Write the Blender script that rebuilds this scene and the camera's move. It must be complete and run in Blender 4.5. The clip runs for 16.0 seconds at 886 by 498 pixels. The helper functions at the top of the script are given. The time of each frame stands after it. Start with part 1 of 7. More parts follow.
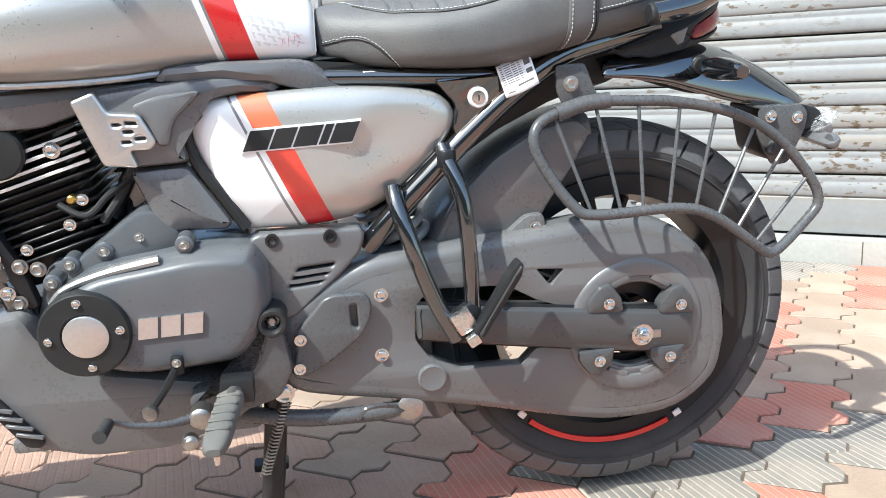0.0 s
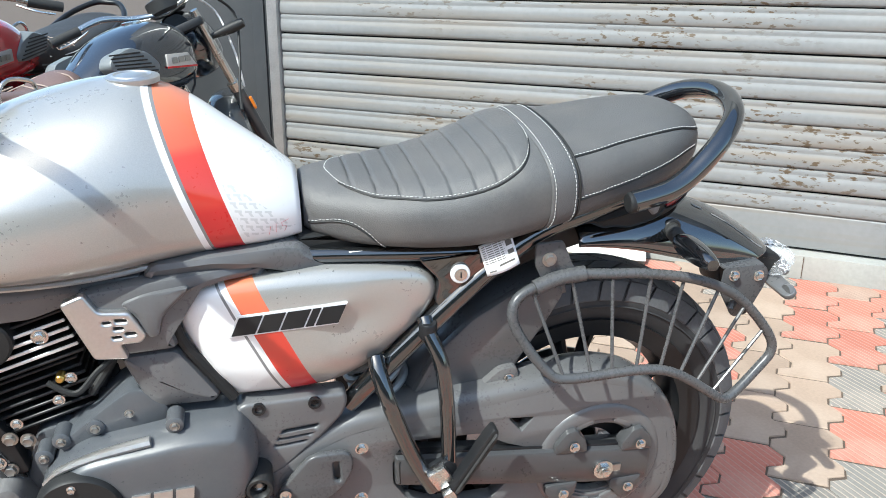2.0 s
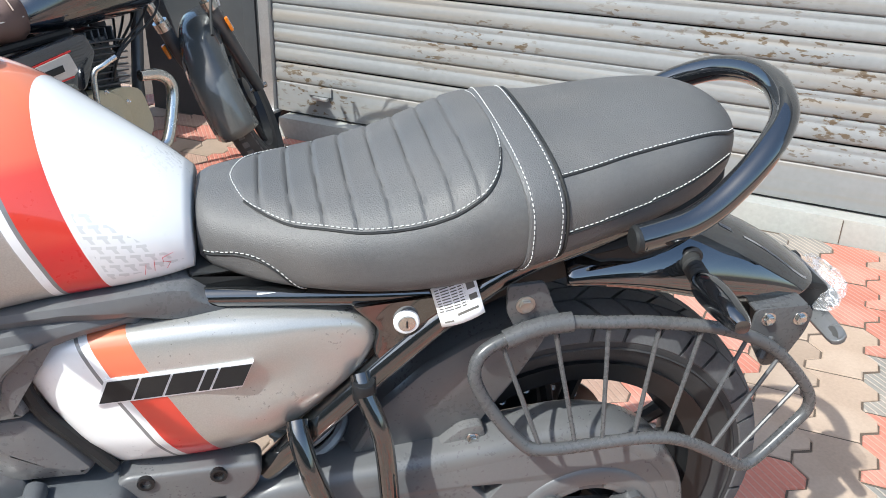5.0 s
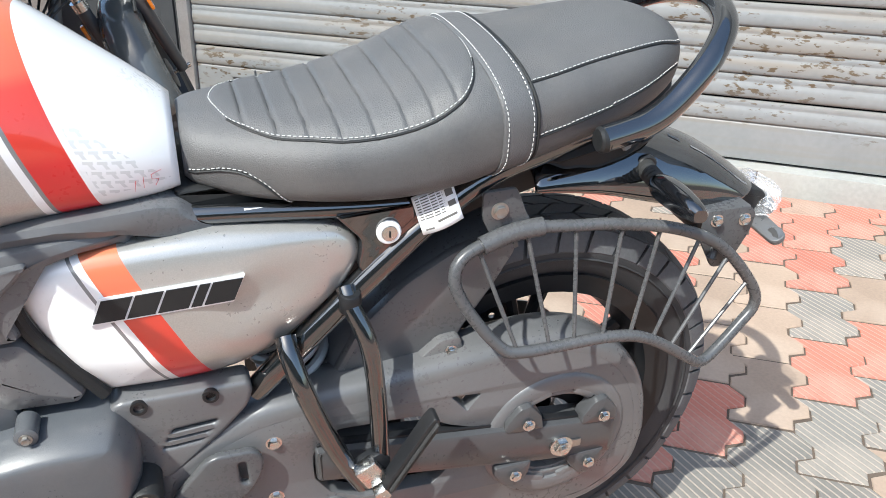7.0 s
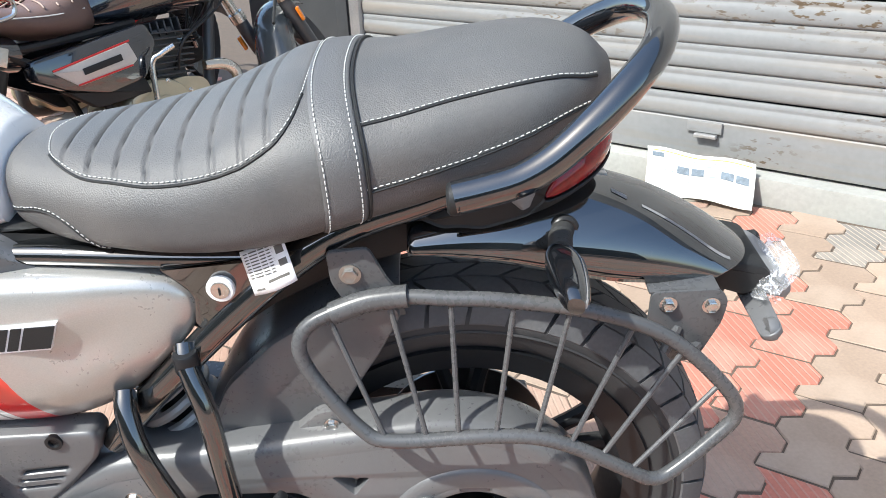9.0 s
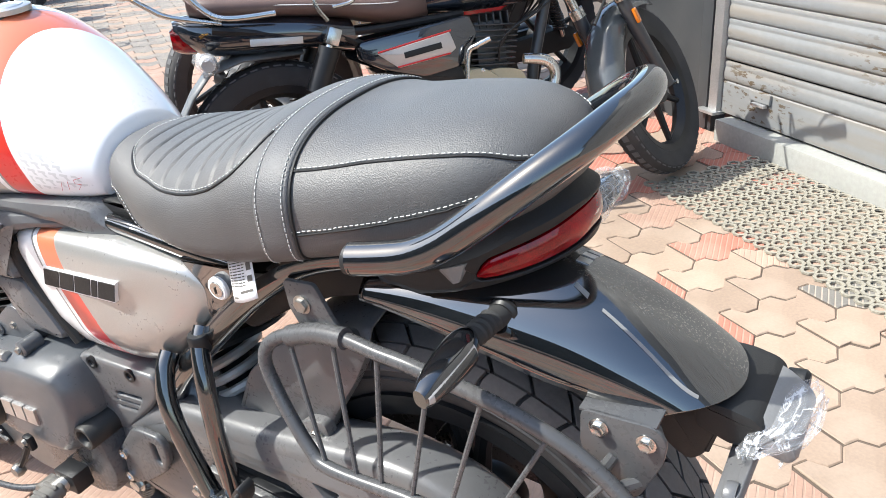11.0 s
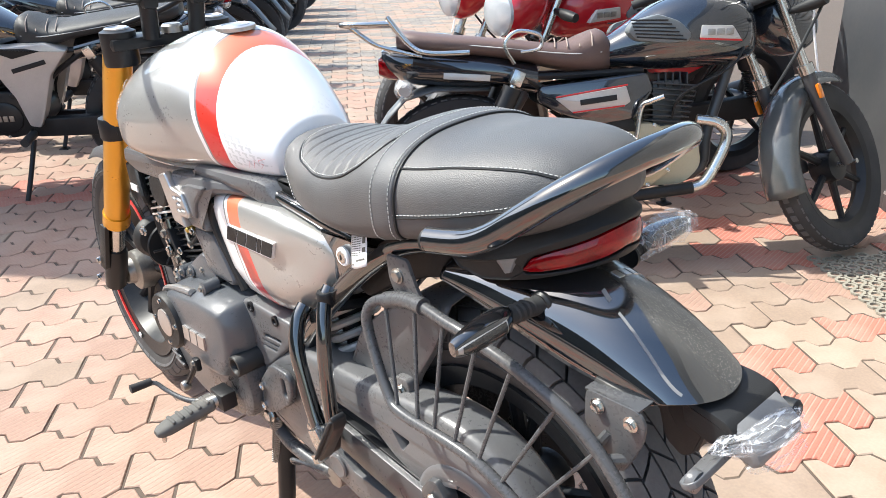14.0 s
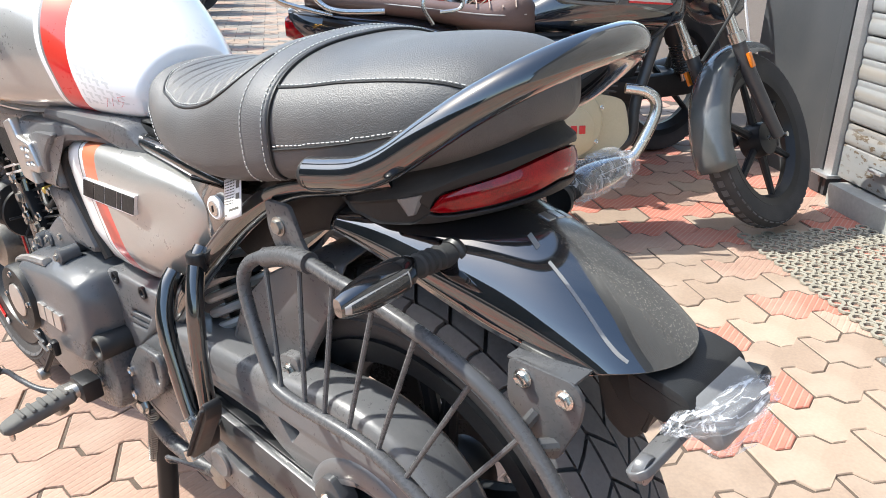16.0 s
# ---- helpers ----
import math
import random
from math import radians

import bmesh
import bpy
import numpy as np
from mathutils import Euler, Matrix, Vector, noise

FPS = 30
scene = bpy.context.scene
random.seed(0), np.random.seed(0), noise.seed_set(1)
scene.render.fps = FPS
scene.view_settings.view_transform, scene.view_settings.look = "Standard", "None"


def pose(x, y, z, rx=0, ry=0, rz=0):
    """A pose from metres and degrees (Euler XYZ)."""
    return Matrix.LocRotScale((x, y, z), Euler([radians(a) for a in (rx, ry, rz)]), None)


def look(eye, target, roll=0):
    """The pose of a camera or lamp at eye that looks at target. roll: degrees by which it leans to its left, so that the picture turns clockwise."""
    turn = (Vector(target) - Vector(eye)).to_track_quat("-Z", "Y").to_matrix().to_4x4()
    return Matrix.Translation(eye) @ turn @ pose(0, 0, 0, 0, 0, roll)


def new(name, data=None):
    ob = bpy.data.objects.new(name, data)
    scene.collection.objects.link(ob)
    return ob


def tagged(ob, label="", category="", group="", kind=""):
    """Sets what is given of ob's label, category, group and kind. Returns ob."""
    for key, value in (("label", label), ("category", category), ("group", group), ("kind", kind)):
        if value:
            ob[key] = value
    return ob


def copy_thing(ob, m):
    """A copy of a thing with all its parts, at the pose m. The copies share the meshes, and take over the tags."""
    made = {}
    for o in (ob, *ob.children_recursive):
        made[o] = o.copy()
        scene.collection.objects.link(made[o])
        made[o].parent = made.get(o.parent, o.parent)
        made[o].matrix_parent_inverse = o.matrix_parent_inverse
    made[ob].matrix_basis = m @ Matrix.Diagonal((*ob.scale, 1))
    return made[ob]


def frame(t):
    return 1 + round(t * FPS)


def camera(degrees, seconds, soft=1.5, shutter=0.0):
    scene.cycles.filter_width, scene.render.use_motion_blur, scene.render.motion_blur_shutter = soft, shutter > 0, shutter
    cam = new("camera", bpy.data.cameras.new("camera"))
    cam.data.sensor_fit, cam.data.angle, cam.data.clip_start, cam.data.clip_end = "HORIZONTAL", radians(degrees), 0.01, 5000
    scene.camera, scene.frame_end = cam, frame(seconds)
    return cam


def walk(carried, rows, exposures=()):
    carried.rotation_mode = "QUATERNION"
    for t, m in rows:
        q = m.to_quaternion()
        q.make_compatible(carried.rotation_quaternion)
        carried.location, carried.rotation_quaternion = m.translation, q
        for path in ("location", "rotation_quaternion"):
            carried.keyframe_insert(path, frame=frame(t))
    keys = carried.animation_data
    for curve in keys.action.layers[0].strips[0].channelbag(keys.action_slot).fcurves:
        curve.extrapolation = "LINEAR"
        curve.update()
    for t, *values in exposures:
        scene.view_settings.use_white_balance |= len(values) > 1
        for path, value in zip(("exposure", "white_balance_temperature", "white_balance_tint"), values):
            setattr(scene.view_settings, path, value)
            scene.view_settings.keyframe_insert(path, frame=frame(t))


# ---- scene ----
cam = camera(55.8, 16.0, soft=0.3)
PATH = [
    (0, (0.302, -1.178, 0.672), (-0.632, 0.55, 0.297), -1.9),
    (0.5, (0.315, -1.22, 0.75), (-0.606, 0.512, 0.364), -1.1),
    (1, (0.327, -1.254, 0.858), (-0.568, 0.484, 0.434), -0.2),
    (1.5, (0.295, -1.228, 0.989), (-0.531, 0.514, 0.457), -0.1),
    (2, (0.235, -1.147, 1.066), (-0.552, 0.578, 0.43), 0.3),
    (2.5, (0.243, -1.019, 1.103), (-0.541, 0.674, 0.382), 0.4),
    (3, (0.281, -0.899, 1.116), (-0.626, 0.71, 0.349), 0.1),
    (3.5, (0.253, -0.835, 1.103), (-0.654, 0.767, 0.32), 0.2),
    (4, (0.223, -0.81, 1.115), (-0.658, 0.778, 0.278), 0.6),
    (6.3, (0.118, -0.848, 1.087), (-0.518, 0.848, 0.24), 1.5),
    (6.5, (0.114, -0.867, 1.071), (-0.502, 0.837, 0.223), 1.4),
    (7, (0.142, -0.915, 1.042), (-0.464, 0.788, 0.188), 1.0),
    (7.5, (0.268, -0.956, 1.035), (-0.465, 0.698, 0.182), -0.8),
    (8, (0.36, -0.912, 1.03), (-0.48, 0.69, 0.176), -2.0),
    (8.5, (0.371, -0.725, 1.016), (-0.596, 0.805, 0.166), -2.5),
    (9, (0.431, -0.561, 1.029), (-0.717, 0.845, 0.188), -2.8),
    (9.2, (0.462, -0.514, 1.048), (-0.75, 0.816, 0.174), -3.3),
    (11.3, (0.733, -0.132, 1.082), (-1.033, 0.296, 0.248), -2.7),
    (11.5, (0.79, -0.114, 1.099), (-0.998, 0.205, 0.262), -2.1),
    (12, (0.876, -0.096, 1.119), (-0.942, 0.094, 0.309), -0.7),
    (12.5, (0.914, -0.091, 1.119), (-0.929, 0.071, 0.359), 0.0),
    (13, (0.922, -0.086, 1.116), (-0.932, 0.067, 0.382), 0.2),
    (13.5, (0.913, -0.085, 1.11), (-0.943, 0.066, 0.381), 0.3),
    (14, (0.897, -0.082, 1.099), (-0.959, 0.067, 0.369), 0.3),
    (14.5, (0.862, -0.066, 1.062), (-0.994, 0.095, 0.333), 0.4),
    (15, (0.812, -0.044, 1.018), (-1.039, 0.174, 0.291), 1.0),
    (15.5, (0.766, -0.035, 0.992), (-1.075, 0.241, 0.262), 1.7),
    (16, (0.74, -0.033, 0.979), (-1.091, 0.289, 0.241), 2.0),
]
walk(cam, [(t, look(eye, target, roll)) for t, eye, target, roll in PATH],
     exposures=[(0, 1.22, 6150, 1), (1.0, 1.06, 6100, 0), (2.0, 0.91, 6100, 0), (4.0, 0.88, 6200, 3), (6.5, 0.91, 6200, 3), (9.0, 1.09, 6300, 4), (11.5, 1.19, 6450, 5), (14.0, 1.18, 6500, 5), (16.0, 1.2, 6450, 5)])

# ---- light ----
SUN_DIR = Vector((-0.235, -0.82, 1.0)).normalized()     # towards the sun
world = bpy.data.worlds.new("sky")
scene.world = world
world.use_nodes = True
_nt = world.node_tree
_sky = _nt.nodes.new("ShaderNodeTexSky")
_sky.sky_type = "NISHITA"
_sky.sun_disc = False
_sky.dust_density = 2.0
_sky.sun_elevation = math.asin(SUN_DIR.z)
_sky.sun_rotation = math.atan2(SUN_DIR.x, SUN_DIR.y)
_nt.links.new(_sky.outputs[0], _nt.nodes["Background"].inputs[0])
_nt.nodes["Background"].inputs[1].default_value = 0.17
sun = new("sun", bpy.data.lights.new("sun", "SUN"))
sun.data.energy, sun.data.angle, sun.data.color = 3.5, radians(0.55), (1.0, 0.965, 0.92)
sun.matrix_world = SUN_DIR.to_track_quat("Z", "Y").to_matrix().to_4x4()


# ---- shape helpers ----
def smooth_line(pts, k=4, closed=False):
    """Catmull-Rom through the points, k steps a span."""
    P = [Vector(p) for p in pts]
    n, out = len(P), []
    if n < 3 and not closed:
        return P
    for i in range(n if closed else n - 1):
        if closed:
            a, b, c, d = P[i - 1], P[i], P[(i + 1) % n], P[(i + 2) % n]
        else:
            a, b, c, d = P[max(i - 1, 0)], P[i], P[i + 1], P[min(i + 2, n - 1)]
        for j in range(k):
            t = j / k
            out.append(0.5 * (2 * b + (c - a) * t + (2 * a - 5 * b + 4 * c - d) * t * t + (3 * b - a - 3 * c + d) * t ** 3))
    if not closed:
        out.append(P[-1])
    return out


def rounded(outline, r=0.008, k=3):
    """A 2D outline with its corners rounded by about r."""
    n, out = len(outline), []
    P = [Vector(p) for p in outline]
    for i in range(n):
        a, b, c = P[i - 1], P[i], P[(i + 1) % n]
        u, v = a - b, c - b
        ra = min(r, 0.45 * u.length, 0.45 * v.length)
        p, q = b + u.normalized() * ra, b + v.normalized() * ra
        for j in range(k + 1):
            t = j / k
            out.append(p * (1 - t) ** 2 + b * 2 * t * (1 - t) + q * t * t)
    return out


def ring_faces(bm, r0, r1, closed=True):
    n = len(r0)
    for i in range(n if closed else n - 1):
        j = (i + 1) % n
        try:
            bm.faces.new((r0[i], r0[j], r1[j], r1[i]))
        except ValueError:
            pass


def loft(rings, cap=True, closed=True, bm=None):
    bm = bm or bmesh.new()
    vs = [[bm.verts.new(p) for p in ring] for ring in rings]
    for a, b in zip(vs, vs[1:]):
        ring_faces(bm, a, b, closed)
    if cap and closed:
        bm.faces.new(vs[0][::-1])
        bm.faces.new(vs[-1])
    bmesh.ops.recalc_face_normals(bm, faces=bm.faces)
    return bm


def tube(pts, r, n=10, k=5, closed=False, bm=None, cap=True, flat=1.0):
    """A tube of radius r (a number, or one for each point) along a smooth line."""
    bm = bm or bmesh.new()
    rr = r if isinstance(r, (list, tuple)) else [r] * len(pts)
    P = smooth_line([(*p, q) for p, q in zip(pts, rr)], k, closed) if k > 1 else [Vector((*p, q)) for p, q in zip(pts, rr)]
    C = [Vector(p[:3]) for p in P]
    m, rings, up = len(C), [], None
    for i in range(m):
        a, b = (C[i - 1], C[(i + 1) % m]) if closed else (C[max(i - 1, 0)], C[min(i + 1, m - 1)])
        d = (b - a).normalized()
        if up is None:
            up = Vector((0, 0, 1)) if abs(d.z) < 0.9 else Vector((1, 0, 0))
        side = d.cross(up).normalized()
        up = side.cross(d).normalized()
        rings.append([bm.verts.new(C[i] + P[i][3] * (math.cos(w) * side + flat * math.sin(w) * up)) for w in (2 * math.pi * s / n for s in range(n))])
    for a, b in zip(rings, rings[1:]):
        ring_faces(bm, a, b)
    if closed:
        ring_faces(bm, rings[-1], rings[0])
    elif cap:
        bm.faces.new(rings[0][::-1])
        bm.faces.new(rings[-1])
    bmesh.ops.recalc_face_normals(bm, faces=bm.faces)
    return bm


def lathe(profile, c=(0, 0, 0), n=32, axis="y", bm=None, closed=False, cap=True):
    """Turns a profile of (radius, along) round an axis through c."""
    bm = bm or bmesh.new()
    c, rings = Vector(c), []
    for r, h in profile:
        ring = []
        for i in range(n):
            w = 2 * math.pi * i / n
            u, v = r * math.cos(w), r * math.sin(w)
            ring.append(bm.verts.new(c + Vector({"y": (u, h, v), "z": (u, v, h), "x": (h, u, v)}[axis])))
        rings.append(ring)
    for a, b in zip(rings, rings[1:]):
        ring_faces(bm, a, b)
    if closed:
        ring_faces(bm, rings[-1], rings[0])
    elif cap:
        bm.faces.new(rings[0][::-1])
        bm.faces.new(rings[-1])
    bmesh.ops.recalc_face_normals(bm, faces=bm.faces)
    return bm


def offset_in(outline, d):
    n, out = len(outline), []
    area = sum(outline[i - 1][0] * outline[i][1] - outline[i][0] * outline[i - 1][1] for i in range(n))
    s = 1 if area > 0 else -1
    for i in range(n):
        a, b, c = outline[i - 1], outline[i], outline[(i + 1) % n]
        u, v = (b - a), (c - b)
        nrm = Vector((-(u.y / (u.length + 1e-9) + v.y / (v.length + 1e-9)), u.x / (u.length + 1e-9) + v.x / (v.length + 1e-9))) * s
        out.append(b + nrm.normalized() * d if nrm.length > 1e-6 else b.copy())
    return out


def plate(outline, y0, y1, r=0.006, bevel=0.003, k=3, dome=0.0, slope=None, bm=None):
    """A plate in the x-z plane from y0 (outer face, seen) to y1, with rounded corners and a rounded outer edge. slope: y added at (x, z)."""
    bm = bm or bmesh.new()
    o = rounded([Vector(p) for p in outline], r, k) if r else [Vector(p) for p in outline]
    sg = 1 if y1 > y0 else -1
    f = slope or (lambda x, z: 0.0)
    rings = [(o, y1), (o, y0 + sg * bevel), (offset_in(o, bevel * 0.3), y0 + sg * bevel * 0.3), (offset_in(o, bevel), y0)]
    if dome:
        cx, cz = sum(p.x for p in o) / len(o), sum(p.y for p in o) / len(o)
        for q in (0.85, 0.6, 0.3):
            rings.append(([Vector((cx + (p.x - cx) * q, cz + (p.y - cz) * q)) for p in offset_in(o, bevel)], y0 - sg * dome * (1 - q * q)))
    vs = [[bm.verts.new((p.x, y, p.y)) for p in ring] for ring, y in rings]
    for a, b in zip(vs, vs[1:]):
        ring_faces(bm, a, b)
    caps = [bm.faces.new(vs[0][::-1]), bm.faces.new(vs[-1])]
    if slope:
        bmesh.ops.triangulate(bm, faces=caps, quad_method="BEAUTY", ngon_method="BEAUTY")
        for ring in vs:
            for v in ring:
                v.co.y += f(v.co.x, v.co.z)
    bmesh.ops.recalc_face_normals(bm, faces=bm.faces)
    return bm


def rbox(size, c=(0, 0, 0), bevel=0.004, seg=2, m=None, bm=None):
    b = bmesh.new()
    bmesh.ops.create_cube(b, size=1.0)
    bmesh.ops.scale(b, vec=size, verts=b.verts)
    if bevel:
        bmesh.ops.bevel(b, geom=list(b.edges), offset=min(bevel, 0.45 * min(size)), segments=seg, affect="EDGES", profile=0.6)
    bmesh.ops.transform(b, matrix=Matrix.Translation(c) @ (m or Matrix()), verts=b.verts)
    return join(bm, b) if bm else b


def join(bm, other):
    """Adds the other bmesh into bm."""
    vs = {v: bm.verts.new(v.co) for v in other.verts}
    for f in other.faces:
        bm.faces.new([vs[v] for v in f.verts])
    other.free()
    return bm


def bolt(c, r=0.008, h=0.006, axis="y", sign=-1, bm=None):
    """A hexagon bolt with a washer flange, its head towards sign along the axis."""
    bm = lathe([(r * 1.35, 0), (r * 1.35, sign * h * 0.25), (r * 1.0, sign * h * 0.3)], c, 20, axis, bm)
    lathe([(r, sign * h * 0.25), (r, sign * h * 0.9), (r * 0.85, sign * h), (r * 0.6, sign * h * 0.85)], c, 6, axis, bm)
    return bm


def part(name, bm, material, parent=None, label="", smooth=38):
    me = bpy.data.meshes.new(name)
    bm.to_mesh(me)
    bm.free()
    for p in me.polygons:
        p.use_smooth = bool(smooth)
    if smooth:
        me.set_sharp_from_angle(angle=radians(smooth))
    me.materials.append(material)
    ob = new(name, me)
    ob.parent = parent
    if label:
        ob["label"] = label
    return ob


def thing(name, label, category, m=None, group="", kind=""):
    ob = new(name)
    ob.empty_display_size = 0.1
    if m is not None:
        ob.matrix_basis = m
    return tagged(ob, label, category, group, kind)


# ---- materials ----
def material(name, color, rough=0.5, metal=0.0, coat=0.0, vary=0.06, scale=14.0, bump=0.0, bump_scale=300.0, spec=0.5, dirt=0.0, trans=0.0, ior=1.45, coords="Object", rand=0.0, dirt_color=(0.35, 0.3, 0.25)):
    """A principled surface with variation at two scales, dust and a fine relief."""
    m = bpy.data.materials.new(name)
    m.use_nodes = True
    nt = m.node_tree
    N, L = nt.nodes, nt.links
    b = N["Principled BSDF"]
    b.inputs["Roughness"].default_value, b.inputs["Metallic"].default_value = rough, metal
    b.inputs["Coat Weight"].default_value, b.inputs["Coat Roughness"].default_value = coat, 0.04
    b.inputs["Specular IOR Level"].default_value = spec
    b.inputs["Transmission Weight"].default_value, b.inputs["IOR"].default_value = trans, ior
    tc = N.new("ShaderNodeTexCoord")
    big, fine = N.new("ShaderNodeTexNoise"), N.new("ShaderNodeTexNoise")
    for node, s, d in ((big, scale, 4.0), (fine, scale * 14, 3.0)):
        node.inputs["Scale"].default_value, node.inputs["Detail"].default_value = s, d
        L.new(tc.outputs[coords], node.inputs["Vector"])
    add = N.new("ShaderNodeMath")
    add.operation = "ADD"
    L.new(big.outputs[0], add.inputs[0])
    L.new(fine.outputs[0], add.inputs[1])
    ramp = N.new("ShaderNodeMapRange")
    ramp.inputs[1].default_value, ramp.inputs[2].default_value = 0.6, 1.4
    ramp.inputs[3].default_value, ramp.inputs[4].default_value = 1 - vary, 1 + vary
    L.new(add.outputs[0], ramp.inputs[0])
    mul = N.new("ShaderNodeVectorMath")
    mul.operation = "SCALE"
    mul.inputs[0].default_value = color
    L.new(ramp.outputs[0], mul.inputs["Scale"])
    out = mul.outputs[0]
    if rand:
        info, rr = N.new("ShaderNodeObjectInfo"), N.new("ShaderNodeMapRange")
        rr.inputs[3].default_value, rr.inputs[4].default_value = 1 - rand, 1 + rand
        L.new(info.outputs["Random"], rr.inputs[0])
        m2 = N.new("ShaderNodeVectorMath")
        m2.operation = "SCALE"
        L.new(out, m2.inputs[0])
        L.new(rr.outputs[0], m2.inputs["Scale"])
        out = m2.outputs[0]
    if dirt:
        dn, dr, mix = N.new("ShaderNodeTexNoise"), N.new("ShaderNodeMapRange"), N.new("ShaderNodeMix")
        dn.inputs["Scale"].default_value, dn.inputs["Detail"].default_value = scale * 0.6, 8.0
        L.new(tc.outputs[coords], dn.inputs["Vector"])
        dr.inputs[1].default_value, dr.inputs[2].default_value, dr.inputs[4].default_value = 0.45, 0.8, dirt
        L.new(dn.outputs[0], dr.inputs[0])
        mix.data_type = "RGBA"
        mix.inputs[7].default_value = (*dirt_color, 1)
        L.new(dr.outputs[0], mix.inputs[0])
        L.new(out, mix.inputs[6])
        out = mix.outputs[2]
    L.new(out, b.inputs["Base Color"])
    rv = N.new("ShaderNodeMapRange")
    rv.inputs[1].default_value, rv.inputs[2].default_value = 0.6, 1.4
    rv.inputs[3].default_value, rv.inputs[4].default_value = max(rough * 0.85, 0.01), min(rough * 1.15 + 0.02, 1)
    L.new(add.outputs[0], rv.inputs[0])
    L.new(rv.outputs[0], b.inputs["Roughness"])
    if bump:
        bn, bp = N.new("ShaderNodeTexNoise"), N.new("ShaderNodeBump")
        bn.inputs["Scale"].default_value, bn.inputs["Detail"].default_value = bump_scale, 2.0
        bp.inputs["Strength"].default_value, bp.inputs["Distance"].default_value = bump, 0.001
        L.new(tc.outputs[coords], bn.inputs["Vector"])
        L.new(bn.outputs[0], bp.inputs["Height"])
        L.new(bp.outputs[0], b.inputs["Normal"])
    return m


GREY_PLASTIC = material("grey_plastic", (0.115, 0.116, 0.12), 0.29, coat=0.12, bump=0.15, bump_scale=900, dirt=0.1, spec=0.6)
GREY_METAL = material("grey_painted_metal", (0.075, 0.077, 0.081), 0.27, bump=0.04, bump_scale=1200, dirt=0.1)
ENGINE_GREY = material("engine_grey_paint", (0.082, 0.089, 0.099), 0.3, coat=0.25, bump=0.2, bump_scale=1000, dirt=0.12)
BLACK_GLOSS = material("gloss_black_paint", (0.006, 0.007, 0.009), 0.12, coat=1.0, vary=0.1, dirt=0.0)
BLACK_TUBE = material("black_painted_tube", (0.008, 0.009, 0.010), 0.15, coat=1.0)
BLACK_PLASTIC = material("black_plastic", (0.016, 0.017, 0.018), 0.5, bump=0.3, bump_scale=700, dirt=0.04, spec=0.4)
BLACK_METAL = material("black_painted_metal", (0.012, 0.013, 0.015), 0.36, vary=0.2, dirt=0.04, spec=0.4)
TYRE_RUBBER = material("tyre_rubber", (0.036, 0.036, 0.038), 0.75, vary=0.2, bump=0.3, bump_scale=400, dirt=0.35, dirt_color=(0.12, 0.11, 0.1))
CHROME = material("bright_zinc_steel", (0.6, 0.6, 0.58), 0.24, 1.0, vary=0.12)
ALU = material("brushed_aluminium", (0.6, 0.59, 0.58), 0.36, 0.9, vary=0.08, bump=0.1)
STEEL = material("raw_steel", (0.38, 0.37, 0.35), 0.42, 1.0, vary=0.2, dirt=0.2)
for m in (BLACK_GLOSS, BLACK_TUBE):
    m.node_tree.nodes["Principled BSDF"].inputs["Coat IOR"].default_value = 2.0
RED_PAINT = material("red_paint", (0.55, 0.02, 0.02), 0.3, coat=0.4)
WHITE_PAINT = material("white_print", (0.8, 0.8, 0.8), 0.4)


# ---- setting ----
def paver_material(name, color, grooves):
    m = material(name, color, 0.88, vary=0.16, scale=9, dirt=0.45, rand=0.13, dirt_color=(0.45, 0.37, 0.30), bump=0.35, bump_scale=220)
    if grooves:
        N, L, b = nodes_of_(m)
        tc, sep = N.new("ShaderNodeTexCoord"), N.new("ShaderNodeSeparateXYZ")
        L.new(tc.outputs["Object"], sep.inputs[0])
        add = N.new("ShaderNodeMath")
        add.operation = "MULTIPLY_ADD"
        add.inputs[1].default_value = 0.95
        L.new(sep.outputs[0], add.inputs[0])
        L.new(sep.outputs[1], add.inputs[2])
        mul = N.new("ShaderNodeMath")
        mul.operation = "MULTIPLY"
        mul.inputs[1].default_value = 2 * math.pi / 0.021
        L.new(add.outputs[0], mul.inputs[0])
        sn = N.new("ShaderNodeMath")
        sn.operation = "SINE"
        L.new(mul.outputs[0], sn.inputs[0])
        mr = N.new("ShaderNodeMapRange")
        mr.inputs[1].default_value, mr.inputs[2].default_value = 0.55, 0.85
        L.new(sn.outputs[0], mr.inputs[0])
        bp = N.new("ShaderNodeBump")
        bp.inputs["Distance"].default_value, bp.inputs["Strength"].default_value, bp.invert = 0.003, 0.5, True
        L.new(mr.outputs[0], bp.inputs["Height"])
        L.new(bp.outputs[0], b.inputs["Normal"])
        mx = N.new("ShaderNodeMix")
        mx.data_type = "RGBA"
        old = b.inputs["Base Color"].links[0].from_socket
        L.new(old, mx.inputs[6])
        mx.inputs[7].default_value = (0.52, 0.42, 0.34, 1)
        fac = N.new("ShaderNodeMath")
        fac.operation = "MULTIPLY"
        fac.inputs[1].default_value = grooves
        L.new(mr.outputs[0], fac.inputs[0])
        L.new(fac.outputs[0], mx.inputs[0])
        L.new(mx.outputs[2], b.inputs["Base Color"])
    return m


def nodes_of_(m):
    return m.node_tree.nodes, m.node_tree.links, m.node_tree.nodes["Principled BSDF"]


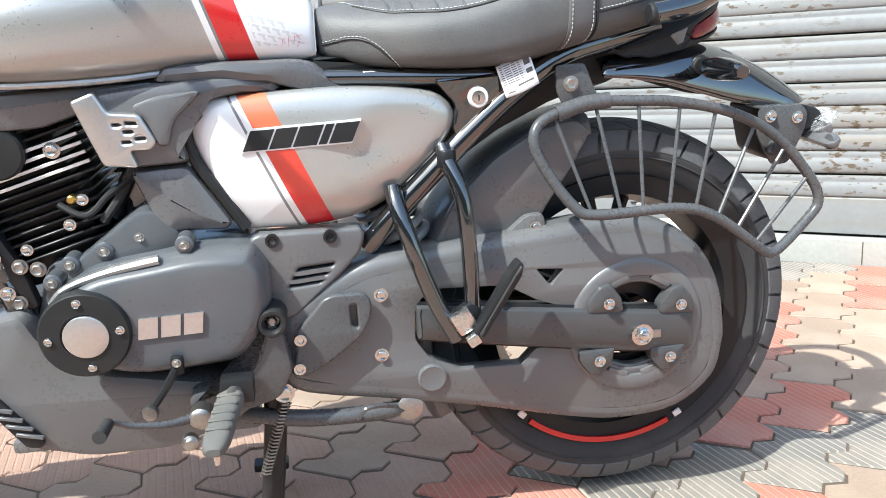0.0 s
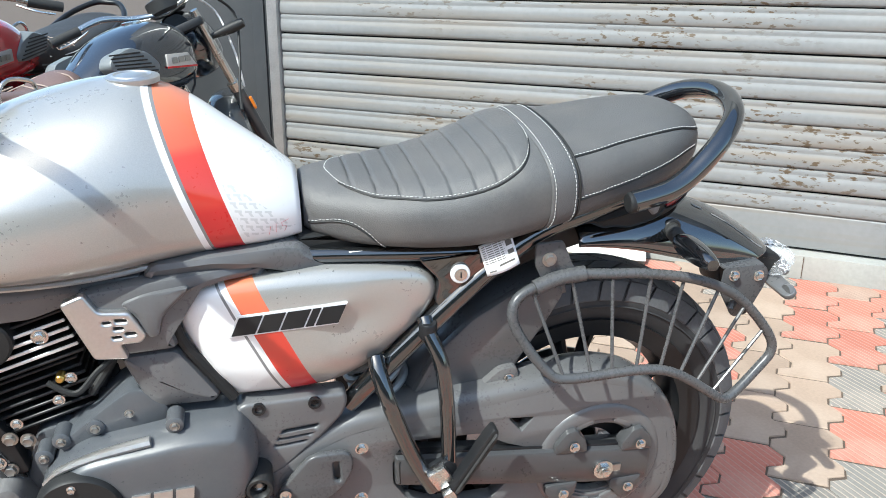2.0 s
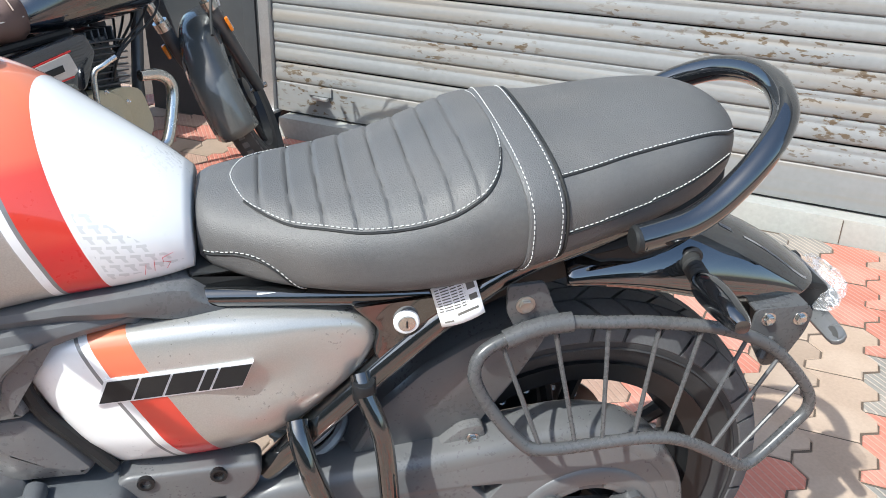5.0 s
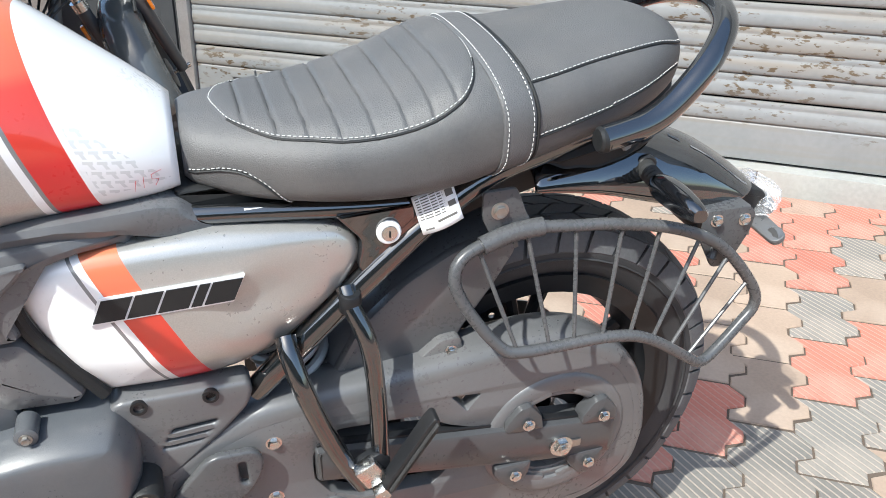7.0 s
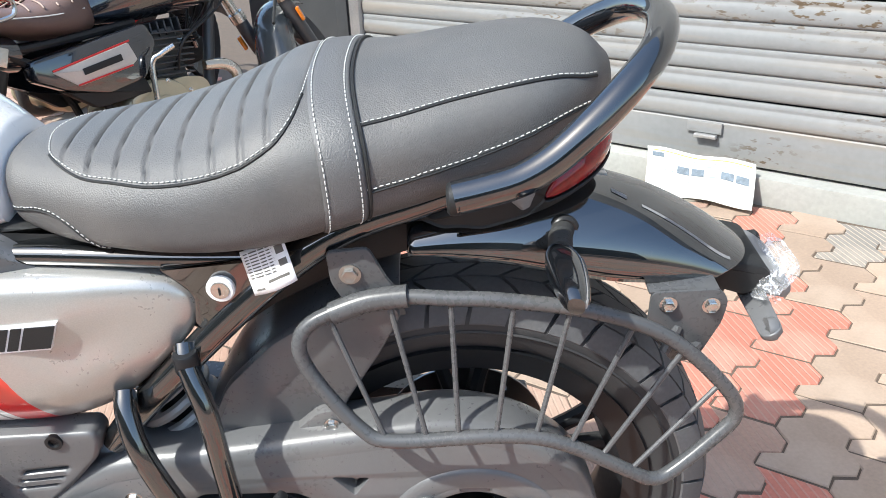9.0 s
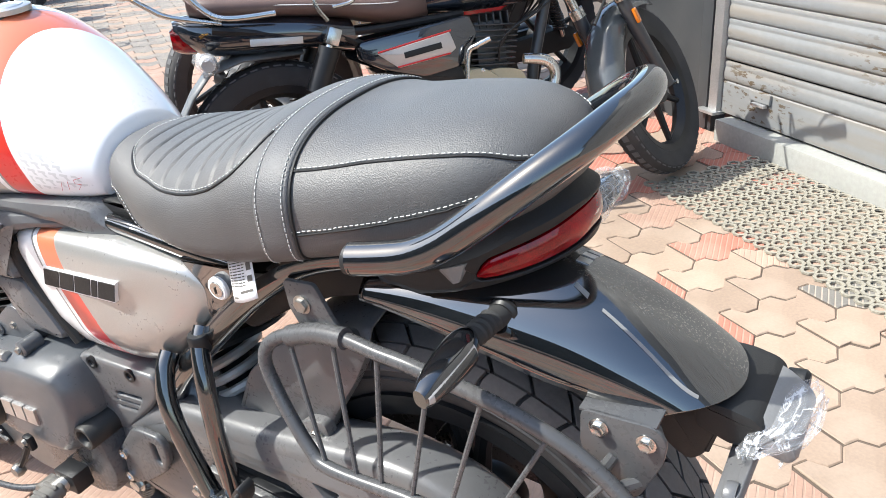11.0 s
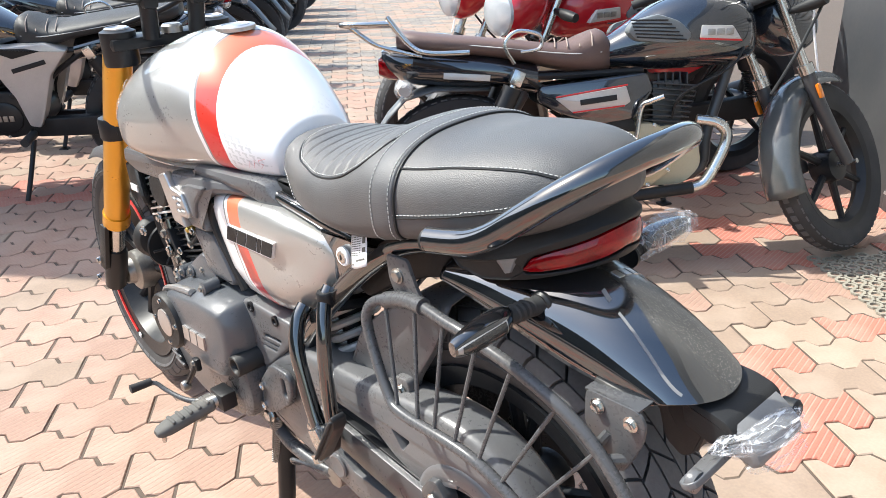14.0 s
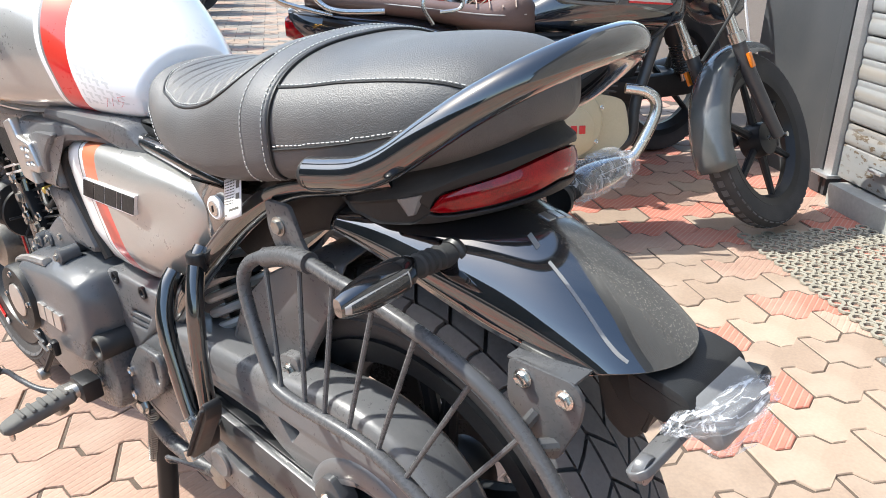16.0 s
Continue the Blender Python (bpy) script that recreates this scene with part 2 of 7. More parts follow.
PAVER_PINK = paver_material("paver_pink_sand", (0.355, 0.228, 0.172), 0.1)
PAVER_SAND = paver_material("paver_sand", (0.318, 0.236, 0.178), 0)
PAVER_RED = paver_material("paver_red", (0.43, 0.155, 0.11), 0.26)
PAVER_GREY = paver_material("paver_grey", (0.19, 0.178, 0.16), 0.5)
JOINT = material("joint_sand", (0.10, 0.075, 0.057), 0.95, vary=0.3, scale=30, bump=0.6, bump_scale=200)


def shutter_material():
    m = material("shutter_paint", (0.212, 0.218, 0.22), 0.55, vary=0.09, scale=4, dirt=0.25, dirt_color=(0.42, 0.4, 0.37))
    N, L, b = nodes_of_(m)
    geo, mp = N.new("ShaderNodeNewGeometry"), N.new("ShaderNodeMapping")
    mp.inputs["Scale"].default_value = (0.8, 1.0, 2.0)
    L.new(geo.outputs["Position"], mp.inputs[0])
    big, fine = N.new("ShaderNodeTexNoise"), N.new("ShaderNodeTexNoise")
    big.inputs["Scale"].default_value, big.inputs["Detail"].default_value = 2.3, 2.0
    fine.inputs["Scale"].default_value, fine.inputs["Detail"].default_value = 40.0, 8.0
    for n in (big, fine):
        L.new(mp.outputs[0], n.inputs["Vector"])
    r1, r2 = N.new("ShaderNodeMapRange"), N.new("ShaderNodeMapRange")
    r1.inputs[1].default_value, r1.inputs[2].default_value = 0.51, 0.63
    r2.inputs[1].default_value, r2.inputs[2].default_value = 0.57, 0.63
    L.new(big.outputs[0], r1.inputs[0])
    L.new(fine.outputs[0], r2.inputs[0])
    mul = N.new("ShaderNodeMath")
    mul.operation = "MULTIPLY"
    L.new(r1.outputs[0], mul.inputs[0])
    L.new(r2.outputs[0], mul.inputs[1])
    mx = N.new("ShaderNodeMix")
    mx.data_type = "RGBA"
    L.new(mul.outputs[0], mx.inputs[0])
    L.new(b.inputs["Base Color"].links[0].from_socket, mx.inputs[6])
    mx.inputs[7].default_value = (0.1, 0.072, 0.045, 1)
    # tan dust that has run along the slats
    lay, film, soft = N.new("ShaderNodeMapping"), N.new("ShaderNodeTexNoise"), N.new("ShaderNodeMapRange")
    lay.inputs["Scale"].default_value = (0.6, 1.0, 14.0)
    L.new(geo.outputs["Position"], lay.inputs[0])
    film.inputs["Scale"].default_value, film.inputs["Detail"].default_value = 2.2, 6.0
    L.new(lay.outputs[0], film.inputs["Vector"])
    soft.inputs[1].default_value, soft.inputs[2].default_value, soft.inputs[4].default_value = 0.46, 0.72, 0.75
    L.new(film.outputs[0], soft.inputs[0])
    tan = N.new("ShaderNodeMix")
    tan.data_type = "RGBA"
    tan.inputs[7].default_value = (0.23, 0.2, 0.165, 1)
    L.new(soft.outputs[0], tan.inputs[0])
    L.new(mx.inputs[6].links[0].from_socket, tan.inputs[6])
    L.new(tan.outputs[2], mx.inputs[6])
    L.new(mx.outputs[2], b.inputs["Base Color"])
    return m


SHUTTER = shutter_material()
WALL_GREY = material("wall_grey_paint", (0.043, 0.047, 0.052), 0.55, vary=0.12, scale=3, dirt=0.25, dirt_color=(0.2, 0.19, 0.18), bump=0.2, bump_scale=60)
STEP_GREY = material("step_concrete", (0.30, 0.30, 0.28), 0.85, vary=0.15, scale=5, bump=0.3, bump_scale=150, dirt=0.3)
GALV = material("galvanised_channel", (0.5, 0.5, 0.5), 0.4, 0.7, vary=0.15, dirt=0.2)

bm = bmesh.new()
bmesh.ops.create_grid(bm, x_segments=2, y_segments=2, size=400)
SLOPE = 0.04                                            # the yard falls away from the shutter
YARD = Matrix.Translation((0, 0.15, 0)) @ Matrix.Rotation(math.atan(SLOPE), 4, "X") @ Matrix.Translation((0, -0.15, 0))
for v in bm.verts:
    v.co = YARD @ Vector((v.co.x, v.co.y, -0.003))
ground = tagged(part("ground", bm, JOINT, None), "sandy ground with interlocking concrete pavers", "ground", kind="structure")

SH_X0, SH_Y, SH_TOP = -1.905, 1.868, 3.2
step = tagged(part("step", rbox((7.0, 0.6, 0.14), (1.65, SH_Y + 0.236, 0.077), 0.006), STEP_GREY), "grey concrete sill under the roller shutter", "step", kind="structure")
for x in (-0.9, 0.235, 1.4, 2.6):
    part("sill_joint", rbox((0.003, 0.003, 0.075), (x, SH_Y - 0.0645, 0.105), 0), JOINT, step, smooth=0)
shutter = thing("roller_shutter", "pale grey painted steel roller shutter with rust spots", "shutter", kind="structure")
bm = bmesh.new()
prof = [(0.010, 0.157), (-0.004, 0.157), (-0.006, 0.164), (-0.006, 0.273), (-0.003, 0.2765), (0.008, 0.277)]
rows = [[bm.verts.new((x, SH_Y + y, h)) for y, h in prof] for x in (SH_X0 + 0.012, 4.6)]
ring_faces(bm, rows[0], rows[1], closed=False)
bmesh.ops.recalc_face_normals(bm, faces=bm.faces)
part("bottom_rail", bm, SHUTTER, shutter, smooth=30)
z, PITCH = 0.2765, 0.0756
bm = bmesh.new()
slat_prof = [(0.008, 0.0), (0.003, 0.0006), (-0.002, 0.0025), (-0.0055, 0.009), (-0.0075, 0.02), (-0.0078, 0.034), (-0.0064, 0.045), (-0.0038, 0.0515), (-0.0034, 0.0545), (-0.0048, 0.060), (-0.0052, 0.066), (-0.0038, 0.0715), (0.001, 0.0736), (0.008, 0.074)]
rows = [[bm.verts.new((x, SH_Y + y, h)) for y, h in slat_prof] for x in (SH_X0 + 0.012, 4.6)]
ring_faces(bm, rows[0], rows[1], closed=False)
bmesh.ops.recalc_face_normals(bm, faces=bm.faces)
slat = part("slat", bm, SHUTTER, shutter, smooth=50)
slat.location.z = z
while z + PITCH < SH_TOP:
    z += PITCH
    o = slat.copy()
    scene.collection.objects.link(o)
    o.location.z = z
    o.rotation_euler.x = radians(random.uniform(-0.15, 0.15))
part("backing", rbox((6.6, 0.02, 3.2), (1.4, SH_Y + 0.03, 1.72), 0), BLACK_METAL, shutter, smooth=0)
for x in (-1.68, -0.49):
    lk = part("shutter_lock", rbox((0.11, 0.012, 0.035), (x, SH_Y - 0.012, 0.259), 0.004), SHUTTER, shutter)
    part("lock_ring", rbox((0.07, 0.02, 0.012), (x + 0.008, SH_Y - 0.022, 0.234), 0.004), GALV, shutter)
chan = part("guide_channel", rbox((0.05, 0.05, 3.2), (SH_X0 - 0.014, SH_Y - 0.003, 1.747), 0.003), GALV, shutter)
part("channel_foot", rbox((0.1, 0.06, 0.012), (SH_X0 - 0.03, SH_Y - 0.02, 0.153), 0.002), GALV, shutter)
wall_w = tagged(part("wall_pillar", rbox((0.62, 0.55, 3.4), (SH_X0 - 0.04 - 0.31, SH_Y + 0.265, 1.7), 0.006), WALL_GREY), "dark grey painted wall pillar beside the shutter", "wall", kind="structure")
part("pillar_strip", rbox((0.06, 0.012, 3.3), (SH_X0 - 0.09, SH_Y - 0.014, 1.72), 0.004), WALL_GREY, wall_w)
tagged(part("wall_upper", rbox((9.0, 0.6, 1.2), (2.2, SH_Y + 0.3, 3.8), 0.01), WALL_GREY), "dark grey wall above the shutter", "wall", kind="structure")
tagged(part("wall_east", rbox((0.6, 0.6, 3.4), (4.9, SH_Y + 0.3, 1.7), 0.01), WALL_GREY), "dark grey wall pillar", "wall", kind="structure")

# unseen upright, added so its shadow falls as a band across the left pavers
tagged(part("pillar_south", rbox((0.78, 0.4, 4.0), (-3.05, -3.85, 1.8), 0.01), material("shadow_caster_grey", (0.3, 0.29, 0.27), 0.8, vary=0.2, scale=1.2)), "unseen upright block added to cast the shadow band", "pillar", kind="structure")
# unseen wall, added to cut off low sky in the gloss paint's reflections
tagged(part("wall_south", rbox((40.0, 0.3, 3.4), (0, -8.0, 1.7), 0.01), material("reflection_wall_dark", (0.09, 0.095, 0.08), 0.8, vary=0.3, scale=1.2)), "unseen dark wall added to bound the sky reflections", "wall", kind="structure")

# leaflet against the sill
leaf = thing("leaflet", "printed paper sheet leaning on the sill", "paper")
PAPER = material("printed_paper", (0.72, 0.72, 0.66), 0.7, vary=0.1, scale=20)
INK = material("pale_print", (0.33, 0.42, 0.44), 0.7, vary=0.4, scale=60)

def sheet_at(u, v):
    """u along the sheet, v from its upper edge down."""
    return Vector((-0.645 + 0.34 * u + 0.03 * v, SH_Y - 0.07 - 0.075 * v ** 1.3 - 0.012 * v * u * u, 0.19 - 0.12 * v + 0.004 * math.sin(u * 10 + 2 * v) + 0.012 * v * v * u))


bm = bmesh.new()
rows = [[bm.verts.new(sheet_at(j / 12, i / 8)) for j in range(13)] for i in range(9)]
for a, b in zip(rows, rows[1:]):
    ring_faces(bm, a, b, closed=False)
ls = part("sheet", bm, PAPER, leaf)
ls.modifiers.new("thick", "SOLIDIFY").thickness = 0.0006
GOLD_INK, DARK_INK = material("gold_print", (0.45, 0.33, 0.1), 0.7), material("dark_print", (0.12, 0.15, 0.18), 0.7, vary=0.5, scale=70)


def print_patch(name, u0, u1, v0, v1, ink):
    n = max(2, int((u1 - u0) * 24))
    lift = Vector((0, -0.0022, 0.0024))
    part(name, loft([[sheet_at(u0 + (u1 - u0) * k / n, v) + lift for v in (v0, (v0 + v1) / 2, v1)] for k in range(n + 1)], cap=False, closed=False), ink, leaf, smooth=0)


print_patch("title_rule", 0.06, 0.97, 0.085, 0.105, GOLD_INK)
print_patch("header_bar", 0.05, 0.16, 0.14, 0.24, DARK_INK)
for i in range(4):
    print_patch("text_bar", 0.2, 0.95 - 0.06 * (i % 2), 0.14 + 0.04 * i, 0.158 + 0.04 * i, INK)
for i in range(6):
    print_patch("print_block", 0.16 + 0.135 * i, 0.16 + 0.135 * i + 0.115, 0.34, 0.5, DARK_INK if i % 3 else INK)
print_patch("text_bar", 0.3, 0.6, 0.62, 0.66, INK)

# perforated rubber mat
mat_thing = thing("rubber_mat", "dusty perforated rubber ring mat on the pavers", "mat", YARD @ pose(-1.235, 1.345, 0.0, 0, 0, 0))
MAT = material("dusty_mat_rubber", (0.27, 0.25, 0.205), 0.8, vary=0.2, scale=12, dirt=0.5, dirt_color=(0.3, 0.26, 0.2), bump=0.3)
bm = bmesh.new()
random.seed(5)
for i in range(25):
    for j in range(13):
        x, y = -0.36 + 0.046 * i + (0.023 if j % 2 else 0), 0.02 + 0.042 * j
        n = 8
        rr = [[bm.verts.new((x + r * math.cos(2 * math.pi * k / n), y + r * math.sin(2 * math.pi * k / n), h)) for k in range(n)] for r, h in ((0.0235, 0.001), (0.0235, 0.007), (0.0145, 0.007), (0.0145, 0.001))]
        for a, b in zip(rr, rr[1:]):
            ring_faces(bm, a, b)
        for dx, dy in ((0.023, 0.0),):
            rbox((0.014, 0.010, 0.006), (x + dx, y + dy, 0.0042), 0, bm=bm)
tagged(part("perforated_sheet", bm, MAT, mat_thing, smooth=40), kind="stuff")


# ---- the motorcycle ----
def nodes_of(m):
    return m.node_tree.nodes, m.node_tree.links, m.node_tree.nodes["Principled BSDF"]


def calc(N, L, op, a, b=None, c=None):
    n = N.new("ShaderNodeMath")
    n.operation = op
    for i, v in enumerate((a, b, c)):
        if v is None:
            continue
        if isinstance(v, (int, float)):
            n.inputs[i].default_value = v
        else:
            L.new(v, n.inputs[i])
    return n.outputs[0]


def mixed(N, L, fac, a, b):
    n = N.new("ShaderNodeMix")
    n.data_type = "RGBA"
    L.new(fac, n.inputs[0])
    for i, v in ((6, a), (7, b)):
        if isinstance(v, tuple):
            n.inputs[i].default_value = (*v, 1)
        else:
            L.new(v, n.inputs[i])
    return n.outputs[2]


def striped_paint(name, x0, z0, slant, width, zr, pattern=False):
    """Silver metallic paint with a white field, a red to orange band and two thin lines; s runs along x across the slanted band."""
    m = material(name, (0.5, 0.48, 0.45), 0.3, 0.0, coat=1.0)
    N, L, b = nodes_of(m)
    tc, sep = N.new("ShaderNodeTexCoord"), N.new("ShaderNodeSeparateXYZ")
    L.new(tc.outputs["Object"], sep.inputs[0])
    x, y, z = sep.outputs
    s = calc(N, L, "ADD", calc(N, L, "MULTIPLY_ADD", z, slant, -slant * z0), calc(N, L, "SUBTRACT", x, x0))
    step = lambda v, t: calc(N, L, "GREATER_THAN", v, t)
    band = lambda lo, hi: calc(N, L, "MULTIPLY", step(s, lo), calc(N, L, "LESS_THAN", s, hi))
    ramp = N.new("ShaderNodeValToRGB")
    ramp.color_ramp.interpolation = "LINEAR"
    e = ramp.color_ramp.elements
    e[0].position, e[0].color = 0.0, (0.55, 0.012, 0.016, 1)
    e[1].position, e[1].color = 1.0, (0.66, 0.22, 0.11, 1)
    for p, c in ((0.28, (0.6, 0.014, 0.016, 1)), (0.33, (0.62, 0.04, 0.026, 1)), (0.58, (0.62, 0.055, 0.032, 1)), (0.63, (0.64, 0.12, 0.06, 1))):
        q = e.new(p)
        q.color = c
    L.new(calc(N, L, "MULTIPLY_ADD", z, 1 / (zr[1] - zr[0]), -zr[0] / (zr[1] - zr[0])), ramp.inputs[0])
    flake = N.new("ShaderNodeTexNoise")
    flake.inputs["Scale"].default_value = 700
    L.new(tc.outputs["Object"], flake.inputs["Vector"])
    silver = mixed(N, L, calc(N, L, "MULTIPLY_ADD", flake.outputs[0], 0.8, -0.1), (0.37, 0.364, 0.348), (0.56, 0.55, 0.525))
    white = mixed(N, L, step(s, 0.0), (0.82, 0.82, 0.82), (0.82, 0.82, 0.82))
    field = step(s, width) if pattern else calc(N, L, "LESS_THAN", s, 0.0)
    col = mixed(N, L, field, silver, white)
    if pattern:
        # little three-armed marks on a triangular grid
        p = 0.0125
        r0 = calc(N, L, "DIVIDE", calc(N, L, "ADD", z, calc(N, L, "MULTIPLY", x, 0.25)), p * 0.8)
        q0 = calc(N, L, "ADD", calc(N, L, "DIVIDE", x, p), calc(N, L, "MULTIPLY", calc(N, L, "FLOOR", r0), 0.5))
        fu, fv = calc(N, L, "FRACT", q0), calc(N, L, "FRACT", r0)
        arm = lambda a, b_: calc(N, L, "LESS_THAN", calc(N, L, "ABSOLUTE", calc(N, L, "SUBTRACT", a, b_)), 0.15)
        top_arm = calc(N, L, "MULTIPLY", arm(fv, 0.62), calc(N, L, "LESS_THAN", fu, 0.72))
        leg_arm = calc(N, L, "MULTIPLY", arm(fu, calc(N, L, "MULTIPLY_ADD", fv, -0.5, 0.72)), calc(N, L, "LESS_THAN", fv, 0.7))
        tri = calc(N, L, "MAXIMUM", top_arm, leg_arm)
        lower = calc(N, L, "LESS_THAN", calc(N, L, "ADD", z, calc(N, L, "MULTIPLY", x, 0.9)), 0.328)
        zone = calc(N, L, "MULTIPLY", calc(N, L, "MULTIPLY", band(width + 0.006, width + 0.085), lower), step(z, 0.742))
        col = mixed(N, L, calc(N, L, "MULTIPLY", calc(N, L, "MULTIPLY", zone, tri), 0.55), col, (0.5, 0.51, 0.5))
    for lo, hi, c in ((-0.012, -0.004, (0.82, 0.82, 0.82)), (-0.004, 0.0, (0.2, 0.2, 0.2))) if pattern else ((-0.013, -0.009, (0.2, 0.2, 0.2)),):
        col = mixed(N, L, band(lo, hi), col, c)
    col = mixed(N, L, band(0.0, width), col, ramp.outputs[0])
    L.new(col, b.inputs["Base Color"])
    metal = calc(N, L, "MULTIPLY", calc(N, L, "SUBTRACT", 1.0, field), calc(N, L, "SUBTRACT", 1.0, band(-0.013, width)))
    L.new(calc(N, L, "MULTIPLY", metal, 0.5), b.inputs["Metallic"])
    b.inputs["Coat Roughness"].default_value = 0.06
    return m


TANK_PAINT = striped_paint("tank_paint", -0.565, 0.728, 0.32, 0.037, (0.72, 0.95), True)
PANEL_PAINT = striped_paint("side_panel_paint", -0.482, 0.506, 0.443, 0.038, (0.48, 0.71))
GOLD = material("gold_anodised_fork", (0.75, 0.38, 0.045), 0.3, 0.75, coat=0.3, vary=0.02)
# dusty, and paler than TYRE_RUBBER so that groove shade is also in the colour
TREAD_RUBBER = material("dusty_tread_rubber", (0.10, 0.101, 0.106), 0.7, vary=0.25, dirt=0.4, dirt_color=(0.14, 0.13, 0.12), bump=0.3)
SATIN_DARK = material("satin_dark_paint", (0.06, 0.061, 0.064), 0.3, coat=0.2, bump=0.15, bump_scale=800)
SEAT_TOP = material("seat_vinyl", (0.09, 0.09, 0.091), 0.46, bump=0.65, bump_scale=700, dirt=0.12, vary=0.12)
SEAT_STRAP = material("grained_strap_vinyl", (0.1, 0.1, 0.102), 0.42, bump=0.8, bump_scale=600)
STITCH = material("stitching_thread", (0.55, 0.55, 0.53), 0.8)
RED_LENS = material("red_lens", (0.22, 0.0, 0.003), 0.07, coat=0.6, vary=0.7, scale=55, spec=0.3)
CLEAR_LENS = material("clear_lens", (0.42, 0.4, 0.38), 0.1, coat=1.0)
SATIN_GREY = material("satin_grey_plastic", (0.2, 0.2, 0.2), 0.35, vary=0.1, scale=30)
SMOKED_LENS = material("smoked_lens", (0.03, 0.028, 0.026), 0.08, coat=1.0, vary=0.4, scale=120)
FENDER_BLACK = material("dusty_gloss_black", (0.009, 0.01, 0.012), 0.2, coat=1.0, vary=0.3, scale=40)
N, L, b = nodes_of(FENDER_BLACK)
b.inputs["Coat IOR"].default_value = 2.2
tc, sep, speck, cloud = N.new("ShaderNodeTexCoord"), N.new("ShaderNodeSeparateXYZ"), N.new("ShaderNodeTexNoise"), N.new("ShaderNodeTexNoise")
speck.inputs["Scale"].default_value, speck.inputs["Detail"].default_value = 520.0, 3.0
cloud.inputs["Scale"].default_value, cloud.inputs["Detail"].default_value = 22.0, 4.0
for n in (speck, cloud):
    L.new(tc.outputs["Object"], n.inputs["Vector"])
L.new(tc.outputs["Object"], sep.inputs[0])
# dust lies on the crown and the right; the left flank is kept clean for sharp reflections
dust = calc(N, L, "MULTIPLY_ADD", sep.outputs[1], 22.0, 1.05)
dust = calc(N, L, "MINIMUM", calc(N, L, "MAXIMUM", calc(N, L, "ADD", dust, calc(N, L, "MULTIPLY_ADD", cloud.outputs[0], 0.8, -0.4)), 0.0), 1.0)
L.new(calc(N, L, "MULTIPLY_ADD", dust, 0.3, 0.06), b.inputs["Roughness"])
L.new(calc(N, L, "MULTIPLY_ADD", dust, 0.16, 0.02), b.inputs["Coat Roughness"])
grain = calc(N, L, "MULTIPLY", calc(N, L, "GREATER_THAN", speck.outputs[0], 0.6), calc(N, L, "MULTIPLY", dust, 0.38))
grain = calc(N, L, "ADD", grain, calc(N, L, "MULTIPLY", dust, 0.055))
L.new(mixed(N, L, grain, (0.009, 0.01, 0.012), (0.36, 0.33, 0.28)), b.inputs["Base Color"])
FIN_EDGE = material("machined_fin_edge", (0.85, 0.85, 0.85), 0.35, 0.5)
def film_material(name, stretch, clear, gleam):
    """Thin clear film: mostly see-through, with glints put in as whiter, less clear creases, long ones where it is
    pulled.
    """
    m = bpy.data.materials.new(name)
    m.use_nodes = True
    N, L, b = nodes_of(m)
    b.inputs["Base Color"].default_value, b.inputs["Roughness"].default_value = (0.9, 0.92, 0.95, 1), 0.12
    tc, lay, cr = N.new("ShaderNodeTexCoord"), N.new("ShaderNodeMapping"), N.new("ShaderNodeTexNoise")
    lay.inputs["Scale"].default_value = stretch
    cr.inputs["Scale"].default_value, cr.inputs["Detail"].default_value, cr.inputs["Distortion"].default_value = 48.0, 3.0, 1.0
    L.new(tc.outputs["Object"], lay.inputs["Vector"])
    L.new(lay.outputs[0], cr.inputs["Vector"])
    ridge = calc(N, L, "SUBTRACT", 1.0, calc(N, L, "MULTIPLY", calc(N, L, "ABSOLUTE", calc(N, L, "SUBTRACT", cr.outputs[0], 0.5)), 30.0))
    ridge = calc(N, L, "MAXIMUM", ridge, 0.0)
    bp = N.new("ShaderNodeBump")
    bp.inputs["Distance"].default_value, bp.inputs["Strength"].default_value = 0.004, 0.9
    L.new(cr.outputs[0], bp.inputs["Height"])
    L.new(bp.outputs[0], b.inputs["Normal"])
    L.new(calc(N, L, "MULTIPLY_ADD", ridge, gleam, clear), b.inputs["Alpha"])
    return m


WRAP = film_material("clear_plastic_film", (1, 1, 1), 0.13, 0.3)
PULLED_FILM = film_material("pulled_plastic_film", (1.3, 0.3, 1.6), 0.13, 0.5)
RUBBER = material("black_rubber", (0.03, 0.03, 0.03), 0.7, bump=0.3)
GREY_RUBBER = material("dusty_grey_rubber", (0.1, 0.098, 0.092), 0.75, bump=0.3, dirt=0.3)
DARK_CHROME = material("dark_disc_steel", (0.3, 0.3, 0.3), 0.3, 1.0)

BIKE = pose(-0.115, 0.1604, 0.0133, 5.4, -0.836, 38.02)
bike = thing("motorcycle", "silver and white roadster motorcycle with a red stripe", "motorcycle", BIKE)


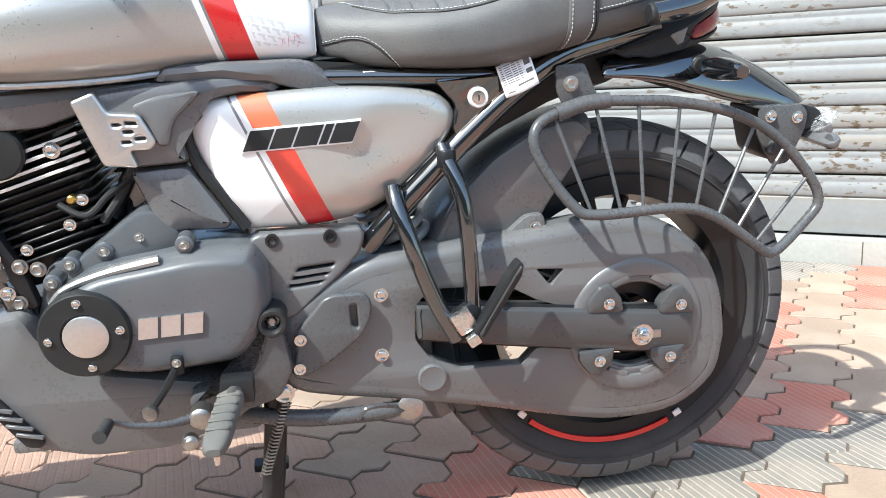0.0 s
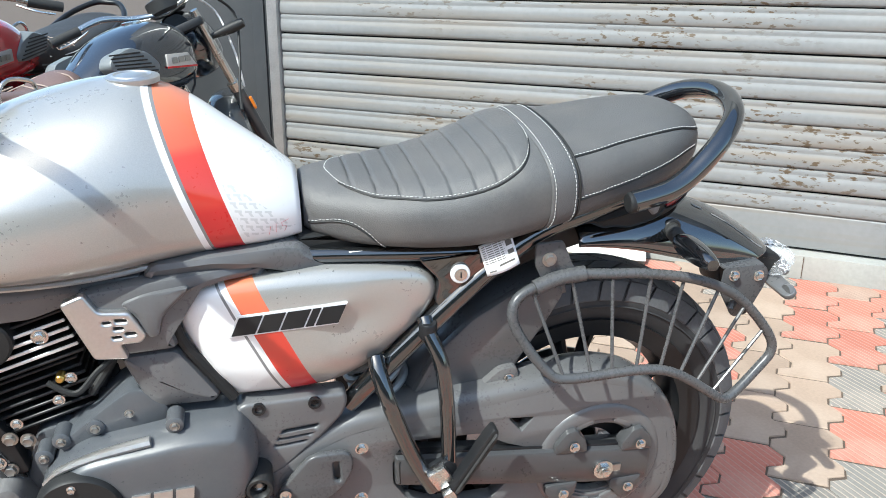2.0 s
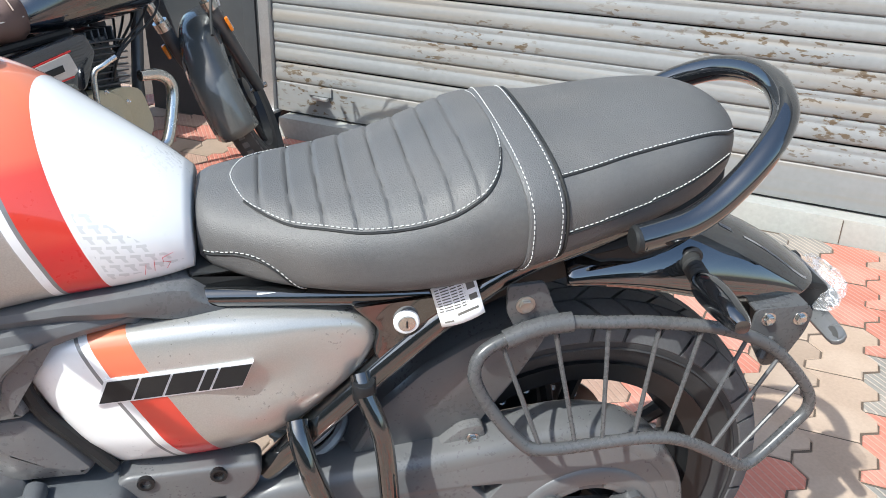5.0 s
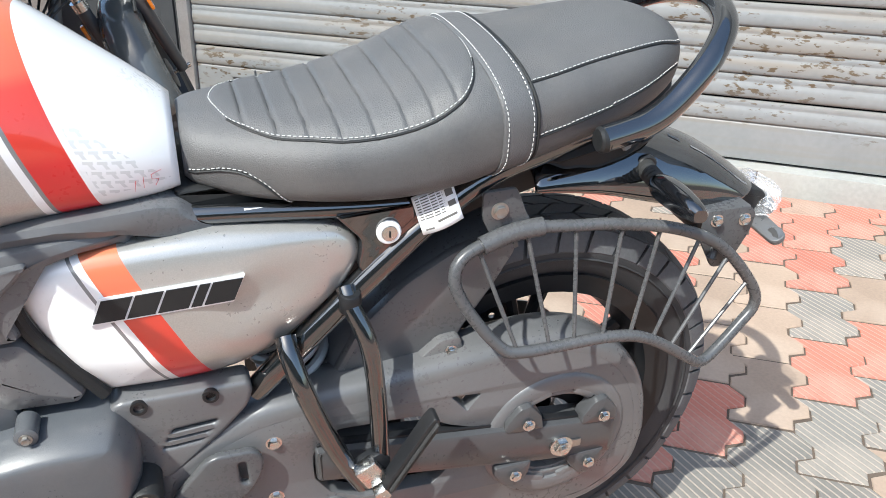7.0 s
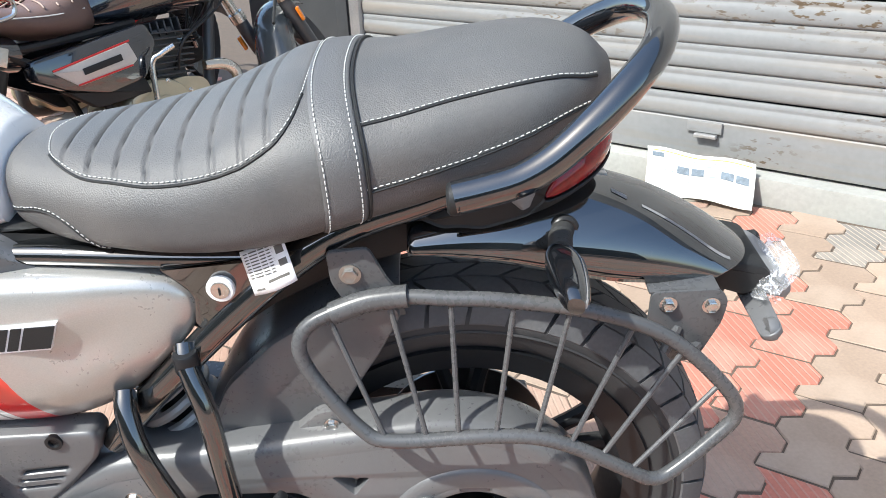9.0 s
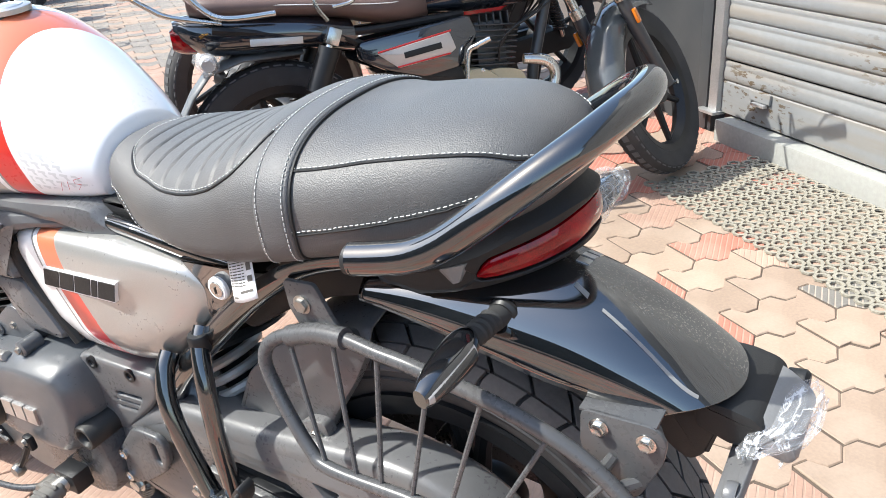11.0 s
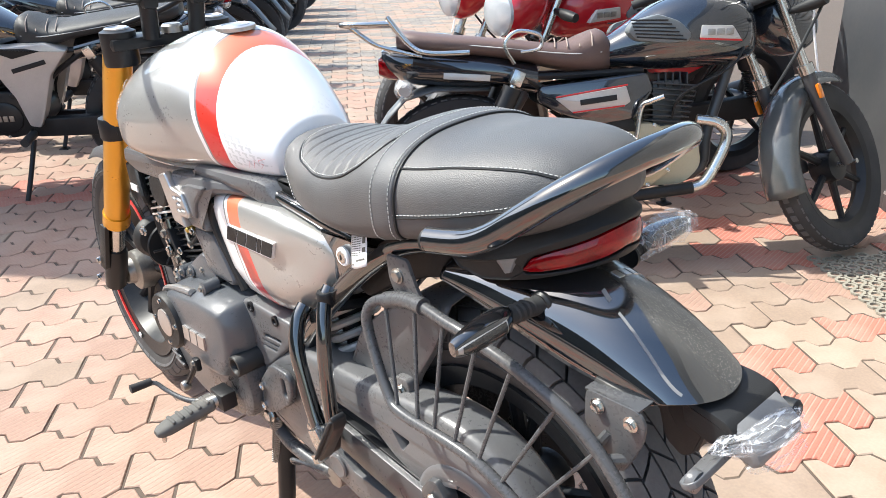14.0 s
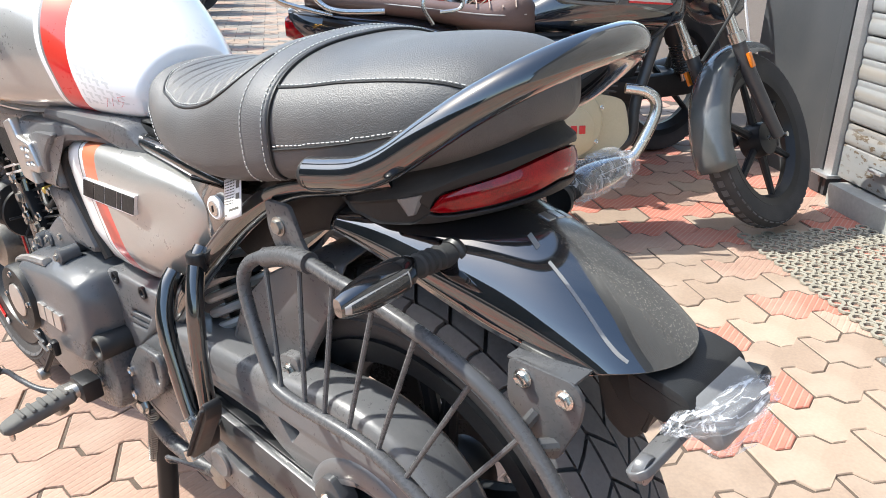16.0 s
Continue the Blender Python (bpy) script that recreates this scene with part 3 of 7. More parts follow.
def lerp_rows(rows, x):
    """Smooth values between rows of (x, a, b, ...)."""
    if x <= rows[0][0]:
        return rows[0][1:]
    for i in range(len(rows) - 1):
        a, b = rows[i], rows[i + 1]
        if x <= b[0]:
            t = (x - a[0]) / (b[0] - a[0])
            p, q = rows[max(i - 1, 0)], rows[min(i + 2, len(rows) - 1)]
            out = []
            for k in range(1, len(a)):
                ma = (b[k] - p[k]) / (b[0] - p[0]) * (b[0] - a[0])
                mb = (q[k] - a[k]) / (q[0] - a[0]) * (b[0] - a[0])
                out.append((2 * t ** 3 - 3 * t * t + 1) * a[k] + (t ** 3 - 2 * t * t + t) * ma + (3 * t * t - 2 * t ** 3) * b[k] + (t ** 3 - t * t) * mb)
            return out
    return rows[-1][1:]


def holed(outlines, y0, y1, bevel=0.003, res=2, r=0.006):
    """A plate in x-z from y0 (seen) to y1; the first outline is the edge, the others are holes through it."""
    cu = bpy.data.curves.new("plate", "CURVE")
    cu.dimensions, cu.fill_mode = "2D", "BOTH"
    cu.extrude, cu.bevel_depth, cu.bevel_resolution, cu.offset = abs(y1 - y0) / 2 - bevel, bevel, res, -bevel
    for o in outlines:
        pts = rounded([Vector(p) for p in o], r, 3) if r else o
        sp = cu.splines.new("POLY")
        sp.points.add(len(pts) - 1)
        for q, p in zip(sp.points, pts):
            q.co = (p[0], p[1], 0, 1)
        sp.use_cyclic_u = True
    ob = new("plate", cu)
    me = bpy.data.meshes.new_from_object(ob.evaluated_get(bpy.context.evaluated_depsgraph_get()))
    bm = bmesh.new()
    bm.from_mesh(me)
    bpy.data.objects.remove(ob)
    bpy.data.curves.remove(cu)
    bpy.data.meshes.remove(me)
    mid = (y0 + y1) / 2
    for v in bm.verts:
        v.co = (v.co.x, mid - v.co.z, v.co.y)
    bmesh.ops.remove_doubles(bm, verts=bm.verts, dist=1e-5)
    bmesh.ops.recalc_face_normals(bm, faces=bm.faces)
    return bm


def circle(cx, cz, r, n=28, a0=0.0, a1=360.0):
    k = n if a1 - a0 >= 360 else n + 1
    return [(cx + r * math.cos(radians(a0 + (a1 - a0) * i / n)), cz + r * math.sin(radians(a0 + (a1 - a0) * i / n))) for i in range(k)]


# -- wheels --
def make_wheel(name, cx, cz, R, half, rim_r, disc_side, parent, mids=(-90,), hub_r=0.042, hub_mat=None):
    w = part(name, lathe([(rim_r - 0.028, -half * 0.82), (rim_r - 0.004, -half * 0.9), (rim_r + 0.004, -half * 0.95), (rim_r + 0.004, -half * 0.8), (rim_r - 0.02, -half * 0.6), (rim_r - 0.03, 0),
                           (rim_r - 0.02, half * 0.6), (rim_r + 0.004, half * 0.8), (rim_r + 0.004, half * 0.95), (rim_r - 0.028, half * 0.82), (rim_r - 0.045, 0)], (cx, 0, cz), 64, closed=True), BLACK_METAL, parent)
    w["label"] = "black cast alloy rim"
    prof = [(rim_r, -half * 0.8), (rim_r + 0.02, -half * 1.0), (rim_r + 0.04, -half * 1.05), (R - 0.034, -half * 1.0), (R - 0.02, -half * 0.84), (R - 0.011, -half * 0.5), (R - 0.009, 0)]
    prof += [(r, -h) for r, h in prof[-2::-1]]
    tyre = part("tyre", lathe(prof, (cx, 0, cz), 96, closed=True), TYRE_RUBBER, w)
    # tread: rows of slanted blocks with narrow grooves, down over the shoulders
    bm = bmesh.new()
    n = 38
    curve = [(0.0, R - 0.001), (0.4, R - 0.002), (0.7, R - 0.006), (0.88, R - 0.013), (1.0, R - 0.024), (1.07, R - 0.042)]
    for side in (-1, 1):
        for v0, v1, k0, k1, grow in ((0.02, 0.40, 0.0, 0.55, 0.0), (0.45, 0.83, 0.5, 0.05, 0.0), (0.86, 1.06, 0.12, 0.3, 0.0)):
            for i in range(n):
                a0 = 2 * math.pi * (i + (0.5 if side > 0 else 0)) / n
                wide = 2 * math.pi / n
                tops, lows = [], []
                for q in range(4):
                    tq, lq = [], []
                    for w_ in range(3):
                        v = v0 + (v1 - v0) * w_ / 2
                        sk = (k0 + (k1 - k0) * w_ / 2) * wide
                        ang = a0 + sk + wide * 0.89 * q / 3
                        rad = lerp_rows(curve, v)[0]
                        y = side * v * half
                        tq.append(bm.verts.new((cx + rad * math.cos(ang), y, cz + rad * math.sin(ang))))
                        lq.append(bm.verts.new((cx + (rad - 0.009) * math.cos(ang), y * 0.93, cz + (rad - 0.009) * math.sin(ang))))
                    tops.append(tq)
                    lows.append(lq)
                for a, b in zip(tops, tops[1:]):
                    ring_faces(bm, a, b, closed=False)
                rim_t = tops[0] + [t[-1] for t in tops[1:-1]] + tops[-1][::-1] + [t[0] for t in tops[-2:0:-1]]
                rim_l = lows[0] + [t[-1] for t in lows[1:-1]] + lows[-1][::-1] + [t[0] for t in lows[-2:0:-1]]
                ring_faces(bm, rim_l, rim_t)
    bmesh.ops.delete(bm, geom=[v for v in bm.verts if not v.link_faces], context="VERTS")
    bmesh.ops.recalc_face_normals(bm, faces=bm.faces)
    tagged(part("tread", bm, TREAD_RUBBER, w, "worn block tread", smooth=30), kind="stuff")
    for side in (-1, 1):
        part("wall_rib", lathe([(rim_r + 0.03, side * half * 1.04), (rim_r + 0.032, side * half * 1.075), (rim_r + 0.034, side * half * 1.05)], (cx, 0, cz), 64, cap=False), TYRE_RUBBER, w)
    part("hub", lathe([(0.018, -half * 1.04), (hub_r * 0.74, -half * 1.0), (hub_r * 0.86, -half * 0.9), (hub_r * 0.9, -half * 0.3), (hub_r * 0.8, 0), (hub_r * 0.95, half * 0.4), (hub_r, half * 0.9), (0.02, half * 0.95)], (cx, 0, cz), 36), hub_mat or BLACK_METAL, w)
    for i in range(5):
        bm = bmesh.new()
        for off in (-0.17, 0.17):
            a = 2 * math.pi * i / 5 + 0.3
            p0 = (cx + 0.036 * math.cos(a + off * 0.6), 0, cz + 0.036 * math.sin(a + off * 0.6))
            p1 = (cx + 0.13 * math.cos(a + off * 0.75), 0, cz + 0.13 * math.sin(a + off * 0.75))
            p2 = (cx + (rim_r - 0.03) * math.cos(a + off), 0, cz + (rim_r - 0.03) * math.sin(a + off))
            tube([p0, p1, p2], [0.016, 0.011, 0.013], 8, 4, bm=bm, flat=1.0)
        part("spoke", bm, BLACK_METAL, w)
    ys = disc_side * half * 1.0
    hole = [circle(cx + 0.088 * math.cos(a), cz + 0.088 * math.sin(a), 0.005, 8) for a in (2 * math.pi * k / 14 for k in range(14))]
    part("brake_disc", holed([circle(cx, cz, 0.108, 40), circle(cx, cz, 0.06, 28)] + hole, ys - 0.002, ys + 0.002, 0.0006, 0, 0), DARK_CHROME, w, "drilled steel brake disc")
    for side in (-1, 1):
        for mid in mids:
            bm = bmesh.new()
            for a0, a1, r0, r1 in ((mid - 33, mid + 33, rim_r - 0.007, rim_r + 0.002),):
                o = circle(cx, cz, r1, 20, a0, a1) + circle(cx, cz, r0, 20, a0, a1)[::-1]
                vs = [bm.verts.new((x, side * (half * 0.95 + 0.002), z)) for x, z in o]
                vb = [bm.verts.new((v.co.x, v.co.y - side * 0.004, v.co.z)) for v in vs]
                bm.faces.new(vs)
                bm.faces.new(vb[::-1])
                ring_faces(bm, vs, vb)
            bmesh.ops.recalc_face_normals(bm, faces=bm.faces)
            part("rim_stripe", bm, RED_PAINT, w, "red rim sticker", smooth=0)
            for a in (mid - 38, mid + 38):
                c = Vector((cx + (rim_r - 0.004) * math.cos(radians(a)), side * (half * 0.95 + 0.001), cz + (rim_r - 0.004) * math.sin(radians(a))))
                part("stripe_end", rbox((0.011, 0.004, 0.014), c, 0.001, 1, m=pose(0, 0, 0, 0, -a, 0)), WHITE_PAINT, w)
    return w


rear_wheel = make_wheel("rear_wheel", -0.012, 0.305, 0.305, 0.062, 0.222, 1, bike, (-96,))
front_wheel = make_wheel("front_wheel", -1.285, 0.292, 0.292, 0.052, 0.222, 1, bike, (215, 35), 0.058, STEEL)

# -- swingarm and chain case --
CASE = [(-0.53, 0.265), (-0.535, 0.36), (-0.50, 0.40), (-0.41, 0.446), (-0.316, 0.456), (-0.236, 0.463), (-0.17, 0.470), (-0.088, 0.479), (-0.04, 0.483), (0.006, 0.478), (0.059, 0.458),
        (0.106, 0.417), (0.135, 0.36), (0.146, 0.30), (0.146, 0.265), (0.131, 0.21), (0.069, 0.163), (-0.023, 0.153), (-0.114, 0.167), (-0.245, 0.199), (-0.371, 0.226)]
OPEN = [(-0.341, 0.361), (-0.33, 0.385), (-0.307, 0.398), (-0.204, 0.394), (-0.16, 0.368), (-0.119, 0.353), (-0.117, 0.294), (-0.161, 0.291), (-0.182, 0.268), (-0.276, 0.271), (-0.321, 0.293), (-0.34, 0.323)]
TRI1, TRI2 = [(-0.16, 0.415), (-0.118, 0.412), (-0.137, 0.386)], [(-0.155, 0.262), (-0.135, 0.235), (-0.11, 0.236), (-0.117, 0.255)]
CASE_LINE = [Vector(p) for p in smooth_line([(*p,) for p in CASE], 4, True)]
case = part("chain_case", holed([[tuple(p) for p in offset_in(CASE_LINE, 0.024)[::2]], OPEN, TRI1, circle(-0.005, 0.313, 0.07, 30)], -0.1285, -0.105, 0.0012, 1, 0.004), GREY_PLASTIC, bike, "matt grey plastic chain case")
SHOULDER = [(offset_in(CASE_LINE, d), y) for d, y in ((0.0245, -0.1283), (0.017, -0.1278), (0.01, -0.1255), (0.004, -0.1205), (0.0008, -0.113), (0.0, -0.104), (0.0005, -0.085), (0.002, -0.066), (0.008, -0.058), (0.018, -0.056))]
part("case_shoulder", loft([[(q[i % len(q)].x, y, q[i % len(q)].y) for q, y in SHOULDER] for i in range(len(CASE_LINE) + 1)], cap=False, closed=False), GREY_PLASTIC, case, smooth=60)
part("case_ring", lathe([(0.066, -0.108), (0.067, -0.1225), (0.07, -0.124), (0.078, -0.124), (0.081, -0.1325), (0.084, -0.1335), (0.1, -0.133), (0.105, -0.1305), (0.108, -0.126), (0.108, -0.115)], (-0.005, 0, 0.313), 56, cap=False, closed=True), GREY_PLASTIC, case)
for a in (62, 112, 250, 290):
    c = Vector((-0.005 + 0.079 * math.cos(radians(a)), -0.1275, 0.313 + 0.079 * math.sin(radians(a))))
    part("ring_step", rbox((0.012, 0.011, 0.034), c, 0.003, 2, m=pose(0, 0, 0, 0, -a, 0)), GREY_PLASTIC, case)
for q in ([(-0.055, 0.358), 1], [(0.058, 0.347), 1], [(-0.067, 0.268), -1], [(0.045, 0.264), -1]):
    (bx, bz), s = q
    o = [(bx - 0.03, bz - s * 0.015), (bx + 0.026, bz - s * 0.017), (bx + 0.022, bz + s * 0.006), (bx + 0.004, bz + s * 0.028), (bx - 0.012, bz + s * 0.024), (bx - 0.03, bz)]
    tab = part("case_tab", plate(o, -0.143, -0.12, 0.005, 0.004, dome=0.002), SATIN_DARK, case)
    part("bolt", bolt((bx, -0.147, bz), 0.0065, 0.007), CHROME, tab)
for bx, bz in ((-0.387, 0.396), (-0.39, 0.305)):
    part("bolt", bolt((bx, -0.127, bz), 0.0075, 0.007), CHROME, case)
part("inspection_plug", lathe([(0.022, -0.126), (0.022, -0.132), (0.019, -0.134), (0.012, -0.133)], (-0.318, 0, 0.262), 26), GREY_PLASTIC, case)
part("sprocket", holed([circle(-0.012, 0.305, 0.09, 44), circle(-0.012, 0.305, 0.05)], -0.10, -0.094, 0.001, 0, 0), BLACK_METAL, bike)
swing = part("swingarm", plate([(-0.338, 0.377), (-0.204, 0.362), (-0.033, 0.343), (0.079, 0.331), (0.084, 0.325), (0.084, 0.272), (0.078, 0.266), (-0.03, 0.277), (-0.204, 0.304), (-0.338, 0.326)], -0.141, -0.10, 0.004, 0.007), SATIN_DARK, bike, "painted steel swingarm")
# dark sheet just wider than the swingarm, in place of the slot's shade
part("slot_gap", plate([(-0.336, 0.381), (-0.204, 0.366), (-0.033, 0.347), (0.083, 0.335), (0.088, 0.325), (0.088, 0.27), (0.08, 0.262), (-0.03, 0.273), (-0.204, 0.3), (-0.336, 0.322)], -0.1305, -0.12, 0.004, 0.001), BLACK_METAL, swing)
part("axle_washer", lathe([(0.0165, -0.14), (0.0165, -0.1425), (0.008, -0.143)], (0, 0, 0.303), 28), CHROME, swing)
part("axle_nut", bolt((0, -0.143, 0.303), 0.0125, 0.01), CHROME, swing)
part("axle_end", lathe([(0.0065, -0.15), (0.0065, -0.156), (0.005, -0.157)], (0, 0, 0.303), 16), CHROME, swing)
part("adjuster_bolt", lathe([(0.006, 0.08), (0.006, 0.092), (0.01, 0.092), (0.01, 0.099)], (0, -0.12, 0.298), 6, "x"), CHROME, swing)
part("adjuster_plate", rbox((0.016, 0.003, 0.013), (0.0225, -0.1425, 0.302), 0.002), STEEL, swing)
part("swingarm", plate([(-0.40, 0.392), (0.079, 0.325), (0.083, 0.272), (-0.40, 0.332)], 0.138, 0.10, 0.004, 0.006), GREY_METAL, bike)

# -- hugger --
hug = bmesh.new()
rings = []
for i in range(25):
    a = radians(100 + 105 * i / 24)
    ring = []
    for y, dr in ((-0.084, -0.03), (-0.083, -0.012), (-0.074, -0.002), (-0.04, 0.004), (0, 0.006), (0.04, 0.004), (0.074, -0.002), (0.083, -0.012), (0.084, -0.03)):
        r = 0.329 + dr
        ring.append((-0.012 + r * math.cos(a), y, 0.305 + r * math.sin(a)))
    rings.append(ring)
hugger = part("rear_hugger", loft(rings, cap=False, closed=False, bm=hug), GREY_PLASTIC, bike, "matt grey inner mudguard over the tyre")
mod = hugger.modifiers.new("thick", "SOLIDIFY")
mod.thickness = 0.003
part("side_skirt", plate([(-0.325, 0.40), (-0.303, 0.452), (-0.268, 0.518), (-0.21, 0.573), (-0.147, 0.61), (-0.088, 0.624), (-0.066, 0.604), (-0.095, 0.552), (-0.137, 0.49), (-0.154, 0.45), (-0.25, 0.42)], -0.09, -0.076, 0.012, 0.006), GREY_PLASTIC, hugger)
part("mount_plate", plate([(-0.235, 0.455), (-0.2, 0.462), (-0.168, 0.489), (-0.142, 0.491), (-0.133, 0.45), (-0.16, 0.445)], -0.104, -0.088, 0.008, 0.003), GREY_PLASTIC, hugger)
part("bolt", bolt((-0.155, -0.105, 0.472), 0.0066, 0.007), CHROME, hugger)

# -- frame --
def both(name, make, mat, parent, label=""):
    for s in (1, -1):
        bm = make()
        if s < 0:
            bmesh.ops.scale(bm, vec=(1, -1, 1), verts=bm.verts)
            bmesh.ops.reverse_faces(bm, faces=bm.faces)
        part(name, bm, mat, parent, label)


frame_part = part("frame", tube([(-0.40, -0.10, 0.46), (-0.356, -0.108, 0.512), (-0.262, -0.108, 0.603), (-0.19, -0.105, 0.665), (-0.117, -0.1, 0.712), (-0.04, -0.09, 0.733), (0.03, -0.08, 0.75)], 0.016, 14), BLACK_TUBE, bike, "gloss black steel frame")
part("battery_box", plate([(-0.33, 0.60), (-0.32, 0.70), (-0.1, 0.735), (0.02, 0.74), (0.03, 0.715), (-0.03, 0.672), (-0.12, 0.648), (-0.2, 0.61), (-0.26, 0.57)], -0.07, 0.07, 0.01, 0.008), BLACK_PLASTIC, bike, "black plastic box under the saddle")
part("seat_rail", tube([(-0.60, -0.07, 0.695), (-0.45, -0.085, 0.697), (-0.283, -0.1, 0.692), (-0.2, -0.104, 0.69)], 0.011, 12), BLACK_TUBE, frame_part)
part("gusset", plate([(-0.30, 0.69), (-0.2, 0.695), (-0.135, 0.705), (-0.19, 0.658), (-0.235, 0.625), (-0.262, 0.60), (-0.275, 0.62), (-0.268, 0.655)], -0.115, -0.095, 0.01, 0.004), BLACK_GLOSS, frame_part)
part("seat_rail", tube([(-0.45, 0.085, 0.697), (-0.2, 0.104, 0.69), (-0.04, 0.09, 0.733), (0.03, 0.08, 0.75)], 0.012, 8), BLACK_TUBE, frame_part)
part("frame_tube", tube([(-0.40, 0.10, 0.46), (-0.262, 0.108, 0.603), (-0.117, 0.1, 0.712)], 0.0135, 8), BLACK_TUBE, frame_part)
part("cross_tube", tube([(-0.32, -0.1, 0.55), (-0.30, 0, 0.54), (-0.32, 0.1, 0.55)], 0.012, 8), BLACK_TUBE, frame_part)
lock = part("seat_lock", lathe([(0.0142, -0.115), (0.0142, -0.119), (0.0125, -0.121), (0.0095, -0.121), (0.009, -0.119)], (-0.239, 0, 0.664), 28), WHITE_PAINT, frame_part, "key lock with a white rim")
part("lock_core", lathe([(0.009, -0.118), (0.009, -0.122), (0.004, -0.1225)], (-0.239, 0, 0.664), 18), CHROME, lock)
part("key_slot", rbox((0.002, 0.002, 0.008), (-0.239, -0.1225, 0.664), 0), BLACK_METAL, lock, smooth=0)


def on_label(u, v, lift=0.0):
    """A place on the loose label: u along its upper edge, v down; its lower edge stands off the frame."""
    p = Vector((-0.214, -0.1165, 0.703)) + u * Vector((0.045, -0.006, 0.019)) + v * Vector((0.011, -0.014, -0.041))
    return p + Vector((0, -1, -0.3)) * (lift + 0.0035 * math.sin(math.pi * u) * v)


bm = loft([[on_label(u / 6, v / 6) for v in range(7)] for u in range(7)], cap=False, closed=False)
label_plate = part("paper_label", bm, WHITE_PAINT, frame_part, "white printed paper label")
label_plate.modifiers.new("thick", "SOLIDIFY").thickness = 0.0005


def label_bar(bm, u0, u1, v0, v1):
    vs = [bm.verts.new(on_label(u, v, 0.0007)) for u, v in ((u0, v0), (u1, v0), (u1, v1), (u0, v1))]
    bm.faces.new(vs)


bm = bmesh.new()
for i in range(9):
    a = 0.06
    for k in range(5 if i % 3 else 4):
        w = 0.09 + 0.05 * ((i * 3 + k * 5) % 3)
        label_bar(bm, a, min(a + w, 0.7), 0.07 + 0.066 * i, 0.07 + 0.066 * i + 0.026)
        a += w + 0.03
label_bar(bm, 0.76, 0.94, 0.42, 0.56)
label_bar(bm, 0.76, 0.94, 0.12, 0.3)
label_bar(bm, 0.42, 0.9, 0.74, 0.8)
label_bar(bm, 0.1, 0.3, 0.86, 0.9)
part("printed_text", bm, GREY_RUBBER, label_plate, smooth=0)
part("small_label", plate([(-0.392, 0.704), (-0.352, 0.703), (-0.352, 0.698), (-0.392, 0.699)], -0.099, -0.097, 0, 0.0003), WHITE_PAINT, frame_part)
shock = part("rear_shock", lathe([(0.012, 0.0), (0.012, 0.24)], (-0.37, 0.0, 0.44), 14, "z"), BLACK_METAL, bike, "black rear shock absorber with a pale spring")
SPRING_GREY = material("spring_grey", (0.42, 0.42, 0.41), 0.4, 0.3)
axis = Vector((-0.065, 0, 0.165)).normalized()
for i in range(7):
    bm = lathe([(0.042 + 0.007 * math.cos(t), 0.007 * math.sin(t)) for t in (0, 0.8, 1.6, 2.4, 3.14, 3.9, 4.7, 5.5)], (0, 0, 0), 24, "z", closed=True)
    bmesh.ops.transform(bm, matrix=Matrix.Translation(Vector((-0.335, -0.035, 0.43)) + axis * 0.021 * i) @ Vector((0.12, 0, 1)).rotation_difference(axis).to_matrix().to_4x4(), verts=bm.verts)
    part("spring_coil", bm, SPRING_GREY, shock)
part("damper", tube([(-0.325, -0.035, 0.40), (-0.40, -0.035, 0.59)], 0.024, 14, 1), BLACK_METAL, shock)

# -- saddle stay and rack --
RACK = [(-0.167, -0.14, 0.608), (-0.145, -0.132, 0.633), (-0.076, -0.128, 0.65), (-0.013, -0.135, 0.65), (0.035, -0.138, 0.647), (0.122, -0.137, 0.628), (0.2, -0.132, 0.588), (0.262, -0.132, 0.522),
        (0.277, -0.133, 0.485), (0.255, -0.138, 0.458), (0.207, -0.15, 0.421), (0.185, -0.155, 0.42), (0.166, -0.158, 0.433), (0.092, -0.165, 0.485), (0.031, -0.167, 0.501), (-0.08, -0.164, 0.498), (-0.114, -0.158, 0.511), (-0.155, -0.146, 0.568)]
rack = part("side_rack", tube(RACK, 0.0078, 12, 5, closed=True), GREY_METAL, bike, "dark grey tubular side guard beside the wheel")
TOPS = [(-0.136, -0.13, 0.634), (-0.076, -0.129, 0.648), (-0.015, -0.135, 0.65), (0.046, -0.138, 0.645), (0.101, -0.137, 0.634), (0.164, -0.134, 0.608), (0.216, -0.132, 0.573), (0.258, -0.132, 0.528)]
BOTS = [(-0.089, -0.163, 0.499), (-0.047, -0.165, 0.4985), (-0.015, -0.166, 0.50), (0.023, -0.167, 0.5015), (0.063, -0.166, 0.495), (0.098, -0.165, 0.481), (0.131, -0.161, 0.459), (0.163, -0.158, 0.435)]
for a, b in zip(TOPS, BOTS):
    part("guard_rod", tube([a, b], 0.0028, 8, 1), GREY_METAL, rack)
tab = part("mount_tab", plate([(-0.131, 0.702), (-0.09, 0.704), (-0.075, 0.668), (-0.066, 0.655), (-0.118, 0.643), (-0.13, 0.668)], -0.124, -0.119, 0.006, 0.0015), GREY_METAL, rack)
part("tab_sleeve", tube([(-0.132, -0.131, 0.637), (-0.095, -0.128, 0.648), (-0.056, -0.13, 0.6525)], 0.0115, 12), GREY_METAL, tab)
part("bolt", bolt((-0.11, -0.124, 0.677), 0.008, 0.006), STEEL, tab)
brk = part("rear_bracket", plate([(0.184, 0.629), (0.252, 0.629), (0.262, 0.616), (0.258, 0.59), (0.236, 0.543), (0.21, 0.54), (0.182, 0.588)], -0.1115, -0.1075, 0.008, 0.0015), GREY_METAL, rack)
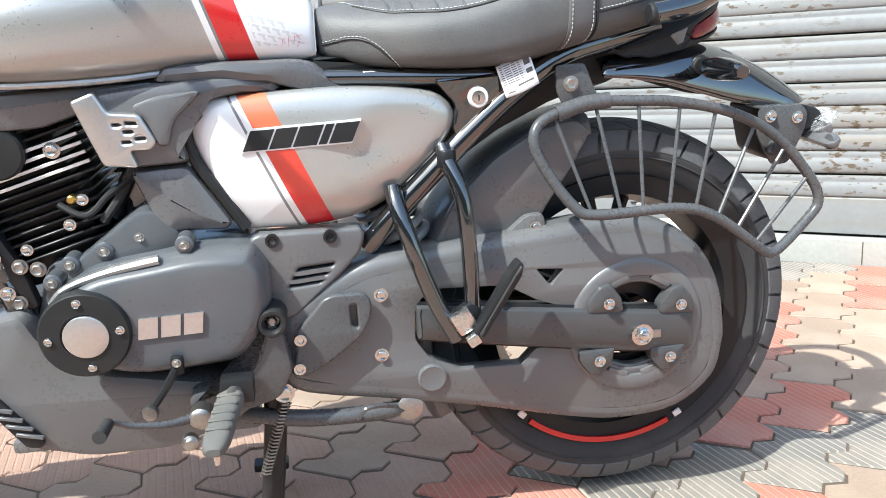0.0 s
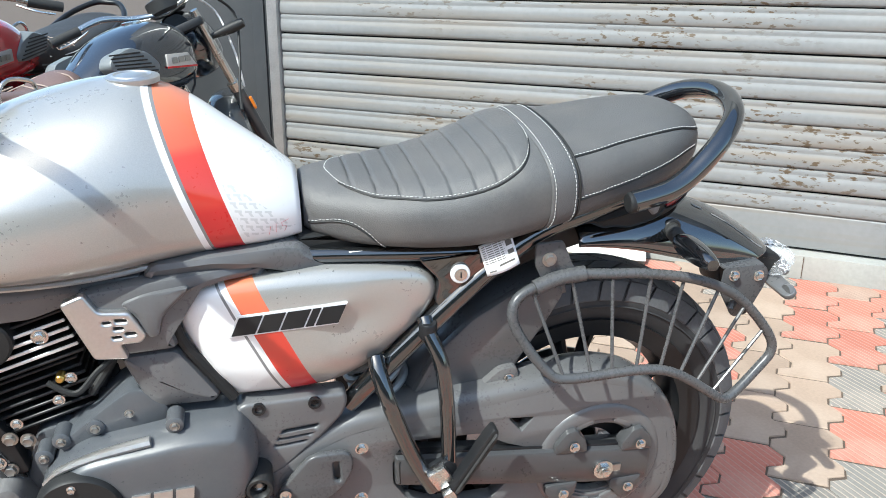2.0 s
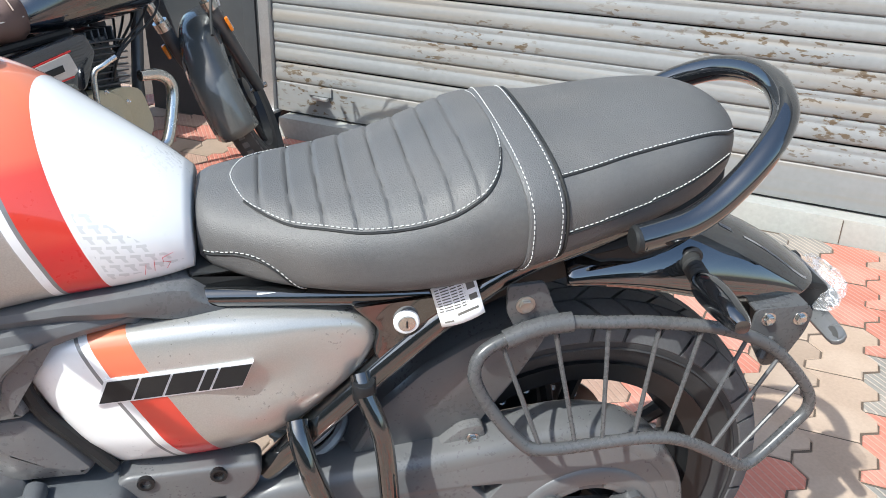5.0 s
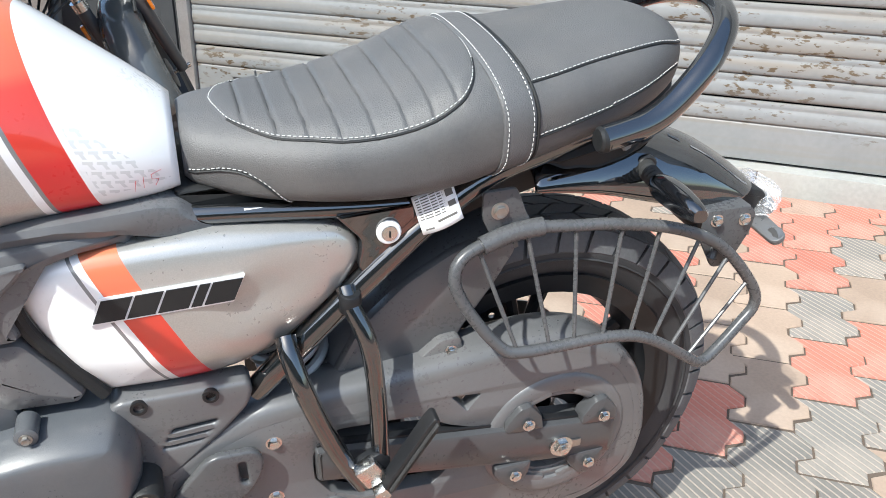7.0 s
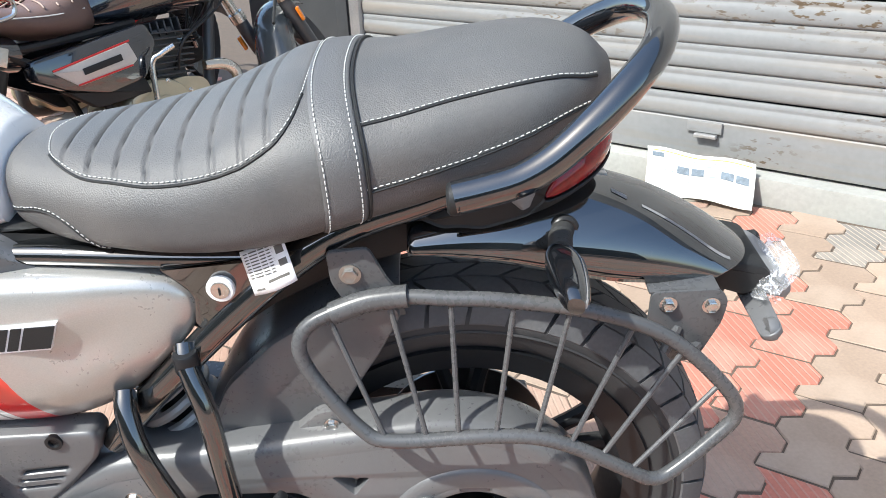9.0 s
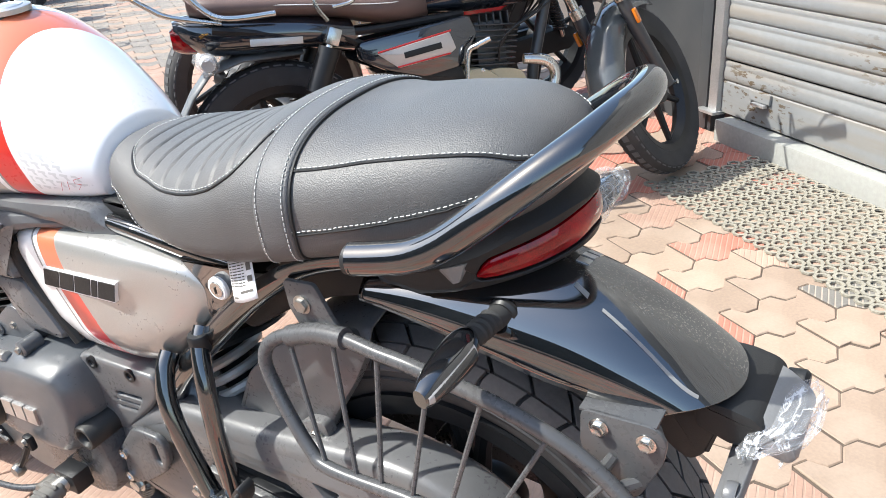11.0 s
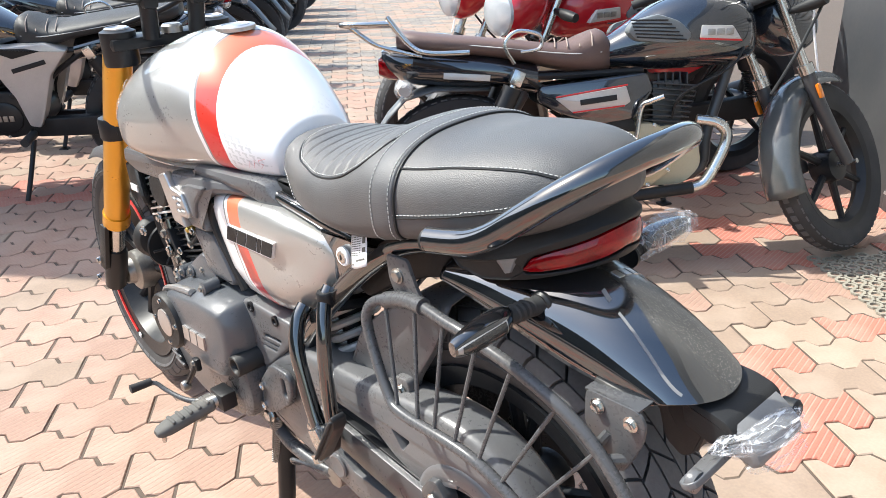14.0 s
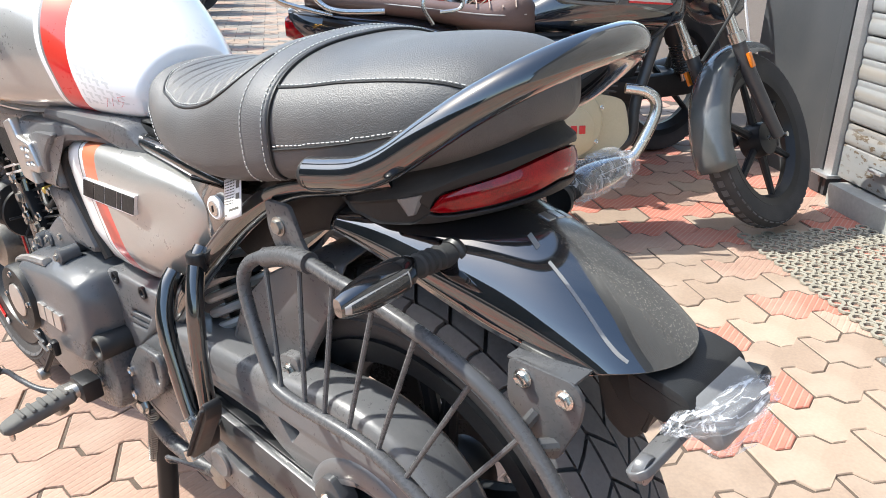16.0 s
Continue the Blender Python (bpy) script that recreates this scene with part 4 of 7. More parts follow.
for bx, bz in ((0.201, 0.6145), (0.244, 0.611)):
    part("bolt", bolt((bx, -0.1115, bz), 0.0068, 0.0065), CHROME, brk)
part("bracket_arm", rbox((0.07, 0.036, 0.003), (0.217, -0.092, 0.6275), 0.001), GREY_METAL, brk)
for a, b in (((0.214, -0.108, 0.585), (0.2, -0.118, 0.56)), ((0.236, -0.108, 0.56), (0.222, -0.125, 0.562))):
    part("bracket_rib", tube([a, b], 0.006, 8, 1), GREY_METAL, brk)
stay_a = part("saddle_stay", tube([(-0.29, -0.115, 0.598), (-0.286, -0.13, 0.58), (-0.271, -0.15, 0.535), (-0.265, -0.16, 0.462), (-0.262, -0.162, 0.375)], 0.0115, 12), BLACK_TUBE, bike, "gloss black tubular footrest stay")
part("saddle_stay", tube([(-0.362, -0.12, 0.545), (-0.359, -0.138, 0.525), (-0.347, -0.155, 0.482), (-0.316, -0.162, 0.395), (-0.285, -0.165, 0.335)], 0.0125, 12), BLACK_TUBE, bike, "gloss black tubular footrest stay")
part("pinch_clamp", lathe([(0.0118, -0.012), (0.0132, -0.01), (0.0132, 0.01), (0.0118, 0.012)], (-0.287, -0.127, 0.585), 14, "z"), BLACK_METAL, stay_a)
pp = part("pillion_footrest", plate([(-0.302, 0.37), (-0.265, 0.39), (-0.25, 0.375), (-0.258, 0.345), (-0.275, 0.33), (-0.295, 0.335)], -0.175, -0.158, 0.007, 0.004), BLACK_METAL, bike, "folded pillion footrest of black steel and rubber")
part("footrest_body", plate([(-0.268, 0.352), (-0.254, 0.345), (-0.2, 0.43), (-0.197, 0.446), (-0.204, 0.452), (-0.214, 0.44)], -0.2, -0.178, 0.004, 0.003), BLACK_METAL, pp)
for i in range(11):
    t = i / 10
    part("rubber_rib", rbox((0.025, 0.03, 0.0042), (-0.253 + 0.045 * t, -0.19, 0.361 + 0.073 * t), 0.0012, 1, m=pose(0, 0, 0, 0, -58, 0)), RUBBER, pp)
part("pivot_clamp", rbox((0.03, 0.02, 0.034), (-0.279, -0.178, 0.366), 0.005, m=pose(0, 0, 0, 0, -30, 0)), CHROME, pp)
part("pivot_pin", rbox((0.018, 0.02, 0.016), (-0.268, -0.19, 0.342), 0.003, m=pose(0, 0, 0, 0, -30, 0)), CHROME, pp)

# -- side panel --
PANEL = [(-0.626, 0.655), (-0.609, 0.673), (-0.555, 0.682), (-0.423, 0.686), (-0.315, 0.677), (-0.28, 0.661), (-0.269, 0.638), (-0.278, 0.614), (-0.3, 0.588), (-0.373, 0.524), (-0.45, 0.499), (-0.545, 0.498), (-0.566, 0.506), (-0.592, 0.555), (-0.616, 0.61)]
bm = bmesh.new()
o = [Vector(p) for p in smooth_line([(*p,) for p in PANEL], 5, True)]
cx, cz = -0.455, 0.592
rings = []
for q, y in ((1.0, -0.07), (1.0, -0.108), (0.985, -0.114), (0.955, -0.119), (0.9, -0.1235), (0.84, -0.1262), (0.76, -0.1285), (0.68, -0.1302), (0.6, -0.1315), (0.5, -0.1325), (0.38, -0.1333), (0.25, -0.134)):
    rings.append([(cx + (p.x - cx) * q, y + 0.10 * max(0, p.x + 0.37) * (0.6 + 0.4 * q) + 0.3 * max(0, 0.55 + 0.3 * max(0, p.x + 0.42) - (cz + (p.y - cz) * q)) * (0.4 + 0.6 * q), cz + (p.y - cz) * q) for p in o])
panel = part("side_panel", loft(rings, bm=bm), PANEL_PAINT, bike, "silver and white side panel with a red stripe")


def logo_blocks(widths, x0, z0, h, gap, y, slant, lean, depth=0.003, turn=0.0):
    """Plain slanted blocks in a row, for lettering that is not spelt out."""
    bm = bmesh.new()
    for i, w in enumerate(widths):
        a = x0 + sum(widths[:i]) + i * gap
        b = a + w
        lo, hi = [], []
        for x, z in ((a, 0), (b, 0), (b, h), (a, h)):
            X, Z = x + slant * z, z0 + z + lean * (x - x0)
            lo.append(bm.verts.new((X, y + depth + turn * (x - x0), Z)))
            hi.append(bm.verts.new((X, y + turn * (x - x0), Z)))
        bm.faces.new(hi)
        bm.faces.new(lo[::-1])
        ring_faces(bm, lo, hi)
    bmesh.ops.recalc_face_normals(bm, faces=bm.faces)
    return bm


badge = part("badge", logo_blocks((0.146,), -0.5605, 0.6085, 0.031, 0, -0.1345, 0.45, 0.04, 0.008, -0.006), WHITE_PAINT, panel, "white edged black badge of slanted blocks")
part("badge_block", logo_blocks((0.031, 0.028, 0.031, 0.011, 0.031), -0.5565, 0.6108, 0.0262, 0.0026, -0.1354, 0.45, 0.04, 0.0015, -0.006), BLACK_PLASTIC, badge)

# -- plastics round the frame --
part("pivot_cover", holed([[(-0.562, 0.488), (-0.55, 0.496), (-0.41, 0.497), (-0.404, 0.485), (-0.41, 0.462), (-0.443, 0.427), (-0.507, 0.372), (-0.526, 0.372), (-0.54, 0.40), (-0.557, 0.45)],
                           [(-0.497, 0.444), (-0.448, 0.448), (-0.452, 0.4435), (-0.501, 0.4395)], [(-0.503, 0.433), (-0.457, 0.437), (-0.461, 0.4325), (-0.507, 0.4285)], [(-0.509, 0.422), (-0.466, 0.426), (-0.47, 0.4215), (-0.513, 0.4175)]], -0.128, -0.09, 0.006, 3, 0.012), GREY_PLASTIC, bike, "grey plastic pivot cover with three slots")
part("slot_backing", rbox((0.08, 0.004, 0.05), (-0.48, -0.105, 0.432), 0.001), BLACK_PLASTIC, bike)
for bx in (-0.53, -0.452):
    part("screw", lathe([(0.0095, -0.126), (0.0095, -0.131), (0.006, -0.131), (0.005, -0.128)], (bx, 0, 0.487), 18), BLACK_METAL, bike)
def inward(x0, reach, depth):
    """How far a cover curves in towards the frame behind x0."""
    return lambda x, z: depth * max(0.0, min(1.0, (x - x0) / reach)) ** 1.5


air = part("airbox_cover", plate([(-0.742, 0.692), (-0.67, 0.701), (-0.567, 0.707), (-0.518, 0.702), (-0.497, 0.686), (-0.52, 0.681), (-0.56, 0.684), (-0.598, 0.677), (-0.622, 0.66), (-0.632, 0.63), (-0.622, 0.6), (-0.70, 0.597), (-0.725, 0.63)], -0.138, -0.07, 0.014, 0.012, 4, slope=inward(-0.62, 0.13, 0.045)), GREY_PLASTIC, bike, "satin grey airbox cover")
part("inner_step", plate([(-0.69, 0.676), (-0.655, 0.688), (-0.6, 0.692), (-0.612, 0.678), (-0.638, 0.655), (-0.645, 0.625), (-0.66, 0.625), (-0.672, 0.66)], -0.1435, -0.13, 0.012, 0.005, 4, slope=inward(-0.62, 0.13, 0.045)), GREY_PLASTIC, air)
part("lower_cover", plate([(-0.703, 0.593), (-0.628, 0.597), (-0.578, 0.517), (-0.586, 0.506), (-0.662, 0.508), (-0.676, 0.52)], -0.13, -0.07, 0.012, 0.012, 4, dome=0.004), GREY_PLASTIC, bike)
part("panel_surround", tube([(-0.606, -0.118, 0.662), (-0.626, -0.12, 0.64), (-0.618, -0.12, 0.60), (-0.592, -0.118, 0.555), (-0.562, -0.116, 0.505)], 0.008, 8), BLACK_PLASTIC, bike)
alu = part("airbox_trim", holed([[(-0.757, 0.686), (-0.728, 0.697), (-0.714, 0.671), (-0.677, 0.667), (-0.66, 0.632), (-0.667, 0.622), (-0.693, 0.622), (-0.685, 0.6), (-0.727, 0.604)],
                                 [(-0.696, 0.659), (-0.682, 0.658), (-0.681, 0.654), (-0.695, 0.655)], [(-0.711, 0.657), (-0.701, 0.657), (-0.7, 0.6535), (-0.71, 0.6535)], [(-0.699, 0.648), (-0.687, 0.648), (-0.686, 0.644), (-0.698, 0.644)],
                                 [(-0.686, 0.639), (-0.673, 0.639), (-0.672, 0.635), (-0.685, 0.635)], [(-0.702, 0.635), (-0.691, 0.635), (-0.69, 0.6315), (-0.701, 0.6315)]], -0.149, -0.133, 0.004, 2, 0.005), ALU, bike, "brushed aluminium airbox trim with small slots")
part("tank_shroud", plate([(-0.66, 0.702), (-0.646, 0.722), (-0.58, 0.725), (-0.481, 0.724), (-0.456, 0.718), (-0.416, 0.682), (-0.426, 0.677), (-0.466, 0.679), (-0.519, 0.697)], -0.128, -0.05, 0.008, 0.01, 4, slope=inward(-0.6, 0.19, 0.038)), GREY_PLASTIC, bike, "grey plastic tank shroud")
part("radiator_shroud", plate([(-0.98, 0.69), (-0.66, 0.705), (-0.66, 0.688), (-0.74, 0.672), (-0.80, 0.652), (-0.93, 0.645), (-0.99, 0.66)], -0.118, -0.05, 0.01, 0.008), GREY_PLASTIC, bike)

# -- tank --
TANK = [(-0.93, 0.05, 0.752, 0.818), (-0.914, 0.11, 0.726, 0.844), (-0.882, 0.146, 0.707, 0.87), (-0.84, 0.165, 0.7, 0.892), (-0.79, 0.169, 0.698, 0.911), (-0.74, 0.165, 0.698, 0.924), (-0.69, 0.157, 0.7, 0.932), (-0.645, 0.147, 0.704, 0.931),
        (-0.588, 0.133, 0.709, 0.907), (-0.53, 0.116, 0.713, 0.863), (-0.48, 0.094, 0.714, 0.824), (-0.452, 0.076, 0.716, 0.799)]


def tank_point(x, a):
    w, z0, z1 = lerp_rows(TANK, x)
    c, s = math.cos(a), math.sin(a)
    zc = z0 + (z1 - z0) * 0.36
    e = 2.0 if s > 0 else 2.45
    yy = w * math.copysign(abs(c) ** (2 / e), c)
    h = (z1 - zc) if s > 0 else (zc - z0)
    ee = 1.85 if s > 0 else 4.2
    zz = zc + h * math.copysign(abs(s) ** (2 / ee), s)
    dent = 0.006 * math.exp(-((x + 0.60) / 0.07) ** 2 - ((zz - 0.755) / 0.05) ** 2)
    return Vector((x, yy - math.copysign(dent, yy) * min(1, abs(yy) / 0.05), zz))


xs = [-0.93, -0.927, -0.922, -0.914, -0.902] + [-0.885 + 0.0125 * i for i in range(35)] + [-0.452]
tank = part("fuel_tank", loft([[tank_point(x, 2 * math.pi * i / 64) for i in range(64)] for x in xs]), TANK_PAINT, bike, "silver and white teardrop fuel tank with a red and orange stripe", smooth=60)
part("seam_lip", tube([tank_point(x, math.pi + 0.75) + Vector((0, -0.001, -0.004)) for x in (-0.9, -0.85, -0.8, -0.74, -0.69, -0.64, -0.58, -0.52, -0.47)], 0.0045, 8), TANK_PAINT, tank)
cap = part("filler_cap", lathe([(0.026, -0.004), (0.026, 0.001), (0.0235, 0.003), (0.021, 0.001), (0.017, 0.002), (0.006, 0.003)], (-0.652, 0, 0.9325), 30, "z"), ALU, tank, "aluminium filler cap")
part("cap_flange", lathe([(0.034, -0.006), (0.034, 0.0005), (0.032, 0.0015), (0.026, 0.0015)], (-0.652, 0, 0.9325), 30, "z"), ALU, tank)
part("film_patch", loft([[tank_point(x, math.pi - 0.1 - 0.7 * k / 5) + Vector((0.0, -0.0025 - 0.003 * math.sin(9 * k + 40 * x), 0.002 * math.sin(30 * x + 5 * k))) for k in range(6)] for x in (-0.905, -0.89, -0.875, -0.86, -0.845, -0.83)], cap=False, closed=False), WRAP, tank, "torn clear protective film")
bm = bmesh.new()
for x0, z0, x1, z1 in ((x0 + 0.012, z0, x1 + 0.012, z1) for x0, z0, x1, z1 in ((-0.508, 0.739, -0.506, 0.75), (-0.499, 0.74, -0.4985, 0.752), (-0.491, 0.752, -0.481, 0.754), (-0.491, 0.752, -0.4905, 0.747), (-0.4905, 0.747, -0.484, 0.745), (-0.484, 0.745, -0.488, 0.739))):
    tube([(x0, tank_point(x0, math.pi)[1] - 0.0003, z0), (x1, tank_point(x1, math.pi)[1] - 0.0003, z1)], 0.00022, 5, 1, bm=bm)
part("pen_mark", bm, RED_PAINT, tank, "handwritten red number 115", smooth=0)

# -- seat --
SEAT = [(-0.447, 0.06, 0.722, 0.786), (-0.4353, 0.073, 0.715, 0.79), (-0.3873, 0.099, 0.704, 0.794), (-0.3227, 0.1239, 0.699, 0.799), (-0.255, 0.1393, 0.697, 0.812), (-0.2, 0.1457, 0.699, 0.832), (-0.155, 0.1473, 0.706, 0.85), (-0.109, 0.1454, 0.719, 0.854), (-0.062, 0.1383, 0.728, 0.854), (0.003, 0.1262, 0.742, 0.863), (0.06, 0.1108, 0.757, 0.869), (0.1, 0.0926, 0.772, 0.868), (0.132, 0.0662, 0.79, 0.857), (0.15, 0.03, 0.805, 0.84)]
PANEL_EDGE = [(-0.4117, 0.0), (-0.4082, 0.02), (-0.3977, 0.05), (-0.3812, 0.069), (-0.355, 0.0893), (-0.3236, 0.1022), (-0.28, 0.1181), (-0.233, 0.128), (-0.198, 0.1313), (-0.174, 0.1291), (-0.158, 0.1233), (-0.145, 0.1062), (-0.138, 0.078), (-0.136, 0.0316), (-0.1355, 0.0)]
GROOVES = [-0.3829, -0.3532, -0.3236, -0.293, -0.26, -0.228, -0.2, -0.174]


def seat_point(x, a, carve=True):
    w, z0, z1 = lerp_rows(SEAT, x)
    c, s = math.cos(a), math.sin(a)
    zc = z0 + (z1 - z0) * 0.42
    e = 2.5 if s > 0 else 3.6
    yy = w * math.copysign(abs(c) ** (2 / e), c)
    zz = zc + ((z1 - zc) if s > 0 else (zc - z0)) * math.copysign(abs(s) ** (2 / e), s)
    if carve and s > 0:
        edge = lerp_rows(PANEL_EDGE, x)[0] if PANEL_EDGE[0][0] < x < -0.1355 else 0
        if edge and abs(yy) < edge:
            near = min(abs(x - g - 0.005 * (abs(yy) / 0.1) ** 2) for g in GROOVES)
            zz -= 0.0038 * math.exp(-(near / 0.0019) ** 2)
            zz += 0.002 * min(1, (edge - abs(yy)) / 0.01)
    return Vector((x, yy, zz))


xs = [-0.447, -0.444, -0.44] + [-0.435 + 0.0025 * i for i in range(130)] + [-0.11 + 0.008 * i for i in range(27)] + [0.11, 0.12, 0.128, 0.135, 0.142, 0.147, 0.15]
xs = sorted(set(round(x, 4) for x in xs))
seat = part("seat", loft([[seat_point(x, 2 * math.pi * i / 72) for i in range(72)] for x in xs]), SEAT_TOP, bike, "dark grey vinyl saddle with a ribbed front panel", smooth=70)


def on_seat(x, y, lift=0.0012):
    """The place on the seat's left or top at x and half-breadth y (signed), on its upper side."""
    w = lerp_rows(SEAT, x)[0]
    lo, hi = 0.0, math.pi
    for _ in range(30):
        mid = (lo + hi) / 2
        if seat_point(x, mid, False).y > y:
            lo = mid
        else:
            hi = mid
    p = seat_point(x, (lo + hi) / 2, False)
    return p + Vector((0, lift * (1 if y > 0 else -1) * abs(y) / w, lift + 0.0005))


def on_side(x, z, lift=0.0015, side=-1):
    lo, hi = (math.pi / 2, 3 * math.pi / 2)
    for _ in range(30):
        mid = (lo + hi) / 2
        if seat_point(x, mid, False).z > z:
            lo = mid
        else:
            hi = mid
    p = seat_point(x, (lo + hi) / 2, False)
    return Vector((x, (p.y - lift) * -side, p.z))


def snap(p, lift=0.001):
    """The nearest place on the seat's skin at that x, lifted along the normal."""
    best = min((2 * math.pi * i / 180 for i in range(180)), key=lambda a: (seat_point(p.x, a, False) - p).length)
    best = min((best + radians(0.2 * k) for k in range(-10, 11)), key=lambda a: (seat_point(p.x, a, False) - p).length)
    q, r = seat_point(p.x, best - 0.02, False), seat_point(p.x, best + 0.02, False)
    d = (r - q).normalized()
    return seat_point(p.x, best, False) + Vector((0, d.z, -d.y)) * lift


def stitches(line, name="stitching", step=0.0058, length=0.0034, r=0.0006, lift=0.0012, snapped=True):
    """A row of short threads along a line."""
    P = smooth_line(line, 10)
    P = [snap(p, lift) for p in P] if snapped else P
    bm, d, nxt = bmesh.new(), 0.0, 0.0
    for a, b in zip(P, P[1:]):
        seg = (b - a).length
        while nxt < d + seg:
            t = (nxt - d) / max(seg, 1e-6)
            p = a + (b - a) * t
            tube([p, p + (b - a).normalized() * length], r, 5, 1, bm=bm)
            nxt += step
        d += seg
    part(name, bm, STITCH, seat, smooth=0)


def piping(line, r=0.0015, lift=0.0004, snapped=True):
    P = smooth_line(line, 6)
    part("piping", tube([snap(p, lift) for p in P] if snapped else P, r, 6, 1), BLACK_PLASTIC, seat)


edge_l = [on_seat(x, -y) for x, y in PANEL_EDGE]
edge_r = [on_seat(x, y) for x, y in PANEL_EDGE]
stitches(edge_l + edge_r[-2::-1])
piping([p + Vector((0, -0.0035, -0.0025)) for p in edge_l[2:-2]])
piping([p + Vector((0, 0.0035, -0.0025)) for p in edge_r[2:-2]])


def strap_point(x, a, lift):
    p = seat_point(x + 0.016 * abs(math.cos(a)) ** 2, a, False)
    return p + (p - Vector((p.x, 0, 0.78))).normalized() * lift


rings = []
for x, lift in ((-0.1375, -0.002), (-0.137, 0.0018), (-0.1345, 0.003), (-0.126, 0.0034), (-0.112, 0.0034), (-0.1005, 0.003), (-0.098, 0.0018), (-0.0975, -0.002)):
    rings.append([strap_point(x, -0.85 + (math.pi + 1.7) * i / 48, lift) for i in range(49)])
strap = part("seat_strap", loft(rings, cap=False, closed=False), SEAT_STRAP, seat, "grained vinyl strap across the saddle", smooth=60)
for x in (-0.1325, -0.1025):
    stitches([strap_point(x, -0.7 + (math.pi + 1.4) * i / 30, 0.0038) for i in range(31)], snapped=False)
piping([strap_point(-0.0955, -0.7 + (math.pi + 1.4) * i / 30, 0.0012) for i in range(31)], 0.0018, snapped=False)
UPPER = [(-0.092, 0.122, 0.828), (-0.05, 0.115, 0.835), (-0.008, 0.106, 0.841), (0.05, 0.096, 0.849), (0.095, 0.083, 0.85), (0.118, 0.072, 0.845), (0.131, 0.056, 0.838)]
LOWER = [(-0.082, 0.142, 0.774), (-0.034, 0.137, 0.783), (0.015, 0.128, 0.794), (0.062, 0.112, 0.806), (0.1, 0.094, 0.817), (0.122, 0.073, 0.82)]
FRONT = [(-0.442, 0.066, 0.742), (-0.424, 0.078, 0.746), (-0.408, 0.087, 0.749), (-0.388, 0.097, 0.747), (-0.368, 0.104, 0.735), (-0.35, 0.108, 0.718), (-0.341, 0.102, 0.706)]
for s in (-1, 1):
    for line, drop in ((UPPER, -0.0035), (LOWER, -0.0035), (FRONT, -0.003)):
        pts = [Vector((x, s * y, z)) for x, y, z in line]
        stitches(pts)
        piping([p + Vector((0, 0, drop)) for p in pts])
part("tank_joint", rbox((0.09, 0.13, 0.05), (-0.468, 0, 0.70), 0.01), BLACK_PLASTIC, seat)
part("seat_base", plate([(-0.46, 0.725), (-0.30, 0.712), (-0.2, 0.714), (-0.1, 0.735), (0.0, 0.757), (0.02, 0.762), (0.02, 0.744), (0.0, 0.738), (-0.15, 0.70), (-0.25, 0.688), (-0.46, 0.702)], -0.08, 0.08, 0.005, 0.006), BLACK_PLASTIC, seat, "black plastic seat pan")

# -- tail, light, grab rail --
def along(a, table):
    """A value read off a short table of (angle, value), smoothly."""
    a = abs(a)
    for (a0, v0), (a1, v1) in zip(table, table[1:]):
        if a <= a1:
            f = (a - a0) / (a1 - a0)
            return v0 + (v1 - v0) * f * f * (3 - 2 * f) if abs(v1 - v0) > 0.006 else v0 + (v1 - v0) * f
    return table[-1][1]


LENS_TOP = ((0, 0.7605), (15, 0.7585), (31, 0.754), (48, 0.7505), (58, 0.7475), (62.5, 0.741), (64, 0.735))
LENS_LOW = ((0, 0.7295), (17, 0.7255), (37, 0.7245), (54, 0.7255), (62, 0.728), (64, 0.732))
RIDGE = ((0, 0.766), (20, 0.7665), (41, 0.763), (54, 0.758), (62, 0.7535), (76, 0.7497), (118, 0.7495))
BELLY = ((0, 0.718), (62, 0.718), (87, 0.7225), (104, 0.7335), (118, 0.748))


def tail_point(a, g, z):
    x, y = 0.02 + (0.135 + g) * math.cos(radians(a)), (0.1 + g) * math.sin(radians(a))
    return (x, y, z + 0.28 * (x - 0.087))


def tail_rows(a):
    """The cowl's section at one angle, from under the saddle down to the belly: (outward, height)."""
    top, low = along(a, RIDGE), along(a, BELLY)
    mid_hi, mid_lo = along(a, LENS_TOP), along(a, LENS_LOW)
    if abs(a) >= 64:
        f = min(1.0, (abs(a) - 64) / 8)
        mid_hi, mid_lo = 0.733 + f * (top - 0.004 - 0.733), 0.731 + f * (low + 0.004 - 0.731)
        if mid_hi < mid_lo + 0.001:
            mid_hi = mid_lo + 0.001
    dent = -0.005 if abs(a) < 64 else 0.0
    return [(-0.04, 0.804), (-0.024, 0.8), (-0.016, 0.79), (-0.008, top + 0.009), (-0.002, top + 0.003), (0.0015, top - 0.001), (0.002, mid_hi + 0.003), (0.001, mid_hi + 0.0008),
            (dent, mid_hi), (dent, mid_lo), (0.001, mid_lo - 0.0008), (0.002, mid_lo - 0.002), (0.0, low + 0.0015), (-0.006, low), (-0.04, low - 0.002)]


ANGLES = [-118 + 2 * i for i in range(119)]
sections = [tail_rows(a) for a in ANGLES]
tail = part("tail_cowl", loft([[tail_point(a, *sec[k]) for a, sec in zip(ANGLES, sections)] for k in range(15)], cap=False, closed=False), BLACK_PLASTIC, bike, "black plastic tail cowl")
rings = []
for g, f in ((-0.02, 1.0), (-0.006, 1.0), (0.0, 0.93), (0.0025, 0.72), (0.0035, 0.5), (0.003, 0.28), (0.001, 0.07), (-0.006, 0.0), (-0.02, 0.0)):
    ring = []
    for i in range(65):
        a = -63.6 + 127.2 * i / 64
        hi, lo = along(a, LENS_TOP) - 0.0006, along(a, LENS_LOW) + 0.0006
        ring.append(tail_point(a, g, lo + (hi - lo) * f))
    rings.append(ring)
